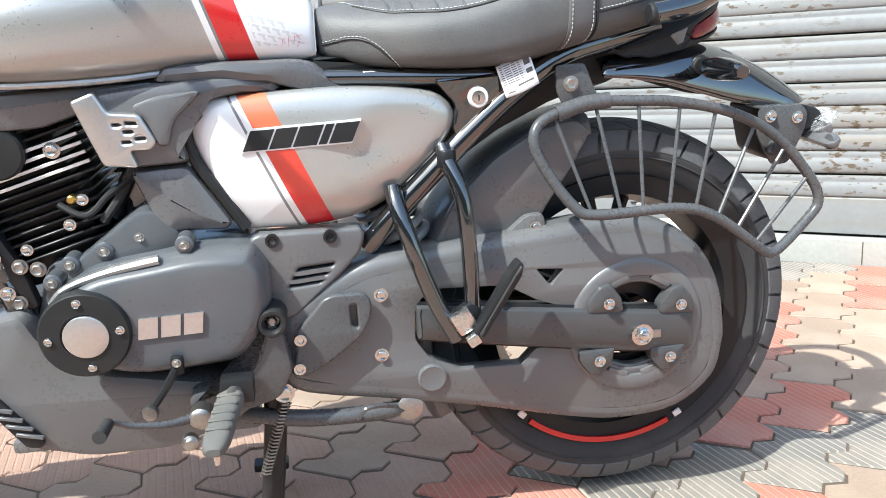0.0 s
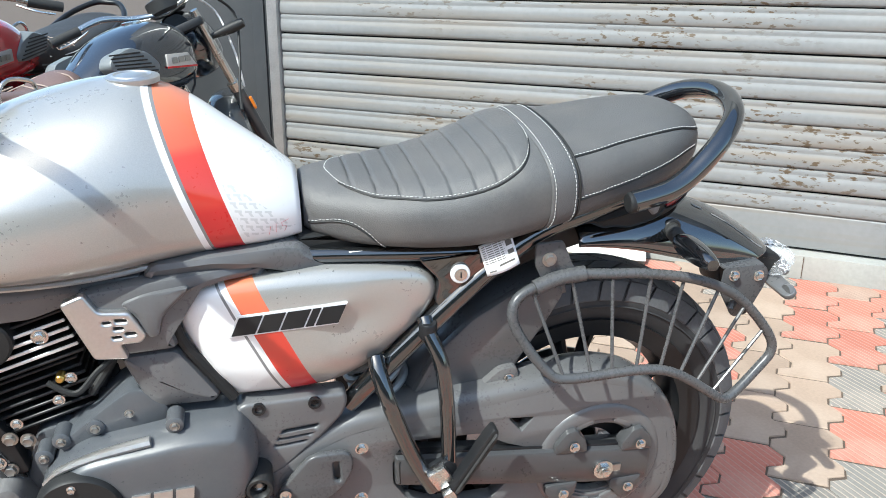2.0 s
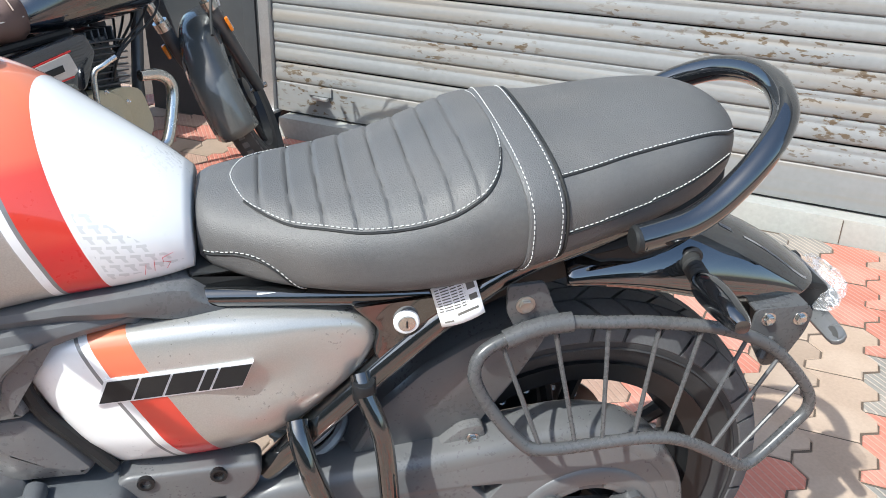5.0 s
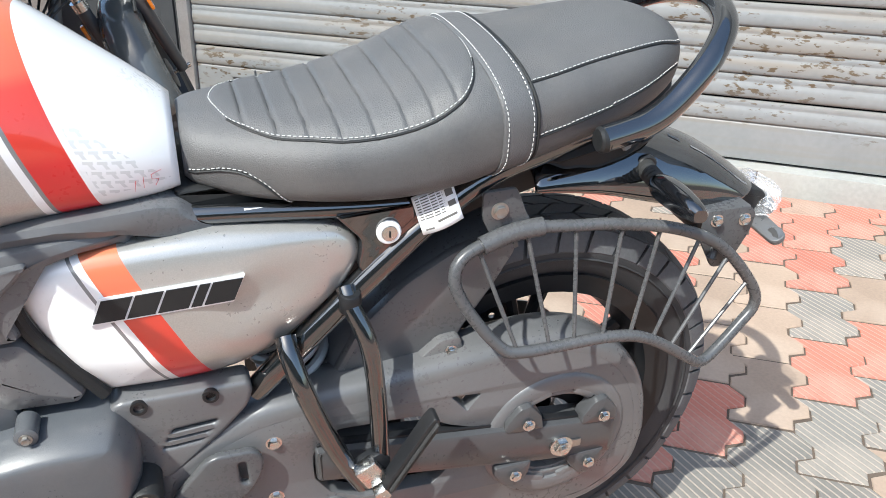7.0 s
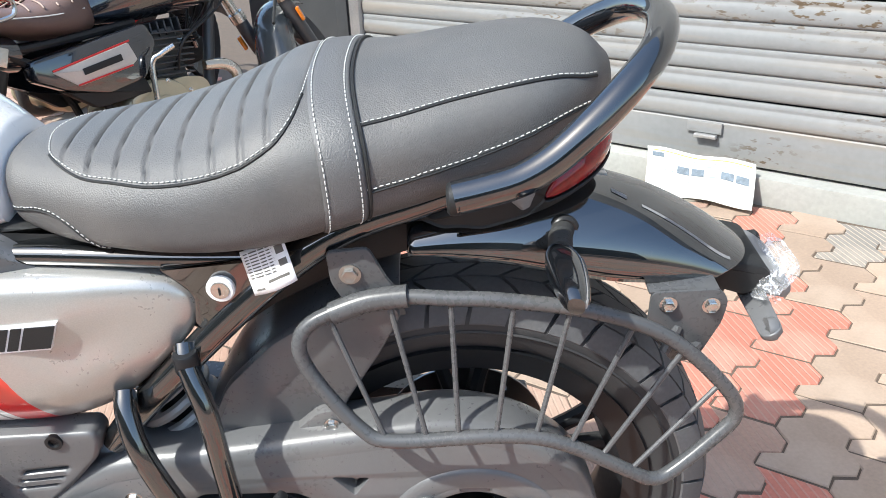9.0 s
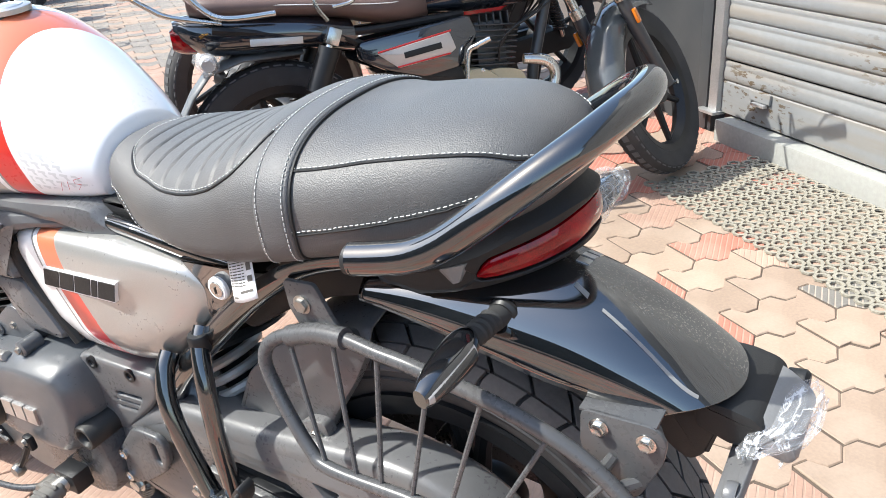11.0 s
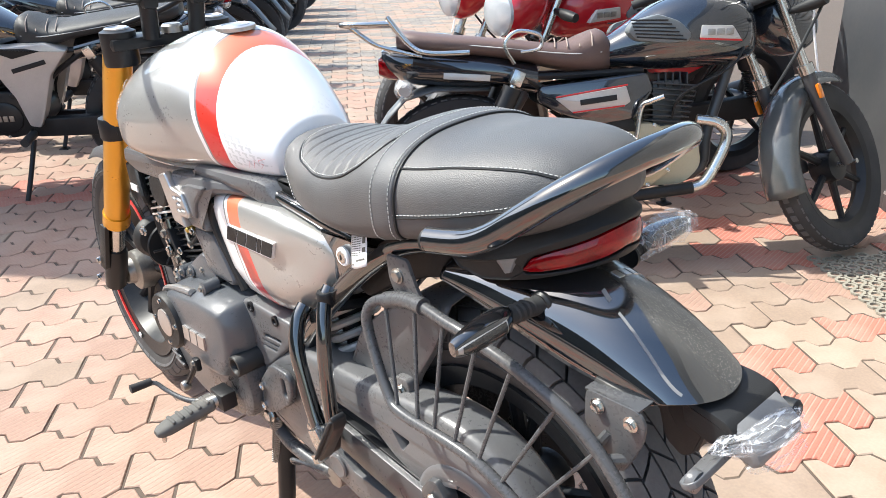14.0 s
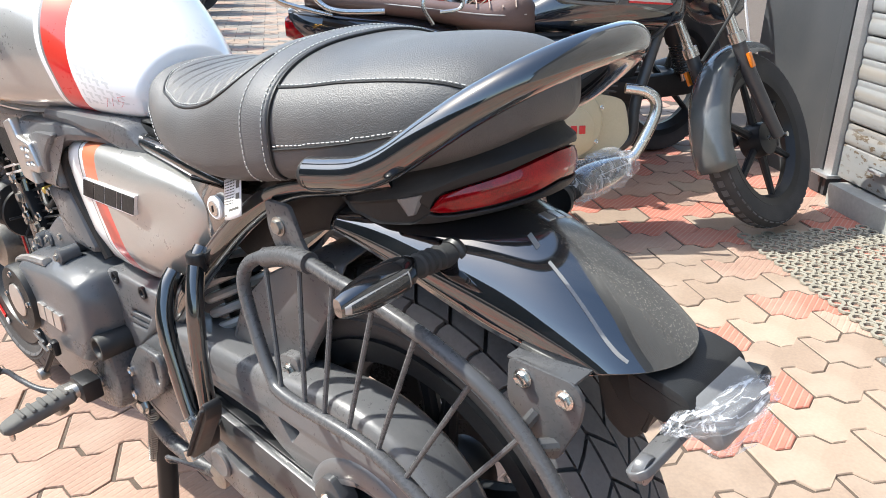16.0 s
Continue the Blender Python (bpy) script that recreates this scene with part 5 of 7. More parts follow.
light = part("tail_light", loft(rings, cap=False, closed=False), RED_LENS, tail, "red wrap-round tail light lens")
for s in (-1, 1):
    rows = []
    for f in (0.0, 0.05, 0.5, 0.95, 1.0):
        row = []
        for k in range(7):
            u = k / 6
            a = (80 - 6 * f) * (1 - u) + (65.5 + 5 * f) * u
            edge = 0.0 if f in (0.0, 1.0) or k in (0, 6) else 0.0032
            row.append(tail_point(s * a, edge, 0.7485 + 0.001 * u - 0.019 * f))
        rows.append(row)
    part("side_plate", loft(rows, cap=False, closed=False), SATIN_GREY, tail, "satin grey plate ahead of the tail light")
under = part("undertray", plate([(-0.45, 0.712), (-0.05, 0.735), (0.05, 0.755), (0.05, 0.74), (0.0, 0.722), (-0.15, 0.7), (-0.45, 0.69)], -0.068, 0.068, 0.005, 0.005), BLACK_PLASTIC, bike)
GRAB = [(-0.006, -0.152, 0.766), (0.025, -0.149, 0.771), (0.055, -0.145, 0.778), (0.085, -0.138, 0.793), (0.12, -0.126, 0.819), (0.15, -0.108, 0.842), (0.177, -0.08, 0.861), (0.193, -0.041, 0.872), (0.199, 0.0, 0.875)]
GRAB = GRAB + [(x, -y, z) for x, y, z in GRAB[-2::-1]]
grab = part("grab_rail", tube(GRAB, 0.0155, 16, 5), BLACK_GLOSS, bike, "gloss black tubular grab rail behind the saddle")
for s in (-1, 1):
    part("end_cap", lathe([(0.0, -0.006), (0.012, -0.0055), (0.0148, -0.003), (0.0153, 0.002), (0.015, 0.006)], (-0.007, s * 0.152, 0.766), 18, "x"), BLACK_PLASTIC, grab)

# -- rear mudguard --
FENDER = [(-0.13, 0.69, 0.676, 0.0791), (-0.05, 0.714, 0.68, 0.0846), (0.03, 0.7282, 0.67, 0.0883), (0.1, 0.724, 0.65, 0.0856), (0.15, 0.714, 0.636, 0.0819), (0.2, 0.695, 0.628, 0.0773), (0.25, 0.666, 0.618, 0.0699), (0.29, 0.637, 0.6, 0.0635), (0.306, 0.624, 0.59, 0.0607)]
F_END, F_ROUND, F_MID = 0.302, 0.06, -0.016


def fender_point(x, q):
    """q from -1 (left edge) to 1 (right edge); the end is cut round."""
    top, side, w = lerp_rows(FENDER, x)
    k = max(0.0, min(1.0, (x - F_END + F_ROUND) / F_ROUND))
    y = w * math.sqrt(max(1 - k ** 2.4, 0.0003)) * math.sin(q * math.pi / 2)
    u = 2 / math.pi * math.asin(min(1, abs(y) / w))
    return Vector((x, y + F_MID, side + (top - side) * (1 - u ** 1.9)))


rings = [[fender_point(x, -1 + 2 * k / 28) for k in range(29)] for x in [-0.055 + 0.0075 * i for i in range(40)] + [0.246 + 0.056 * (1 - (1 - i / 16) ** 2) for i in range(17)]]
fender = part("rear_mudguard", loft(rings, cap=False, closed=False), FENDER_BLACK, bike, "gloss black rear mudguard with two thin grey lines", smooth=70)
mod = fender.modifiers.new("thick", "SOLIDIFY")
mod.thickness, mod.offset = 0.004, -1


def on_fender(x, y):
    w = lerp_rows(FENDER, x)[2]
    return fender_point(x, 2 / math.pi * math.asin(max(-1, min(1, (y - F_MID) / w)))) + Vector((0, 0, 0.0006))


LINE_GREY = material("grey_line_paint", (0.22, 0.22, 0.22), 0.4)
for x0, x1, y0, y1, half in ((0.153, 0.168, -0.041, -0.047, 0.0028), (0.183, 0.274, -0.052, -0.073, 0.0016)):
    part("thin_line", loft([[on_fender(x0 + (x1 - x0) * i / 20, y0 + (y1 - y0) * i / 20 + s * half) for s in (-1, 0, 1)] for i in range(21)], cap=False, closed=False), LINE_GREY, fender, "thin grey line")
bm = bmesh.new()
for k, yy in enumerate((-0.013, 0.0, 0.013)):
    q = [on_fender(0.142 + dx, yy + 0.006 + dy) for dx, dy in ((0, -0.0055), (0.012, -0.004), (0.012, 0.0055), (0, 0.004))]
    vs = [bm.verts.new(p + Vector((0, 0, 0.0008))) for p in q]
    vb = [bm.verts.new(p - Vector((0, 0, 0.002))) for p in q]
    bm.faces.new(vs)
    ring_faces(bm, vs, vb)
bmesh.ops.recalc_face_normals(bm, faces=bm.faces)
part("maker_badge", bm, ALU, fender, "small silver badge of three blocks", smooth=0)

# -- indicators --
def leaf_body(s, grow, push, t0, t1):
    """Rings of the flat leaf-shaped indicator between two stations."""
    rows = [(0.0, 0.010, 0.010), (0.08, 0.015, 0.013), (0.25, 0.019, 0.0155), (0.5, 0.0185, 0.0155), (0.75, 0.0155, 0.0135), (0.93, 0.0115, 0.0105), (1.0, 0.0085, 0.008)]
    out = []
    for k in range(15):
        t = t0 + (t1 - t0) * k / 14
        w, h = lerp_rows(rows, t)
        w, h = max(w * 0.88 + grow, 0.001), max(h + grow, 0.001)
        c = Vector((0.090 + push + 0.003 * t, s * (0.126 + 0.091 * t), 0.691 - 0.001 * t))
        out.append([c + Vector((w * math.copysign(abs(math.cos(a)) ** 0.8, math.cos(a)), s * 0.25 * w * math.cos(a), h * math.copysign(abs(math.sin(a)) ** 0.8, math.sin(a)))) for a in (2 * math.pi * i / 20 for i in range(20))])
    return out


for s in (-1, 1):
    ind = part("rear_indicator", tube([(0.098, s * 0.082, 0.69), (0.094, s * 0.105, 0.691), (0.091, s * 0.130, 0.691)], [0.013, 0.0098, 0.0098], 16), RUBBER, bike, "black leaf-shaped stalk indicator" if s < 0 else "black stalk indicator wrapped in clear film")
    part("stalk_base", lathe([(0.016, s * 0.08), (0.016, s * 0.084), (0.0135, s * 0.087)], (0.099, 0, 0.69), 20), BLACK_METAL, ind)
    for k in range(4):
        part("stalk_rib", lathe([(0.0098, -0.002), (0.0122, 0), (0.0098, 0.002)], (0.0945 - 0.001 * k, s * (0.098 + 0.0075 * k), 0.691), 16, "y"), RUBBER, ind)
    part("indicator_body", loft(leaf_body(s, 0, 0, 0.0, 1.0)), BLACK_GLOSS, ind)
    rim = part("lens_rim", loft(leaf_body(s, -0.0045, 0.0062, 0.2, 0.985)), CLEAR_LENS, ind, "pale edge of the indicator lens")
    part("lens", loft(leaf_body(s, -0.006, 0.0086, 0.23, 0.93)), SMOKED_LENS, rim, "smoked indicator lens")
    if s > 0:
        random.seed(11)
        bm = tube([(0.096, 0.10, 0.69), (0.093, 0.125, 0.693), (0.092, 0.16, 0.694), (0.093, 0.2, 0.692), (0.098, 0.226, 0.686)], [0.016, 0.021, 0.024, 0.022, 0.012], 14, 5, cap=False)
        for v in bm.verts:
            v.co += noise.noise_vector(v.co * 70) * 0.006
        part("film_wrap", bm, WRAP, ind, "crumpled clear plastic film", smooth=0)

# -- number plate holder --
holder = part("plate_holder", plate([(0.215, 0.62), (0.262, 0.622), (0.285, 0.612), (0.288, 0.59), (0.272, 0.54), (0.258, 0.53), (0.235, 0.545)], -0.036, 0.036, 0.008, 0.006), BLACK_PLASTIC, bike, "black plastic plate holder")
for y in (-0.026, 0.008):
    part("holder_rib", tube([(0.282, y, 0.612), (0.286, y - 0.002, 0.592), (0.274, y - 0.006, 0.548)], 0.0035, 6), BLACK_PLASTIC, holder)
lamp = part("plate_lamp", plate([(0.262, 0.622), (0.296, 0.62), (0.318, 0.614), (0.326, 0.606), (0.326, 0.592), (0.3, 0.578), (0.268, 0.59)], -0.052, 0.046, 0.005, 0.005), BLACK_PLASTIC, holder, "black plastic plate lamp box")
part("lamp_nose", plate([(0.31, 0.615), (0.33, 0.606), (0.35, 0.59), (0.356, 0.576), (0.348, 0.566), (0.318, 0.574)], -0.046, 0.04, 0.006, 0.007), SATIN_GREY, lamp, "grey slanting lamp nose")
part("lamp_boss", lathe([(0.011, -0.012), (0.0125, 0.004), (0.009, 0.008)], (0.338, 0.05, 0.588), 18, "x"), BLACK_PLASTIC, lamp)
bar = holed([[(-0.012, -0.004), (-0.007, -0.0105), (0.0, -0.012), (0.075, -0.014), (0.078, 0.0), (0.075, 0.014), (0.0, 0.012), (-0.007, 0.0105), (-0.012, 0.004)], circle(0.0, 0.0, 0.004, 10)], -0.004, 0.004, 0.0015, 2, 0.002)
bmesh.ops.transform(bar, matrix=Matrix.Translation((0.312, -0.102, 0.569)) @ Matrix.Rotation(radians(4), 4, "X") @ Matrix.Rotation(radians(90), 4, "Z") @ Matrix.Rotation(radians(62), 4, "X"), verts=bar.verts)
arm = part("side_arm", bar, GREY_PLASTIC, holder, "dark grey plate bracket arm")
part("arm_lug", lathe([(0.012, -0.005), (0.0128, -0.002), (0.0128, 0.002), (0.012, 0.005)], (0.313, -0.1, 0.569), 18, "x"), GREY_PLASTIC, arm)
# crumpled film, drawn round the lamp nose and gathered towards the arm
rings = []
for y, cx, cz, a, b in ((-0.074, 0.318, 0.592, 0.007, 0.004), (-0.066, 0.32, 0.592, 0.012, 0.009), (-0.056, 0.325, 0.591, 0.02, 0.014), (-0.042, 0.332, 0.59, 0.027, 0.019), (-0.02, 0.336, 0.588, 0.028, 0.022), (0.0, 0.337, 0.586, 0.028, 0.023), (0.018, 0.337, 0.584, 0.028, 0.023), (0.034, 0.336, 0.582, 0.026, 0.022), (0.042, 0.335, 0.58, 0.022, 0.019)):
    ring = []
    for k in range(40):
        w = 2 * math.pi * k / 40
        p = Vector((cx + a * math.cos(w - 0.5), y, cz + b * math.sin(w)))
        ring.append(p + noise.noise_vector(Vector((w * 3.5, y * 18, 1.0))) * 0.005 + noise.noise_vector(p * 90) * 0.003)
    rings.append(ring)
part("film_wrap", loft(rings, cap=False), PULLED_FILM, holder, "crumpled clear plastic film", smooth=20)
rows = []
for i in range(14):
    f = i / 13
    y = -0.05 + 0.09 * f
    rows.append([Vector((0.34 + 0.003 * j * f, y + 0.002 * j, 0.568 - (0.002 + 0.0025 * math.sin(3.0 * f)) * j)) + noise.noise_vector(Vector((f * 5.0, j * 0.9, 3.0))) * 0.006 for j in range(8)])
part("film_flap", loft(rows, cap=False, closed=False), PULLED_FILM, holder, "loose flap of clear film", smooth=20)

# -- engine --
COVER = [(-0.822, 0.41), (-0.811, 0.438), (-0.782, 0.461), (-0.748, 0.476), (-0.681, 0.486), (-0.628, 0.493), (-0.567, 0.491), (-0.548, 0.477), (-0.536, 0.447), (-0.538, 0.402), (-0.553, 0.365), (-0.58, 0.336), (-0.616, 0.328), (-0.706, 0.324), (-0.759, 0.336), (-0.79, 0.351), (-0.814, 0.372)]
bm = bmesh.new()
o = [Vector(p) for p in smooth_line([(*p,) for p in COVER], 4, True)]
rings = []
for d, q, y in ((0, 1, -0.06), (0, 1, -0.142), (0.0015, 1, -0.152), (0.007, 1, -0.168), (0.013, 1, -0.177), (0.014, 0.97, -0.1805), (0.014, 0.9, -0.182), (0.014, 0.75, -0.183), (0.014, 0.4, -0.1835)):
    rings.append([(-0.68 + (p.x + 0.68) * q, y + 0.05 * max(0, -0.68 + (p.x + 0.68) * q + 0.60), 0.41 + (p.y - 0.41) * q) for p in offset_in(o, d)])
engine = part("engine", loft(rings, bm=bm), ENGINE_GREY, bike, "dark grey painted engine with a black finned cylinder")
part("trim_strip", tube([(-0.812, -0.166, 0.436), (-0.79, -0.167, 0.455), (-0.745, -0.167, 0.4705), (-0.70, -0.167, 0.4795), (-0.672, -0.167, 0.484)], [0.0035, 0.006, 0.0075, 0.0085, 0.0085], 8, 5, flat=0.8), ALU, engine, "polished trim strip")
rc = part("round_cover", lathe([(0.057, -0.165), (0.057, -0.188), (0.054, -0.192), (0.029, -0.193), (0.0285, -0.191)], (-0.770, 0, 0.398), 44), BLACK_PLASTIC, engine, "black round cover with a brushed steel centre")
part("steel_disc", lathe([(0.028, -0.188), (0.028, -0.1945), (0.026, -0.1955), (0.006, -0.196)], (-0.768, 0, 0.397), 40), ALU, rc, "brushed steel disc")
for a in (95, 5, -85, 185):
    bx, bz = -0.77 + 0.043 * math.cos(radians(a)), 0.398 + 0.043 * math.sin(radians(a))
    part("bolt", bolt((bx, -0.191, bz), 0.0048, 0.005), CHROME, rc)
bush = part("pivot_bush", lathe([(0.0105, -0.155), (0.011, -0.173), (0.014, -0.177), (0.018, -0.177), (0.0198, -0.174), (0.0202, -0.10)], (-0.538, 0, 0.385), 36), BLACK_PLASTIC, engine, "black rubber-lined pivot with a steel bolt")
part("pivot_bolt", bolt((-0.538, -0.159, 0.385), 0.007, 0.009), STEEL, bush)
part("maker_badge", logo_blocks((0.024, 0.024, 0.024), -0.707, 0.384, 0.028, 0.0045, -0.187, 0.12, 0.03, 0.008), ALU, engine, "three raised silver blocks")
for bx, bz, y in ((-0.64, 0.499, -0.16), (-0.745, 0.49, -0.13), (-0.70, 0.505, -0.125), (-0.79, 0.475, -0.13), (-0.815, 0.452, -0.13)):
    ear = part("case_ear", lathe([(0.012, y + 0.03), (0.012, y), (0.009, y - 0.002)], (bx, 0, bz), 18), ENGINE_GREY, engine)
    part("bolt", bolt((bx, y - 0.002, bz), 0.005, 0.005), STEEL, ear)
part("upper_case", plate([(-0.80, 0.465), (-0.75, 0.503), (-0.718, 0.527), (-0.692, 0.543), (-0.665, 0.533), (-0.645, 0.505), (-0.655, 0.48), (-0.78, 0.44)], -0.128, 0.12, 0.012, 0.006), ENGINE_GREY, engine)
part("crankcase", plate([(-0.83, 0.47), (-0.56, 0.50), (-0.53, 0.38), (-0.56, 0.30), (-0.80, 0.30), (-0.86, 0.38)], -0.09, 0.11, 0.02, 0.01), ENGINE_GREY, engine)
# cylinder fins rise to the rear
tilt = pose(0, 0, 0, 0, -17, 0)
part("cylinder", rbox((0.12, 0.13, 0.2), (-0.835, 0, 0.54), 0.01, m=tilt), BLACK_METAL, engine)
for i in range(14):
    h = -0.062 + 0.0125 * i
    c = Vector((-0.838, 0, 0.541)) + (tilt @ Vector((0, 0, h)))
    lng = 0.205 if i > 6 else 0.17
    part("fin", rbox((lng, 0.20 if i > 6 else 0.175, 0.0045), c, 0.0015, 1, m=tilt), BLACK_METAL, engine)
    if i > 7:
        part("fin_edge", rbox((lng * (0.98 if i < 12 else 0.5), 0.003, 0.0046), c + Vector((0 if i < 12 else -0.04, -0.101, 0)), 0.0008, 1, m=tilt), FIN_EDGE, engine, "polished fin edge")
part("head_cover", rbox((0.15, 0.15, 0.05), (-0.868, 0, 0.645), 0.014, 3, m=tilt), BLACK_METAL, engine)
boss = part("cam_boss", lathe([(0.034, -0.07), (0.034, -0.112), (0.031, -0.115), (0.01, -0.116)], (-0.862, 0, 0.622), 30), BLACK_PLASTIC, engine)
part("bolt", bolt((-0.797, -0.102, 0.622), 0.008, 0.008), CHROME, engine)
for bx, bz in ((-0.77, 0.555), (-0.79, 0.522), (-0.848, 0.492), (-0.895, 0.50)):
    part("bolt", bolt((bx, -0.1, bz), 0.006, 0.006), CHROME, engine)
part("spark_lead", tube([(-0.80, -0.1, 0.55), (-0.765, -0.11, 0.535), (-0.735, -0.10, 0.56), (-0.70, -0.08, 0.58)], 0.0045, 8), BLACK_PLASTIC, engine)
part("sensor", lathe([(0.006, -0.09), (0.006, -0.105), (0.004, -0.107)], (-0.783, 0, 0.556), 12), material("brass", (0.6, 0.42, 0.12), 0.3, 1.0), engine, "small brass fitting")
rng = random.Random(3)
for i in range(7):
    y = -0.09 + 0.02 * i
    part("hose", tube([(-0.74 + rng.uniform(-.02, .02), y, 0.52), (-0.72, y + 0.01, 0.56), (-0.70 + rng.uniform(-.02, .02), y, 0.60), (-0.66, y, 0.64)], rng.choice((0.004, 0.006, 0.008)), 8), rng.choice((BLACK_PLASTIC, BLACK_METAL, RUBBER)), engine)
part("throttle_body", lathe([(0.03, -0.05), (0.035, -0.045), (0.035, 0.04), (0.03, 0.05)], (-0.70, 0, 0.555), 20), STEEL, engine)
# engine mounts and lower parts
part("front_mount", plate([(-0.93, 0.52), (-0.89, 0.53), (-0.86, 0.47), (-0.845, 0.41), (-0.875, 0.405), (-0.90, 0.45)], -0.10, -0.08, 0.008, 0.003), BLACK_METAL, bike)
for bx, bz in ((-0.905, 0.515), (-0.893, 0.475), (-0.86, 0.47), (-0.868, 0.42), (-0.838, 0.465)):
    part("mount_bolt", bolt((bx, -0.101, bz), 0.0078, 0.008), STEEL, bike)
part("down_tube", tube([(-0.99, -0.05, 0.72), (-0.93, -0.08, 0.55), (-0.88, -0.09, 0.43), (-0.86, -0.09, 0.36)], 0.016, 12), BLACK_TUBE, frame_part)
part("down_tube", tube([(-0.99, 0.05, 0.72), (-0.93, 0.08, 0.55), (-0.88, 0.09, 0.43), (-0.86, 0.09, 0.36)], 0.016, 12), BLACK_TUBE, frame_part)
belly = part("belly_pan", plate([(-0.915, 0.40), (-0.86, 0.415), (-0.845, 0.375), (-0.80, 0.325), (-0.67, 0.30), (-0.56, 0.285), (-0.56, 0.262), (-0.60, 0.225), (-0.69, 0.195), (-0.80, 0.195), (-0.87, 0.215), (-0.935, 0.285), (-0.945, 0.35)], -0.135, -0.04, 0.02, 0.012), GREY_PLASTIC, bike, "matt grey engine belly pan")
part("belly_vent", plate([(-0.93, 0.30), (-0.905, 0.302), (-0.855, 0.232), (-0.86, 0.222), (-0.88, 0.225)], -0.142, -0.12, 0.006, 0.004), BLACK_PLASTIC, belly)
for i in range(4):
    part("vent_slat", rbox((0.035, 0.006, 0.005), (-0.905 + 0.011 * i, -0.143, 0.286 - 0.014 * i), 0.001, 1, m=pose(0, 0, 0, 0, 15, 0)), GREY_PLASTIC, belly)
part("pan_right", plate([(-0.915, 0.40), (-0.80, 0.325), (-0.56, 0.285), (-0.60, 0.225), (-0.80, 0.195), (-0.935, 0.285)], 0.13, 0.04, 0.02, 0.012), GREY_PLASTIC, belly)
part("pan_floor", rbox((0.34, 0.22, 0.02), (-0.74, 0, 0.21), 0.008), GREY_PLASTIC, belly)
# pivot, heel guard, foot controls
part("main_bracket", plate([(-0.545, 0.40), (-0.525, 0.37), (-0.515, 0.31), (-0.535, 0.27), (-0.585, 0.255), (-0.66, 0.27), (-0.655, 0.29), (-0.60, 0.30), (-0.562, 0.335)], -0.165, -0.11, 0.012, 0.008), GREY_METAL, bike, "grey cast footrest bracket")
heel = part("heel_guard", holed([[(-0.513, 0.352), (-0.468, 0.403), (-0.455, 0.408), (-0.412, 0.408), (-0.402, 0.395), (-0.403, 0.372), (-0.418, 0.344), (-0.465, 0.309), (-0.502, 0.29), (-0.518, 0.297), (-0.513, 0.315), (-0.508, 0.335)], [(-0.432, 0.392), (-0.423, 0.392), (-0.421, 0.356), (-0.431, 0.36)]], -0.148, -0.136, 0.004, 3, 0.01), GREY_METAL, bike, "grey cast heel guard")
for bx, bz in ((-0.503, 0.348), (-0.507, 0.305)):
    part("bolt", lathe([(0.0085, -0.146), (0.0085, -0.1515), (0.005, -0.152), (0.004, -0.1495)], (bx, 0, bz), 18), CHROME, heel)
peg = part("rider_footrest", tube([(-0.588, -0.155, 0.302), (-0.592, -0.19, 0.302), (-0.597, -0.215, 0.30)], 0.012, 10), STEEL, bike, "ribbed grey rubber footrest")
part("fork_block", rbox((0.044, 0.03, 0.034), (-0.59, -0.185, 0.303), 0.004), BLACK_METAL, peg)
rings = []
for t, w, h in ((0, 0.013, 0.011), (0.05, 0.0175, 0.0125), (0.8, 0.017, 0.0115), (0.94, 0.014, 0.009), (1, 0.0085, 0.005)):
    c = Vector((-0.597 - 0.018 * t, -0.205 - 0.106 * t, 0.30 - 0.022 * t))
    rings.append([c + Vector((w * math.copysign(abs(math.cos(a)) ** 0.7, math.cos(a)), 0, h * math.copysign(abs(math.sin(a)) ** 0.7, math.sin(a)))) for a in (2 * math.pi * i / 16 for i in range(16))])
part("footrest_rubber", loft(rings), GREY_RUBBER, peg)
for i in range(5):
    t = 0.12 + 0.15 * i
    part("rubber_rib", rbox((0.03, 0.007, 0.005), (-0.597 - 0.018 * t, -0.205 - 0.106 * t, 0.3115 - 0.0225 * t), 0.002, 1), GREY_RUBBER, peg)
part("feeler_pin", lathe([(0.0035, -0.012), (0.0045, -0.006), (0.0045, 0.0)], (-0.612, -0.3, 0.269), 10, "z"), CHROME, peg)
lever = part("gear_lever", tube([(-0.64, -0.20, 0.275), (-0.675, -0.225, 0.28), (-0.715, -0.24, 0.29), (-0.735, -0.25, 0.302), (-0.742, -0.265, 0.305)], [0.008, 0.005, 0.0045, 0.0045, 0.005], 10), GREY_METAL, bike, "grey steel gear lever with a rubber tip")
part("rubber_tip", tube([(-0.742, -0.255, 0.305), (-0.744, -0.295, 0.307)], [0.0075, 0.0085], 14, 1), RUBBER, lever)
part("lever_boss", lathe([(0.015, -0.19), (0.015, -0.215), (0.012, -0.218), (0.006, -0.219)], (-0.638, 0, 0.277), 18), STEEL, lever)
part("link_rod", tube([(-0.70, -0.205, 0.292), (-0.68, -0.20, 0.318), (-0.664, -0.195, 0.343)], 0.0055, 8), BLACK_METAL, lever)
part("ball_joint", lathe([(0.009, -0.215), (0.011, -0.208), (0.009, -0.2)], (-0.70, 0, 0.291), 14), STEEL, lever)
part("shift_arm", rbox((0.017, 0.012, 0.026), (-0.662, -0.192, 0.347), 0.005), BLACK_METAL, lever)
part("shift_bolt", bolt((-0.662, -0.198, 0.352), 0.0045, 0.005), STEEL, lever)
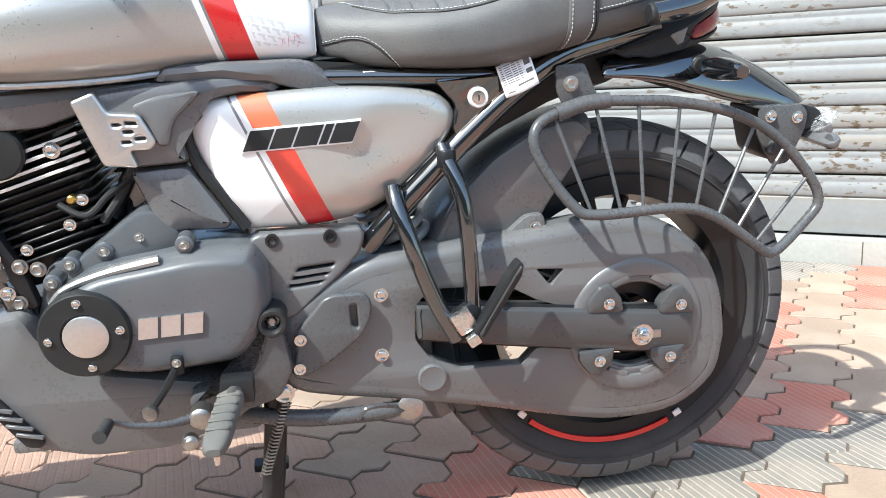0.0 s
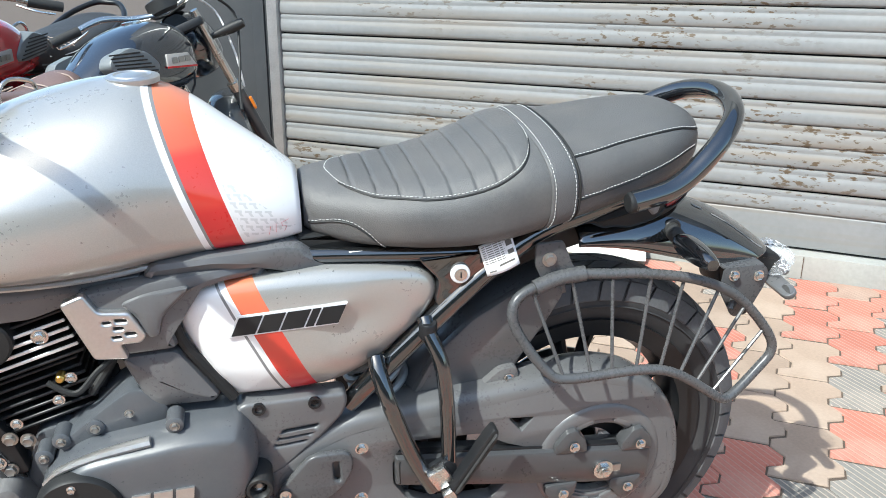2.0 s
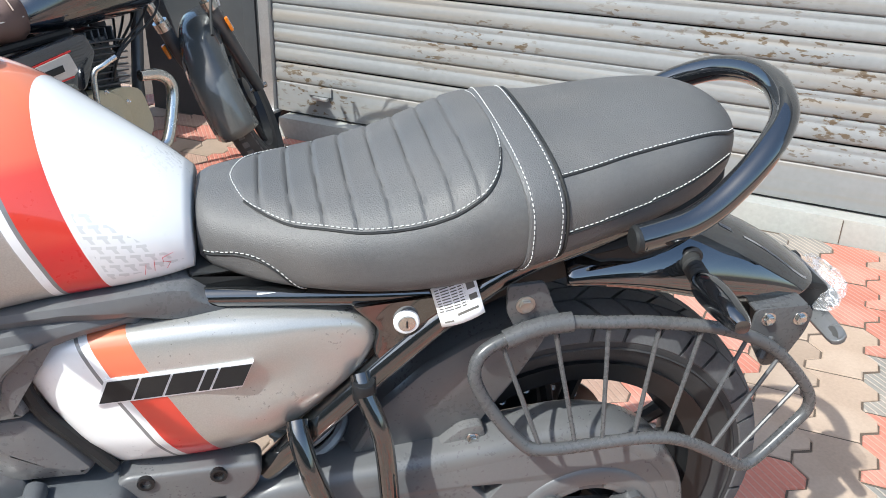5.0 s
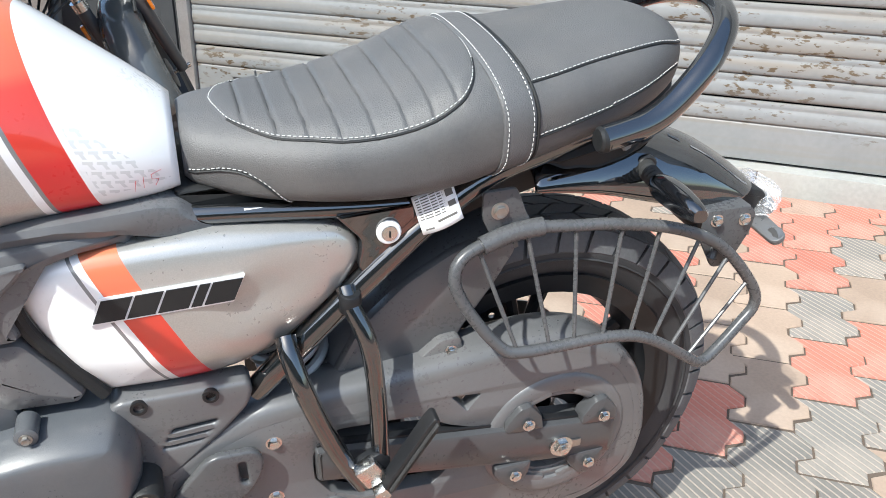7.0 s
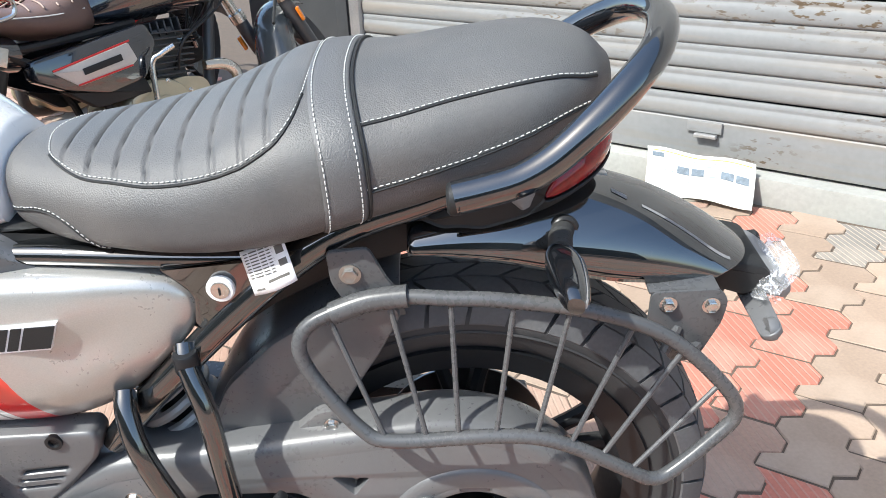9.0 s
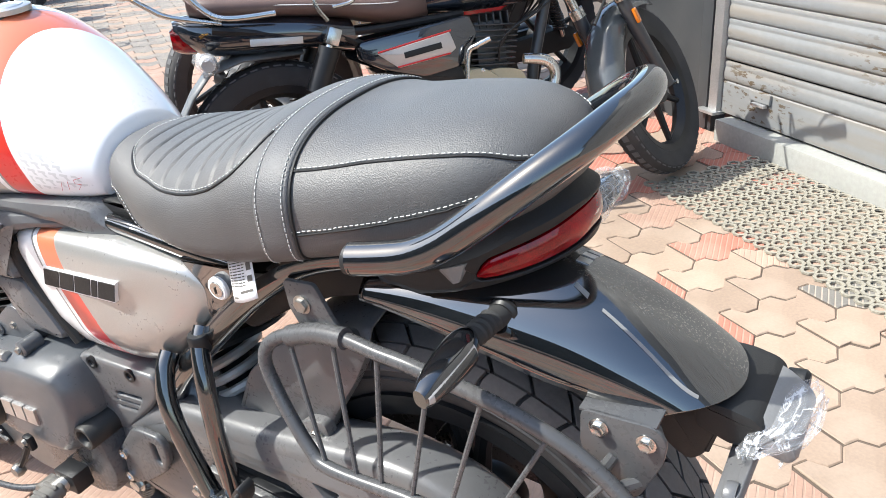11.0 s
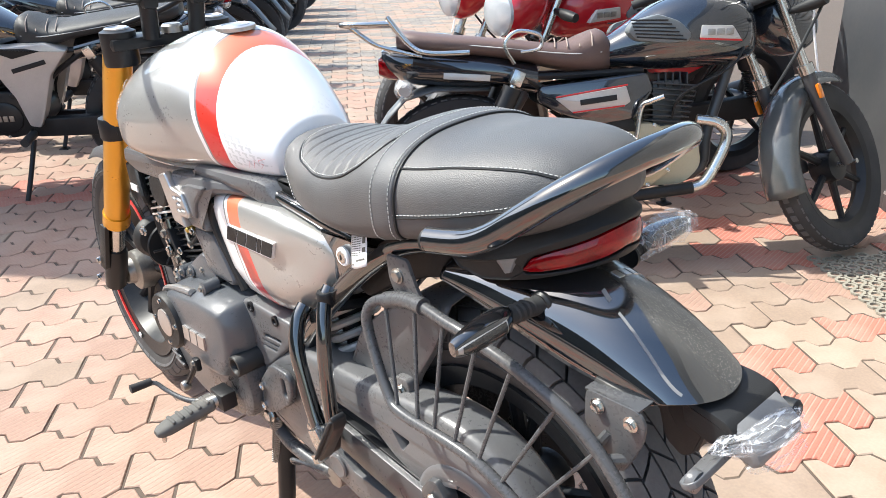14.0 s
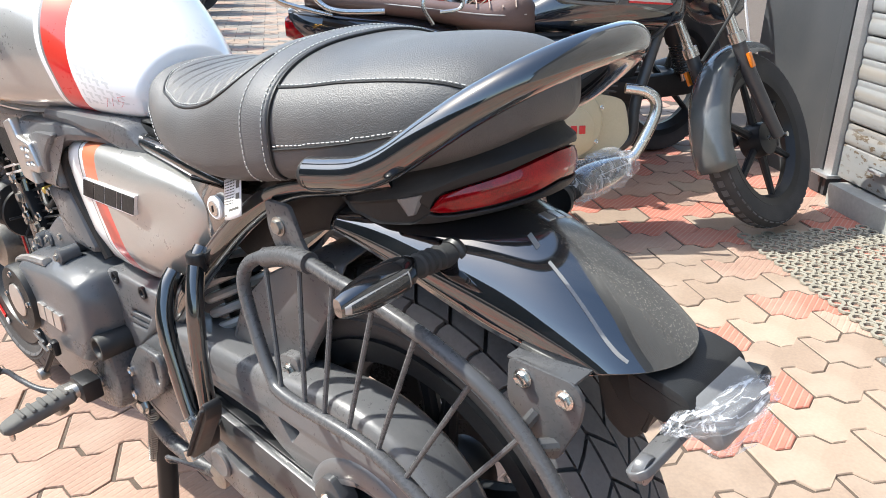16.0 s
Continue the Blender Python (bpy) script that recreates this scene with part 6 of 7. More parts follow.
part("pin_knob", lathe([(0.008, -0.2), (0.011, -0.206), (0.011, -0.216), (0.006, -0.221)], (-0.655, 0, 0.245), 16), STEEL, lever)
stand = part("side_stand", tube([(-0.60, -0.10, 0.222), (-0.52, -0.115, 0.214), (-0.47, -0.12, 0.212), (-0.40, -0.118, 0.21), (-0.358, -0.112, 0.212)], 0.0125, 12), GREY_METAL, bike, "folded grey steel side stand")
part("stand_foot", lathe([(0.016, -0.125), (0.02, -0.122), (0.02, -0.103), (0.013, -0.1)], (-0.352, 0, 0.213), 20), STEEL, stand)
part("stand_hook", tube([(-0.425, -0.13, 0.21), (-0.43, -0.15, 0.218), (-0.42, -0.16, 0.238), (-0.395, -0.15, 0.236), (-0.372, -0.13, 0.222)], 0.0035, 8), GREY_METAL, stand)
cs = part("centre_stand", tube([(-0.545, -0.09, 0.255), (-0.555, -0.10, 0.15), (-0.572, -0.11, 0.02)], 0.017, 12), BLACK_METAL, bike, "black tubular centre stand")
part("stand_leg", tube([(-0.545, 0.09, 0.255), (-0.555, 0.10, 0.15), (-0.572, 0.11, 0.02)], 0.017, 12), BLACK_METAL, cs)
part("stand_bar", tube([(-0.555, -0.10, 0.13), (-0.555, 0.10, 0.13)], 0.011, 10, 1), BLACK_METAL, cs)
for s in (-1, 1):
    part("stand_shoe", rbox((0.06, 0.03, 0.014), (-0.575, s * 0.112, 0.011 + 0.004 * s), 0.004), BLACK_METAL, cs)
helix = [(-0.531 - 0.0003 * i + 0.008 * math.cos(i * 1.05), -0.118 + 0.008 * math.sin(i * 1.05), 0.245 - 0.0009 * i) for i in range(130)]
part("spring", tube(helix, 0.0016, 6, 1), STEEL, cs)
part("pivot_bolt", bolt((-0.532, -0.128, 0.262), 0.011, 0.01), CHROME, cs)

# -- front end, turned a little to the right --
STEER = Matrix.Translation((-0.92, 0, 0.93)) @ Matrix.Rotation(radians(-4), 4, Vector((0.508, 0, 0.861))) @ Matrix.Translation((0.92, 0, -0.93))


def steered(ob):
    for q in (ob, *ob.children_recursive):
        q.data.transform(STEER)


steered(front_wheel)
fork = part("front_fork", tube([(-0.925, 0, 0.9), (-0.895, 0, 0.87)], 0.02, 10, 1), BLACK_METAL, bike, "gold upside-down front fork")


def on_leg(s, z):
    return (-0.916 - 0.59 * (0.917 - z), s * 0.095, z)


for s in (-1, 1):
    part("fork_tube", tube([on_leg(s, 0.9), on_leg(s, 0.48)], 0.0275, 24, 1), GOLD, fork, "gold anodised fork tube")
    part("fork_collar", tube([on_leg(s, 0.49), on_leg(s, 0.462)], 0.0305, 24, 1), GOLD, fork)
    part("stanchion", tube([on_leg(s, 0.48), on_leg(s, 0.36)], 0.0195, 20, 1), CHROME, fork, "chromed stanchion")
    part("axle_clamp", tube([on_leg(s, 0.385), on_leg(s, 0.35), on_leg(s, 0.27)], [0.023, 0.027, 0.025], 18, 3), BLACK_METAL, fork)
    part("leg_guard", plate([(-1.21, 0.46), (-1.17, 0.46), (-1.24, 0.33), (-1.28, 0.33)], s * 0.128, s * 0.118, 0.01, 0.003), BLACK_PLASTIC, fork)
    for z in (0.355, 0.30):
        part("bolt", bolt((on_leg(s, z)[0] - 0.01, s * 0.131, z), 0.007, 0.007, sign=s), CHROME, fork)
    x, y, z = on_leg(s, 0.907)
    part("top_cap", lathe([(0.031, -0.055), (0.033, -0.05), (0.033, 0.008), (0.024, 0.012)], (x, y, z), 24, "z"), BLACK_METAL, fork)
    part("cap_nut", lathe([(0.023, 0.009), (0.023, 0.014), (0.019, 0.016), (0.016, 0.013), (0.008, 0.014)], (x, y, z), 24, "z"), ALU, fork)
    part("lower_clamp", lathe([(0.034, -0.022), (0.036, -0.018), (0.036, 0.018), (0.034, 0.022)], on_leg(s, 0.712), 24, "z"), BLACK_METAL, fork)
    part("riser", tube([(-0.885, s * 0.045, 0.9), (-0.872, s * 0.047, 0.965)], 0.016, 14, 1), BLACK_METAL, fork)
    part("bar_clamp", rbox((0.04, 0.03, 0.036), (-0.87, s * 0.047, 0.972), 0.008), BLACK_METAL, fork)
    part("bolt", lathe([(0.005, 0.0), (0.005, 0.006)], (-0.876, s * 0.047, 0.99), 10, "z"), CHROME, fork)
part("top_yoke", rbox((0.07, 0.24, 0.024), (-0.92, 0, 0.893), 0.01), BLACK_METAL, fork)
part("lower_yoke", rbox((0.06, 0.22, 0.03), (-1.03, 0, 0.712), 0.01), BLACK_METAL, fork)
part("handlebar", tube([(-0.812, -0.36, 1.098), (-0.852, -0.25, 1.078), (-0.872, -0.14, 0.998), (-0.87, -0.05, 0.974), (-0.87, 0.05, 0.974), (-0.872, 0.14, 0.998), (-0.852, 0.25, 1.078), (-0.812, 0.36, 1.098)], 0.0105, 12), BLACK_METAL, fork)
part("key_barrel", lathe([(0.02, 0.0), (0.02, 0.012), (0.016, 0.016), (0.008, 0.014)], (-0.895, 0, 0.904), 20, "z"), STEEL, fork)
fm = loft([[(-1.29 + (0.312 + 0.004 * (1 - (k / 4) ** 2)) * math.cos(radians(a)), 0.066 * k / 4, 0.292 + (0.312 + 0.006 * (1 - (k / 4) ** 2) - 0.02 * (abs(k) == 4)) * math.sin(radians(a))) for k in range(-4, 5)] for a in range(48, 118, 6)], cap=False, closed=False)
fmo = part("front_mudguard", fm, GREY_PLASTIC, fork, "short grey front mudguard")
fmo.modifiers.new("thick", "SOLIDIFY").thickness = 0.003
part("mudguard_stay", tube([(-1.14, -0.07, 0.55), (-1.19, -0.10, 0.50), (-1.22, -0.11, 0.44)], 0.008, 8), BLACK_METAL, fork)
part("front_axle_hub", lathe([(0.018, -0.075), (0.03, -0.07), (0.034, -0.05), (0.036, -0.03)], (-1.29, 0, 0.292), 26), STEEL, fork)
steered(fork)
horn = part("horn", lathe([(0.02, -0.02), (0.04, -0.025), (0.046, -0.035), (0.046, -0.048), (0.04, -0.05), (0.03, -0.045), (0.01, -0.048)], (-1.0, -0.072, 0.463), 26, "x"), BLACK_PLASTIC, bike, "round black horn")
part("horn_rim", lathe([(0.047, -0.002), (0.049, 0.0), (0.047, 0.004)], (-0.97, -0.072, 0.463), 26, "x"), BLACK_METAL, horn)
for i in range(6):
    part("cable", tube([(-1.0, -0.03 - 0.012 * i, 0.70), (-0.97 + 0.01 * i, -0.08 - 0.008 * i, 0.60), (-0.96, -0.09, 0.50 + 0.01 * i), (-0.92, -0.08, 0.42)], 0.0035 + 0.0006 * i, 8), BLACK_PLASTIC, bike)
for k in range(6):
    a = 2 * math.pi * k / 6
    part("horn_spoke", tube([(-0.951, -0.072 + 0.012 * math.cos(a), 0.463 + 0.012 * math.sin(a)), (-0.955, -0.072 + 0.042 * math.cos(a), 0.463 + 0.042 * math.sin(a))], 0.0028, 6, 1), BLACK_METAL, horn)
part("horn_centre", lathe([(0.004, -0.052), (0.012, -0.05), (0.014, -0.046)], (-0.9, -0.072, 0.463), 16, "x"), BLACK_METAL, horn)
part("horn_bolt", bolt((-0.968, -0.118, 0.51), 0.008, 0.008), CHROME, horn)
part("down_tube", tube([(-0.93, -0.075, 0.68), (-0.915, -0.085, 0.58), (-0.89, -0.09, 0.47), (-0.875, -0.09, 0.40)], 0.014, 14), BLACK_TUBE, frame_part)
for bx, bz in ((-0.905, 0.55), (-0.89, 0.485), (-0.88, 0.435)):
    part("bolt", bolt((bx, -0.104, bz), 0.0075, 0.007), CHROME, frame_part)
part("wiring_block", rbox((0.05, 0.03, 0.05), (-0.985, -0.095, 0.625), 0.006), BLACK_PLASTIC, bike)
part("connector_label", rbox((0.03, 0.002, 0.015), (-0.985, -0.111, 0.60), 0.0005), WHITE_PAINT, bike)


# ---- the other motorcycles ----
BROWN_SEAT = material("brown_seat_vinyl", (0.13, 0.085, 0.075), 0.5, bump=0.5, bump_scale=400, vary=0.12)
FOLD_TAN = material("tan_seat_seam", (0.32, 0.25, 0.21), 0.6)
PAD_GREY = material("grey_knee_pad", (0.16, 0.175, 0.18), 0.4, bump=0.2)
BLACK_SEAT = material("black_seat_vinyl", (0.03, 0.03, 0.03), 0.55, bump=0.5, bump_scale=400)
NAVY = material("dark_metallic_blue_paint", (0.012, 0.016, 0.024), 0.18, 0.2, coat=1.0)
NAVY.node_tree.nodes["Principled BSDF"].inputs["Coat IOR"].default_value = 1.9
FENDER_GREY = material("dusty_dark_grey_paint", (0.07, 0.078, 0.08), 0.22, coat=0.8, dirt=0.12)
SILVER = material("silver_paint", (0.55, 0.52, 0.49), 0.32, 0.3, coat=0.7, dirt=0.1)
BRIGHT_RED = material("bright_red_paint", (0.48, 0.012, 0.02), 0.2, coat=1.0)
GOLD_CASE = material("champagne_engine_paint", (0.5, 0.44, 0.3), 0.38, 0.2, dirt=0.2)
PLATE_GREY = material("grey_mudflap_plastic", (0.12, 0.13, 0.14), 0.45, dirt=0.15)
HEADLAMP = material("wrapped_headlamp_glass", (0.6, 0.62, 0.64), 0.08, 0.3, coat=1.0, bump=1.0, bump_scale=70)
ORANGE = material("amber_reflector", (0.75, 0.2, 0.01), 0.15, coat=1.0)


def small_wheel(cx, cz, R, half, parent, steer=None):
    rim_r = R - 0.078
    w = part("wheel", lathe([(rim_r - 0.02, -half * 0.7), (rim_r + 0.004, -half * 0.85), (rim_r + 0.004, half * 0.85), (rim_r - 0.02, half * 0.7), (rim_r - 0.035, 0)], (cx, 0, cz), 44, closed=True), BLACK_METAL, parent)
    prof = [(rim_r, -half * 0.8), (rim_r + 0.03, -half), (R - 0.02, -half), (R - 0.008, -half * 0.72), (R - 0.003, -half * 0.3), (R - 0.003, half * 0.3), (R - 0.008, half * 0.72), (R - 0.02, half), (rim_r + 0.03, half), (rim_r, half * 0.8)]
    part("tyre", lathe(prof, (cx, 0, cz), 56, closed=True), TYRE_RUBBER, w)
    bm = bmesh.new()
    n = 52
    for i in range(n):
        for row in (-1, 0, 1):
            a = 2 * math.pi * (i + 0.5 * (row % 2)) / n
            rr = R - 0.001 - 0.012 * abs(row)
            vs = []
            for sa, sy in ((-1, -1), (1, -1), (1, 1), (-1, 1)):
                aa = a + sa * math.pi / n * 0.62
                vs.append(((cx + rr * math.cos(aa), row * half * 0.66 + sy * half * 0.27, cz + rr * math.sin(aa)), (cx + (rr - 0.008) * math.cos(aa), row * half * 0.66 + sy * half * 0.27, cz + (rr - 0.008) * math.sin(aa))))
            hi, lo = [bm.verts.new(p) for p, q in vs], [bm.verts.new(q) for p, q in vs]
            bm.faces.new(hi)
            ring_faces(bm, lo, hi)
    bmesh.ops.recalc_face_normals(bm, faces=bm.faces)
    tagged(part("tread", bm, TREAD_RUBBER, w, smooth=0), kind="stuff")
    part("hub", lathe([(0.03, -half * 1.1), (0.055, -half), (0.06, 0), (0.055, half), (0.03, half * 1.1)], (cx, 0, cz), 24), BLACK_METAL, w)
    for i in range(6):
        a = 2 * math.pi * i / 6 + 0.3
        part("spoke", tube([(cx + 0.05 * math.cos(a), 0, cz + 0.05 * math.sin(a)), (cx + (rim_r - 0.015) * math.cos(a), 0, cz + (rim_r - 0.015) * math.sin(a))], [0.015, 0.011], 8, 1), BLACK_METAL, w)
    part("axle", tube([(cx, -half - 0.06, cz), (cx, half + 0.07, cz)], 0.009, 10, 1), CHROME, w)
    return w


def arc_fender(cx, cz, r, half, a0, a1, mat, parent, name, drop=0.03):
    rings = []
    n = 22
    for i in range(n + 1):
        a = radians(a0 + (a1 - a0) * i / n)
        ring = []
        for k in range(-5, 6):
            u = k / 5
            rr = r - drop * abs(u) ** 3
            ring.append((cx + rr * math.cos(a), half * u, cz + rr * math.sin(a)))
        rings.append(ring)
    ob = part(name, loft(rings, cap=False, closed=False), mat, parent, smooth=60)
    ob.modifiers.new("thick", "SOLIDIFY").thickness = 0.004
    return ob


def body_rings(secs, n=28, e=2.4):
    """Rings of rounded sections (x, half width, z low, z high)."""
    out = []
    for x, w, z0, z1 in secs:
        ring = []
        for i in range(n):
            a = 2 * math.pi * i / n
            c, s = math.cos(a), math.sin(a)
            ring.append((x, w * math.copysign(abs(c) ** (2 / e), c), (z0 + z1) / 2 + (z1 - z0) / 2 * math.copysign(abs(s) ** (2 / e), s)))
        out.append(ring)
    return out


def smooth_body(secs, step=0.02, n=32, e=2.5):
    x, out = secs[0][0], []
    while x < secs[-1][0]:
        out.append((x, *lerp_rows(secs, x)))
        x += step
    out.append(secs[-1])
    return loft(body_rings(out, n, e))


def commuter(name, label, m, body, seat_mat, sport=False, steer=22, crate=True):
    """A small upright motorcycle: x to the rear, y to its right, the rear axle over the origin."""
    b = thing(name, label, "motorcycle", m, group="parked motorcycles")
    small_wheel(0, 0.305, 0.305, 0.05, b)
    fw = small_wheel(-1.28, 0.30, 0.30, 0.038, b)
    fr = part("frame", tube([(-0.98, 0, 0.86), (-0.93, 0, 0.70), (-0.85, 0, 0.45), (-0.80, 0, 0.30), (-0.45, 0, 0.28)], 0.019, 10), SATIN_DARK, b)
    for s in (-1, 1):
        part("seat_rail", tube([(-0.60, s * 0.08, 0.66), (-0.2, s * 0.11, 0.66), (0.15, s * 0.11, 0.72)], 0.012, 8), BLACK_METAL, fr)
        part("rear_tube", tube([(-0.45, s * 0.10, 0.32), (-0.42, s * 0.10, 0.50), (-0.2, s * 0.11, 0.66)], 0.012, 8), BLACK_METAL, fr)
        part("swingarm", rbox((0.5, 0.025, 0.035), (-0.22, s * 0.10, 0.31), 0.006), BLACK_METAL, b)
        sh = part("shock_absorber", tube([(-0.02, s * 0.13, 0.34), (-0.17, s * 0.135, 0.64)], 0.011, 10, 1), CHROME, b, "chromed rear shock absorber with a black spring")
        part("shock_body", tube([(-0.105, s * 0.133, 0.505), (-0.165, s * 0.135, 0.625)], 0.032, 16, 1), BLACK_METAL, sh)
        part("shock_top", rbox((0.04, 0.05, 0.05), (-0.178, s * 0.14, 0.655), 0.006, m=pose(0, 0, 0, 0, -25, 0)), CHROME, sh)
        hel = [(-0.035 - 0.0028 * i / 4 + 0.026 * math.cos(i * 0.8), s * 0.132 + 0.026 * math.sin(i * 0.8), 0.37 + 0.0056 * i / 4) for i in range(100)]
        part("spring", tube(hel, 0.0045, 6, 1), BLACK_METAL, sh)
    # fork group, built straight, then turned
    grp = [fw]
    fk = part("front_fork", rbox((0.05, 0.2, 0.03), (-1.0, 0, 0.86), 0.008), BLACK_METAL, b, "chromed telescopic front fork")
    for s in (-1, 1):
        part("fork_tube", tube([(-0.985, s * 0.085, 0.90), (-1.10, s * 0.085, 0.60)], 0.0155, 14, 1), CHROME, fk)
        part("fork_slider", tube([(-1.095, s * 0.085, 0.615), (-1.14, s * 0.085, 0.50), (-1.27, s * 0.08, 0.30)], [0.022, 0.024, 0.02], 14, 2), SATIN_DARK, fk)
        part("fork_collar", tube([(-1.088, s * 0.085, 0.63), (-1.10, s * 0.085, 0.60)], 0.026, 14, 1), CHROME, fk)
        part("reflector", rbox((0.02, 0.012, 0.05), (-1.105, s * 0.115, 0.535), 0.005, m=pose(0, 0, 0, 0, 20, 0)), ORANGE, fk, "amber side reflector")
        part("front_indicator", tube([(-1.03, s * 0.1, 0.80), (-1.04, s * 0.17, 0.80), (-1.04, s * 0.22, 0.80)], [0.01, 0.02, 0.016], 12, 3), BLACK_PLASTIC, fk)
        part("grip", tube([(-0.87, s * 0.27, 0.975), (-0.82, s * 0.36, 0.965)], 0.016, 12, 1), RUBBER, fk)
        part("lever", tube([(-0.90, s * 0.25, 0.965), (-0.91, s * 0.31, 0.955), (-0.885, s * 0.36, 0.95)], 0.004, 8), CHROME, fk)
        part("clip_bar", tube([(-1.0, s * 0.0, 0.93), (-0.98, s * 0.1, 0.95), (-0.92, s * 0.2, 0.985), (-0.86, s * 0.29, 0.973)], 0.011, 10), CHROME, fk)
    part("speedometer", lathe([(0.06, -0.03), (0.068, -0.02), (0.068, 0.02), (0.06, 0.025), (0.03, 0.022)], (-1.03, 0.0, 0.96), 26, "z"), BLACK_PLASTIC, fk)
    part("dial", lathe([(0.055, 0.0), (0.05, 0.003)], (-1.03, 0, 0.985), 24, "z"), SILVER, fk)
    lampb = part("headlamp_cowl", smooth_body([(-1.22, 0.07, 0.74, 0.84), (-1.19, 0.095, 0.70, 0.88), (-1.12, 0.10, 0.70, 0.92), (-1.05, 0.08, 0.74, 0.93), (-1.02, 0.05, 0.78, 0.92)], 0.015), body, fk, "headlamp cowl in body colour")
    part("headlamp", lathe([(0.085, 0.0), (0.082, -0.018), (0.06, -0.032), (0.02, -0.038)], (-1.2, 0, 0.79), 26, "x"), HEADLAMP, fk, "headlamp glass under clear film")
    arc_fender(-1.28, 0.30, 0.335, 0.075, 100, -18, FENDER_GREY if not sport else body, fk, "front_mudguard", 0.05)
    part("brake_hose", tube([(-0.97, 0.14, 0.95), (-1.08, 0.2, 0.85), (-1.0, 0.16, 0.7), (-0.93, 0.12, 0.60), (-0.85, 0.1, 0.52)], 0.005, 8), BLACK_PLASTIC, fk)
    part("cable", tube([(-0.97, 0.1, 0.95), (-1.1, 0.14, 0.88), (-1.08, 0.14, 0.72), (-1.12, 0.11, 0.6)], 0.004, 8), WHITE_PAINT if not sport else BLACK_PLASTIC, fk)
    T = Matrix.Translation((-1.0, 0, 0.86)) @ Matrix.Rotation(radians(steer), 4, Vector((0.45, 0, 0.893))) @ Matrix.Translation((1.0, 0, -0.86))
    for o in (fw, fk):
        for q in (o, *o.children_recursive):
            q.data.transform(T)
    # tank, seat, panels
    tk = part("fuel_tank", smooth_body([(-0.99, 0.05, 0.70, 0.80), (-0.96, 0.10, 0.68, 0.86), (-0.88, 0.135, 0.665, 0.90), (-0.78, 0.145, 0.66, 0.905), (-0.66, 0.135, 0.66, 0.875), (-0.55, 0.105, 0.665, 0.81), (-0.48, 0.075, 0.67, 0.765)]), body, b)
    part("filler_cap", lathe([(0.035, 0), (0.035, 0.006), (0.02, 0.01)], (-0.80, 0, 0.903), 22, "z"), CHROME, tk)
    for s in (-1, 1):
        if not sport:
            kp = part("knee_pad", plate([(-0.74, 0.77), (-0.70, 0.81), (-0.63, 0.835), (-0.55, 0.815), (-0.53, 0.785), (-0.56, 0.755), (-0.66, 0.742), (-0.73, 0.745)], s * 0.15, s * 0.10, 0.014, 0.008), PAD_GREY, tk, "ribbed grey knee pad with a pale rim")
            for i in range(6):
                part("pad_rib", tube([(-0.72 + 0.012 * i, s * 0.151, 0.752 + 0.0125 * i), (-0.56 + 0.004 * i, s * 0.149, 0.766 + 0.0105 * i)], 0.0026, 6, 1), BLACK_PLASTIC, kp)
            bd = part("tank_band", plate([(-0.90, 0.745), (-0.765, 0.755), (-0.77, 0.795), (-0.87, 0.79)], s * 0.150, s * 0.12, 0.004, 0.002), SILVER, tk, "silver tank band with a red edge")
            part("red_edge", rbox((0.135, 0.004, 0.006), (-0.833, s * 0.149, 0.748), 0.001, m=pose(0, 0, 0, 0, -4, 0)), RED_PAINT, bd)
            for i in range(3):
                part("maker_badge", rbox((0.024, 0.004, 0.02), (-0.86 + 0.03 * i, s * 0.152, 0.772), 0.002), STEEL, bd)
            sp = part("side_cover", plate([(-0.25, 0.625), (-0.60, 0.655), (-0.62, 0.60), (-0.56, 0.51), (-0.44, 0.495), (-0.33, 0.53), (-0.25, 0.575)], s * 0.14, s * 0.09, 0.014, 0.008), body, b, "gloss side cover in body colour")
            bn = part("side_band", plate([(-0.30, 0.585), (-0.53, 0.615), (-0.545, 0.565), (-0.52, 0.55), (-0.36, 0.535)], s * 0.145, s * 0.13, 0.005, 0.002), SILVER, sp, "silver band with red lines")
            part("red_line", rbox((0.235, 0.003, 0.005), (-0.418, s * 0.146, 0.604), 0.001, m=pose(0, 0, 0, 0, 7.5, 0)), RED_PAINT, bn)
            part("red_line", rbox((0.17, 0.003, 0.005), (-0.44, s * 0.146, 0.546), 0.001, m=pose(0, 0, 0, 0, 5, 0)), RED_PAINT, bn)
            part("name_bar", rbox((0.12, 0.003, 0.018), (-0.44, s * 0.1465, 0.575), 0.002, m=pose(0, 0, 0, 0, 6, 0)), BLACK_PLASTIC, bn, "dark lettering shown as a plain bar")
            part("cover_lower", plate([(-0.32, 0.53), (-0.56, 0.51), (-0.57, 0.465), (-0.40, 0.465)], s * 0.13, s * 0.10, 0.01, 0.005), BLACK_PLASTIC, b)
        else:
            sp = part("side_cover", plate([(-0.84, 0.685), (-0.80, 0.70), (-0.52, 0.69), (-0.36, 0.70), (-0.27, 0.665), (-0.36, 0.56), (-0.42, 0.40), (-0.455, 0.33), (-0.50, 0.34), (-0.53, 0.47), (-0.58, 0.565)], s * 0.15, s * 0.09, 0.012, 0.008), SILVER, b, "angular silver side cover")
            part("cover_recess", plate([(-0.60, 0.685), (-0.44, 0.682), (-0.38, 0.668), (-0.50, 0.64)], s * 0.153, s * 0.14, 0.006, 0.002), BLACK_PLASTIC, sp)
            part("name_bar", rbox((0.15, 0.003, 0.02), (-0.44, s * 0.152, 0.605), 0.002, m=pose(0, 0, 0, 0, -14, 0)), BLACK_PLASTIC, sp, "dark lettering shown as a plain bar")
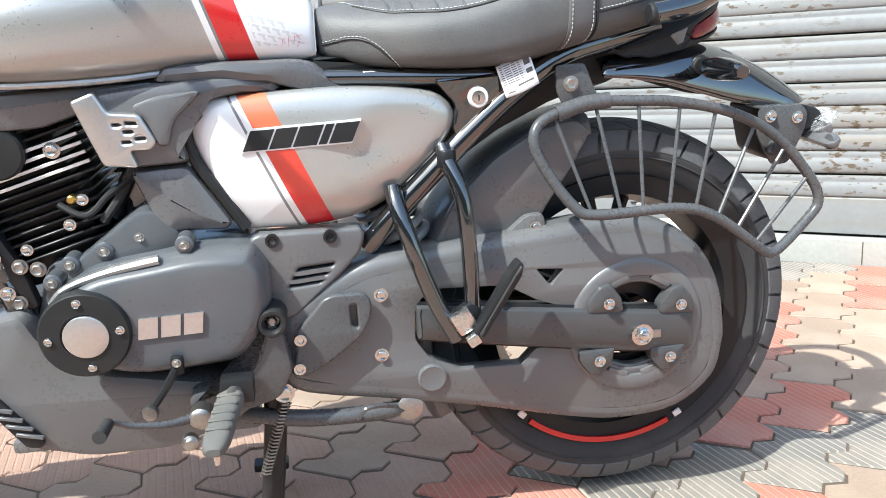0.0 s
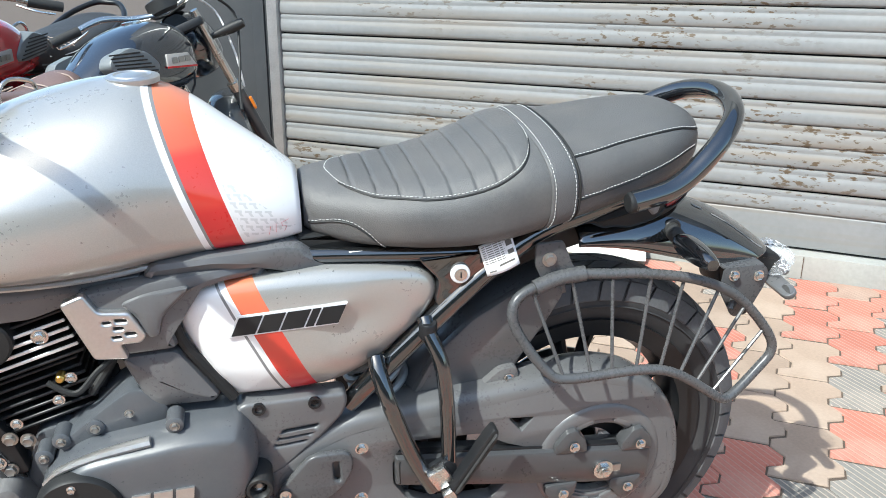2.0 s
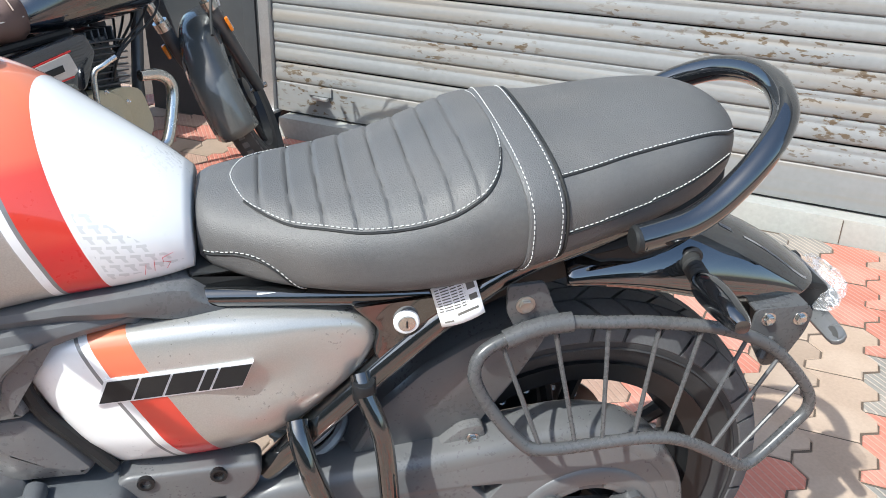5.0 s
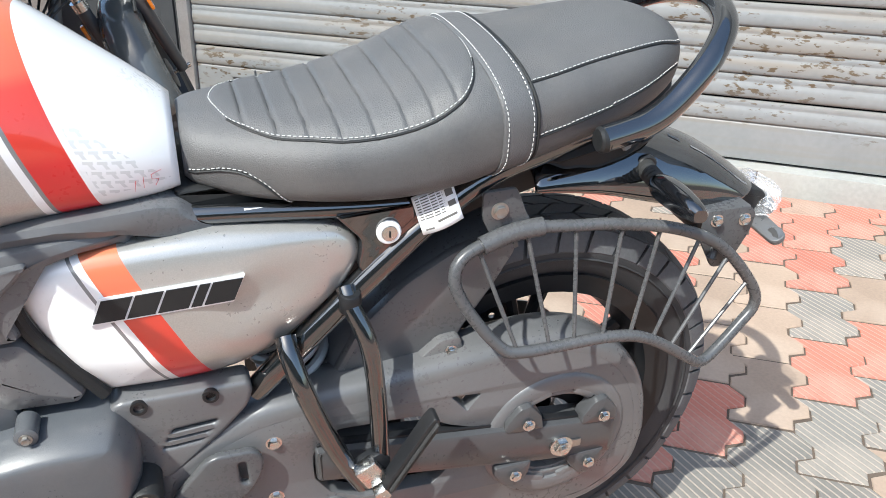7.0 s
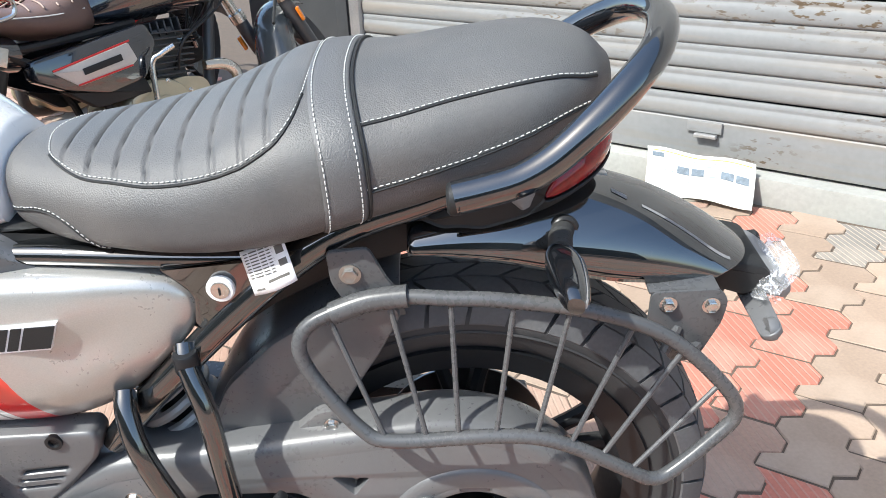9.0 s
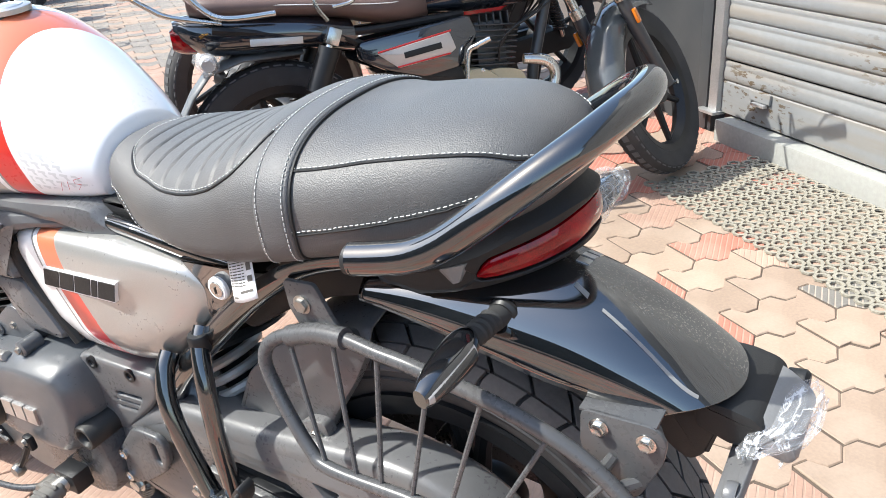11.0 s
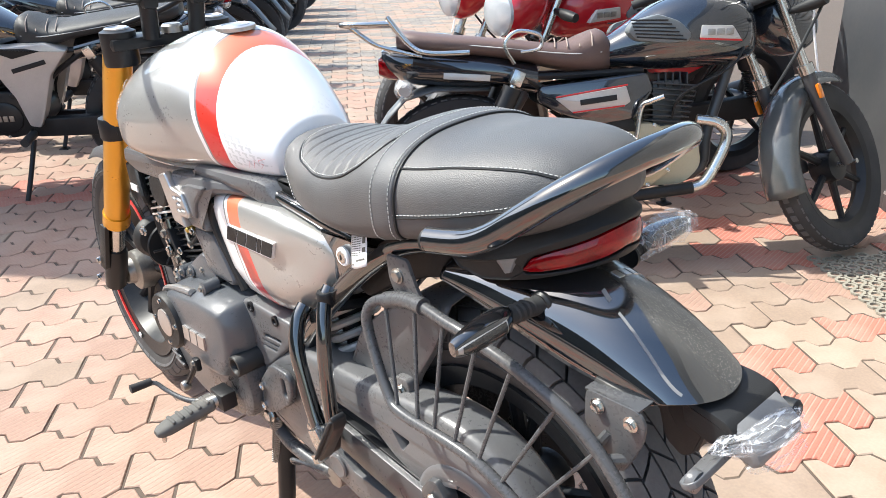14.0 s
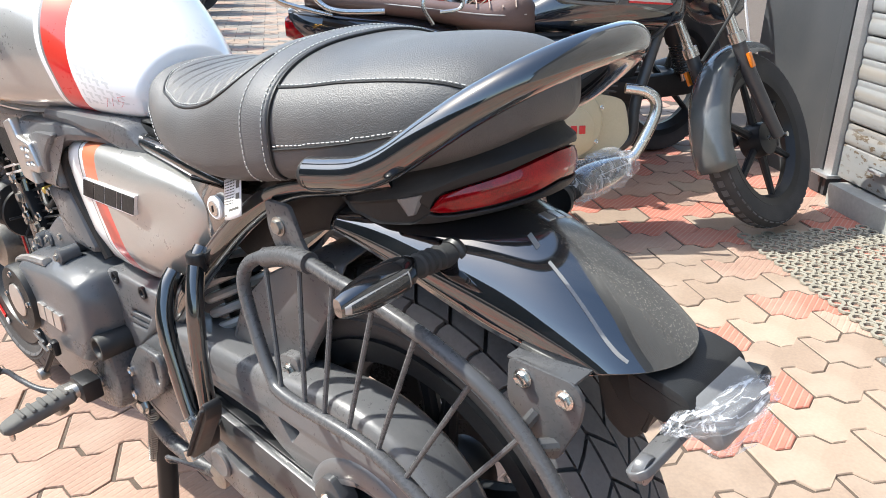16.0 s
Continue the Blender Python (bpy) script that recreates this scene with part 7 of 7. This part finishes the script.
            part("tank_wing", plate([(-1.0, 0.70), (-0.90, 0.80), (-0.74, 0.83), (-0.66, 0.78), (-0.72, 0.73), (-0.86, 0.71)], s * 0.165, s * 0.12, 0.012, 0.008), BLACK_GLOSS, b)
            part("belly_cover", plate([(-1.0, 0.56), (-0.84, 0.62), (-0.70, 0.60), (-0.60, 0.52), (-0.62, 0.38), (-0.90, 0.34)], s * 0.13, s * 0.10, 0.02, 0.01), BLACK_PLASTIC, b)
    st = part("seat", smooth_body([(-0.50, 0.07, 0.665, 0.765), (-0.47, 0.10, 0.655, 0.80), (-0.42, 0.12, 0.655, 0.79), (-0.34, 0.13, 0.67, 0.762), (-0.22, 0.135, 0.70, 0.772), (-0.08, 0.13, 0.722, 0.79), (0.08, 0.12, 0.74, 0.808), (0.17, 0.10, 0.75, 0.82), (0.20, 0.06, 0.765, 0.815)]), seat_mat, b, "long padded vinyl saddle")
    for s in (-1, 1):
        part("seat_piping", tube([(-0.46, s * 0.105, 0.725), (-0.34, s * 0.13, 0.725), (-0.1, s * 0.13, 0.755), (0.12, s * 0.112, 0.78)], 0.002, 6), STITCH, st)
        for x in (-0.44, -0.40, -0.36, -0.32):
            part("seat_fold", tube([(x, s * 0.02, 0.795 if x < -0.41 else 0.775), (x + 0.01, s * 0.09, 0.78 if x < -0.41 else 0.76), (x + 0.015, s * 0.122, 0.745)], 0.0022, 6), FOLD_TAN, st)
    tl = part("tail_cowl", smooth_body([(-0.25, 0.12, 0.60, 0.70), (-0.12, 0.125, 0.625, 0.73), (0.05, 0.12, 0.635, 0.755), (0.17, 0.10, 0.65, 0.77), (0.235, 0.07, 0.69, 0.77), (0.25, 0.04, 0.71, 0.76)]), body if not sport else BLACK_GLOSS, b, "tapered tail cowl")
    for s in (-1, 1):
        part("cowl_band", rbox((0.15, 0.003, 0.02), (-0.02, s * 0.126, 0.665), 0.002, m=pose(0, 0, 0, 0, -5, 0)), SILVER, tl, "small silver label bar")
    part("tail_light", smooth_body([(0.20, 0.065, 0.66, 0.755), (0.235, 0.06, 0.665, 0.75), (0.262, 0.035, 0.68, 0.735)], 0.01), RED_LENS, b, "red tail light")
    rm = part("rear_mudguard", loft([[(x, y * w, z - 0.02 * abs(y) ** 2) for y in (-1, -0.5, 0, 0.5, 1)] for x, z, w in ((-0.1, 0.64, 0.07), (0.08, 0.645, 0.075), (0.18, 0.62, 0.075), (0.24, 0.56, 0.07), (0.31, 0.46, 0.065), (0.36, 0.40, 0.06))], cap=False, closed=False), PLATE_GREY, b, "long grey plastic rear mudguard")
    rm.modifiers.new("thick", "SOLIDIFY").thickness = 0.006
    for s in (-1, 1):
        ri = part("rear_indicator", tube([(0.18, s * 0.07, 0.635), (0.18, s * 0.12, 0.635), (0.18, s * 0.155, 0.632)], [0.01, 0.026, 0.02], 14, 3), CLEAR_LENS, b, "rear indicator in clear film")
        part("film_wrap", tube([(0.18, s * 0.10, 0.635), (0.182, s * 0.14, 0.632), (0.185, s * 0.17, 0.625)], [0.026, 0.034, 0.02], 10, 3, cap=False), WRAP, ri)
    if crate:
        ca = part("carrier", tube([(-0.03, 0.135, 0.742), (0.10, 0.13, 0.745), (0.16, 0.115, 0.775), (0.225, 0.10, 0.86)], 0.009, 10), CHROME, b, "chromed tubular rear carrier")
        part("carrier_rail", tube([(-0.03, -0.135, 0.742), (0.10, -0.13, 0.745), (0.16, -0.115, 0.775), (0.225, -0.10, 0.86)], 0.009, 10), CHROME, ca)
        for s in (-1, 1):
            part("carrier_stay", tube([(0.12, s * 0.115, 0.735), (0.25, s * 0.10, 0.77), (0.30, s * 0.09, 0.80), (0.345, s * 0.085, 0.835)], 0.007, 10), CHROME, ca)
            part("carrier_top", tube([(0.205, s * 0.10, 0.84), (0.36, s * 0.085, 0.842), (0.365, 0, 0.842)], 0.009, 10, 4), CHROME, ca)
        for x in (0.24, 0.29, 0.34):
            part("carrier_slat", rbox((0.02, 0.17, 0.006), (x, 0, 0.845), 0.002), CHROME, ca)
    else:
        part("grab_rail", tube([(-0.02, -0.13, 0.76), (0.14, -0.12, 0.81), (0.24, -0.06, 0.85), (0.26, 0, 0.855), (0.24, 0.06, 0.85), (0.14, 0.12, 0.81), (-0.02, 0.13, 0.76)], 0.012, 10), BLACK_METAL, b)
    # engine
    en = part("engine", plate([(-0.78, 0.46), (-0.70, 0.48), (-0.52, 0.46), (-0.44, 0.42), (-0.44, 0.33), (-0.52, 0.28), (-0.74, 0.28), (-0.80, 0.34)], -0.09, 0.09, 0.03, 0.012), GOLD_CASE if not sport else BLACK_METAL, b, "small air-cooled engine with black fins")
    for s in (-1, 1):
        case_mat = GOLD_CASE if not sport else BLACK_METAL
        sc = part("side_case", plate([(-0.705, 0.40), (-0.69, 0.455), (-0.63, 0.495), (-0.54, 0.49), (-0.48, 0.45), (-0.465, 0.37), (-0.51, 0.295), (-0.61, 0.275), (-0.685, 0.325)], s * 0.122, s * 0.06, 0.03, 0.012), case_mat, en, "cast side case of the engine")
        part("case_dome", lathe([(0.072, s * 0.118), (0.07, s * 0.128), (0.06, s * 0.134), (0.02, s * 0.136)], (-0.60, 0, 0.375), 36), case_mat, sc)
        part("case_rib", plate([(-0.56, 0.485), (-0.50, 0.46), (-0.485, 0.38), (-0.50, 0.38), (-0.515, 0.445), (-0.565, 0.468)], s * 0.129, s * 0.115, 0.006, 0.003), case_mat, sc)
        for k in range(3):
            part("maker_badge", rbox((0.02, 0.004, 0.026), (-0.628 + 0.027 * k, s * 0.137, 0.375), 0.002), RED_PAINT if not sport else STEEL, sc)
        for bx, bz in ((-0.695, 0.44), (-0.63, 0.484), (-0.545, 0.478), (-0.49, 0.44), (-0.475, 0.365), (-0.515, 0.305), (-0.61, 0.288), (-0.678, 0.335)):
            part("bolt", bolt((bx, s * 0.121, bz), 0.005, 0.008, sign=s), CHROME, sc)
    for i in range(9):
        part("fin", rbox((0.15, 0.17, 0.005), (-0.675 - 0.004 * i, 0, 0.475 + 0.017 * i), 0.0015, 1, m=pose(0, 0, 0, 0, -6, 0)), SATIN_DARK, en)
    part("cylinder", rbox((0.10, 0.12, 0.17), (-0.69, 0, 0.54), 0.01), SATIN_DARK, en)
    for i in range(5):
        part("head_fin", rbox((0.006, 0.13, 0.045), (-0.755 + 0.024 * i, 0, 0.625), 0.002, 1), SATIN_DARK, en)
    part("header_shield", tube([(-0.775, 0.105, 0.495), (-0.84, 0.115, 0.482), (-0.872, 0.12, 0.445), (-0.858, 0.12, 0.385), (-0.805, 0.12, 0.29), (-0.76, 0.12, 0.27)], [0.016, 0.018, 0.0185, 0.0185, 0.018, 0.017], 14), CHROME, b, "chromed exhaust header shield")
    part("exhaust", tube([(-0.76, 0.12, 0.27), (-0.4, 0.14, 0.245), (-0.25, 0.145, 0.26), (0.2, 0.15, 0.32), (0.26, 0.15, 0.33)], [0.02, 0.022, 0.04, 0.045, 0.035], 16), BLACK_METAL, b, "black exhaust silencer")
    part("kick_lever", tube([(-0.545, 0.14, 0.40), (-0.56, 0.155, 0.45), (-0.575, 0.16, 0.545), (-0.60, 0.175, 0.565), (-0.64, 0.185, 0.58)], 0.0085, 10), CHROME, b, "chromed kick lever")
    part("saddle_ring", tube([(-0.17, 0.15, 0.70), (-0.14, 0.155, 0.76), (-0.18, 0.155, 0.80), (-0.25, 0.155, 0.785), (-0.25, 0.155, 0.745), (-0.19, 0.152, 0.735)], 0.006, 8), CHROME, b, "chromed handle ring")
    for i in range(5):
        part("cable", tube([(-0.95, 0.03 * i - 0.06, 0.86), (-0.90, 0.05 * i - 0.08, 0.68), (-0.80 + 0.02 * i, 0.03 * i, 0.58), (-0.70, 0.02 * i, 0.5)], 0.004, 6), BLACK_PLASTIC, b)
    ss = part("side_stand", tube([(-0.52, -0.10, 0.26), (-0.54, -0.19, 0.12), (-0.555, -0.25, 0.03)], 0.011, 10), BLACK_METAL, b, "black steel side stand")
    part("stand_foot", rbox((0.05, 0.04, 0.01), (-0.555, -0.255, 0.022), 0.003), BLACK_METAL, ss)
    for s in (-1, 1):
        pg = part("footrest", tube([(-0.50, s * 0.10, 0.30), (-0.50, s * 0.24, 0.30)], 0.012, 10, 1), BLACK_METAL, b)
        part("footrest_rubber", tube([(-0.50, s * 0.14, 0.30), (-0.50, s * 0.25, 0.30)], 0.019, 12, 1), RUBBER, pg)
    part("chain_cover", plate([(-0.5, 0.36), (0.05, 0.37), (0.1, 0.32), (0.05, 0.27), (-0.5, 0.28)], -0.12, -0.08, 0.02, 0.006), BLACK_PLASTIC, b)
    return b


commuter_bike = commuter("commuter_motorcycle", "dark blue commuter motorcycle with a brown saddle and chromed carrier", YARD @ pose(-1.703, 0.203, 0.0, 8.2, 0, -91.3) @ Matrix.Scale(0.962, 4), NAVY, BROWN_SEAT, steer=37)
sport_bike = commuter("sport_motorcycle", "black motorcycle with angular silver side covers on its side stand", YARD @ pose(-3.04, -1.09, 0.0, 7.0, 0, 90), BLACK_GLOSS, BLACK_SEAT, sport=True, steer=15, crate=False)
red_bike = commuter("red_motorcycle", "bright red motorcycle with a film-wrapped headlamp", YARD @ pose(-2.67, 1.5, 0.0, 4.0, 0, 110), BRIGHT_RED, BLACK_SEAT, steer=10, crate=False)
copy_thing(red_bike, YARD @ pose(-3.35, 1.4, 0.0, 4.0, 0, 108))
copy_thing(sport_bike, YARD @ pose(-4.0, -1.25, 0.0, 5.0, 0, 91))
copy_thing(sport_bike, YARD @ pose(-4.75, -1.2, 0.0, 5.0, 0, 89))
copy_thing(sport_bike, YARD @ pose(-5.5, -1.15, 0.0, 5.0, 0, 90))
for k in range(7):
    copy_thing(sport_bike, YARD @ pose(-6.3 - 0.8 * k, -1.12 - 0.04 * (k % 3), 0.0, 5.0, 0, 90 - k % 2))

# ---- pavers: interlocking zigzag blocks ----
PW, PL, X0, Y0, TURN = 0.1268, 0.2424, -0.0585, 0.0939, 0.0285


def paver_place(i, j):
    """The middle of block j in row i; the rows are turned a little against the shutter."""
    u, v = X0 + i * PW, Y0 + (j + 0.5 + 0.5 * ((i + 1) % 2)) * PL
    return (u - TURN * v) / (1 + TURN ** 2), (v + TURN * u) / (1 + TURN ** 2)


def zig(u):
    """The long edge's zigzag: a trapezoid wave of half a block's length."""
    t = (u / (PL / 2)) % 1.0
    return 0.0165 * (-1 if t < 0.28 else (-1 + 2 * (t - 0.28) / 0.22 if t < 0.5 else (1 if t < 0.78 else 1 - 2 * (t - 0.78) / 0.22)))


def paver_mesh(wear):
    """One block, its long side along y, with a chamfered top."""
    rng_p = random.Random(wear)
    half, o = PW / 2 - 0.0022, []
    us = [0.0, 0.14, 0.25, 0.39, 0.5, 0.64, 0.75, 0.89, 1.0]
    for u in us:
        o.append(Vector((half + zig(u * PL + 1e-4), u * PL - PL / 2)))
    for u in us[::-1]:
        o.append(Vector((-half + zig(u * PL + 1e-4), u * PL - PL / 2)))
    o = [Vector((p.x, p.y * (1 - 0.004 / PL * 2) + 0.006 * math.sin((p.x / half) * 2.6))) for p in o]
    bm = bmesh.new()
    rings = []
    for d, z in ((0, -0.015), (0, -0.0022), (0.0022, 0.0)):
        rings.append([bm.verts.new((p.x + rng_p.uniform(-.0008, .0008), p.y + rng_p.uniform(-.0008, .0008), z)) for p in offset_in(o, d)])
    for a, b in zip(rings, rings[1:]):
        ring_faces(bm, a, b)
    bm.faces.new(rings[-1])
    bmesh.ops.recalc_face_normals(bm, faces=bm.faces)
    return bm


def paver_kind(i, j):
    """Which colour lies at row i, place j; the red and grey ones gather towards the shutter."""
    x, y = paver_place(i, j)
    r = random.Random(i * 131 + j * 7).random()
    for (cx, cy), k in KNOWN.items():
        if abs(x - cx) < PW * 0.5 and abs(y - cy) < PL * 0.5:
            return k
    if x < -5.0:
        return 3 if r < 0.5 else (1 if r < 0.85 else 0)
    if -3.3 < x < -2.7 and y < -1.2:
        return 2 if r < 0.7 else 0
    if -1.6 < x < -0.15 and 0.5 <= y < 1.3:
        return 0 if r < 0.6 else 1
    if x < -0.35 and y < 0.5:
        return 0 if r < 0.8 else 1
    if x < -1.0:
        return 2 if r < 0.3 else (1 if r < 0.6 else 0)
    return 2 if r < 0.22 else (3 if r < 0.36 else (1 if r < 0.75 else 0))


KNOWN = {}
for kind, places in ((1, ((0.134, 1.337), (0.259, 1.199), (0.149, 1.080), (0.162, 0.825), (0.283, 0.966), (0.298, 0.722), (-0.006, 1.432), (-1.527, 1.143), (-1.384, 1.078), (-1.263, 1.181), (-1.140, 1.087), (-1.005, 1.201), (-0.862, 1.063), (-0.863, 1.255), (-0.472, 0.960), (-0.478, 0.731), (-0.747, 1.152), (-0.616, 1.067))),
                     (2, ((0.237, 1.703), (0.267, 1.457), (0.022, 1.228), (0.025, 1.008), (0.396, 0.854), (0.338, 1.553), (0.112, 0.438), (-0.145, 1.261), (-1.131, 1.266), (-0.991, 1.002), (-0.872, 0.907), (-0.731, 0.980), (-0.592, 0.902), (-2.210, 1.512), (-2.046, 1.199))),
                     (3, ((0.372, 1.083), (0.123, 1.735), (0.294, 0.516), (0.400, 0.648), (0.168, 0.427)))):
    for q in places:
        KNOWN[q] = kind
PAVER_MATS = (PAVER_PINK, PAVER_SAND, PAVER_RED, PAVER_GREY)
protos = []
for k in range(4):
    row = []
    for wear in range(2):
        me = bpy.data.meshes.new("paver")
        b = paver_mesh(wear + 3 * k)
        b.to_mesh(me)
        b.free()
        me.materials.append(PAVER_MATS[k])
        row.append(me)
    protos.append(row)
rng = random.Random(11)
far = [([], []) for _ in range(4)]
singles = 0
for i in range(-150, 52):
    for j in range(-22 if i > -62 else -34, 8):
        x, y = paver_place(i, j)
        if y > SH_Y + 0.0 and x > -2.5:
            continue
        k = paver_kind(i, j)
        dz, tx, ty = rng.uniform(-0.0012, 0.0012), rng.uniform(-0.5, 0.5), rng.uniform(-0.35, 0.35)
        near = (-1.5 < x < -0.45 and -1.2 < y < -0.2) or (0.0 < x < 0.75 and 0.1 < y < SH_Y) or (-1.2 < x < 0.0 and 0.75 < y < 1.4)
        if near and singles < 300:
            ob = new("paver", protos[k][(i + j) % 2])
            ob.parent = ground
            ob.matrix_basis = YARD @ pose(x, y, dz, tx, ty, math.degrees(TURN))
            singles += 1
        else:
            m = YARD @ pose(x, y, dz, tx, ty, math.degrees(TURN))
            src = protos[k][(i + j) % 2]
            vs, fs = far[k]
            base = len(vs)
            vs.extend((m @ v.co)[:] for v in src.vertices)
            fs.extend([base + q for q in p.vertices] for p in src.polygons)
for k, (vs, fs) in enumerate(far):
    me = bpy.data.meshes.new("paver_field")
    me.from_pydata(vs, [], fs)
    me.materials.append(PAVER_MATS[k])
    ob = new("paver_field", me)
    ob.parent = ground
    ob["kind"] = "stuff"
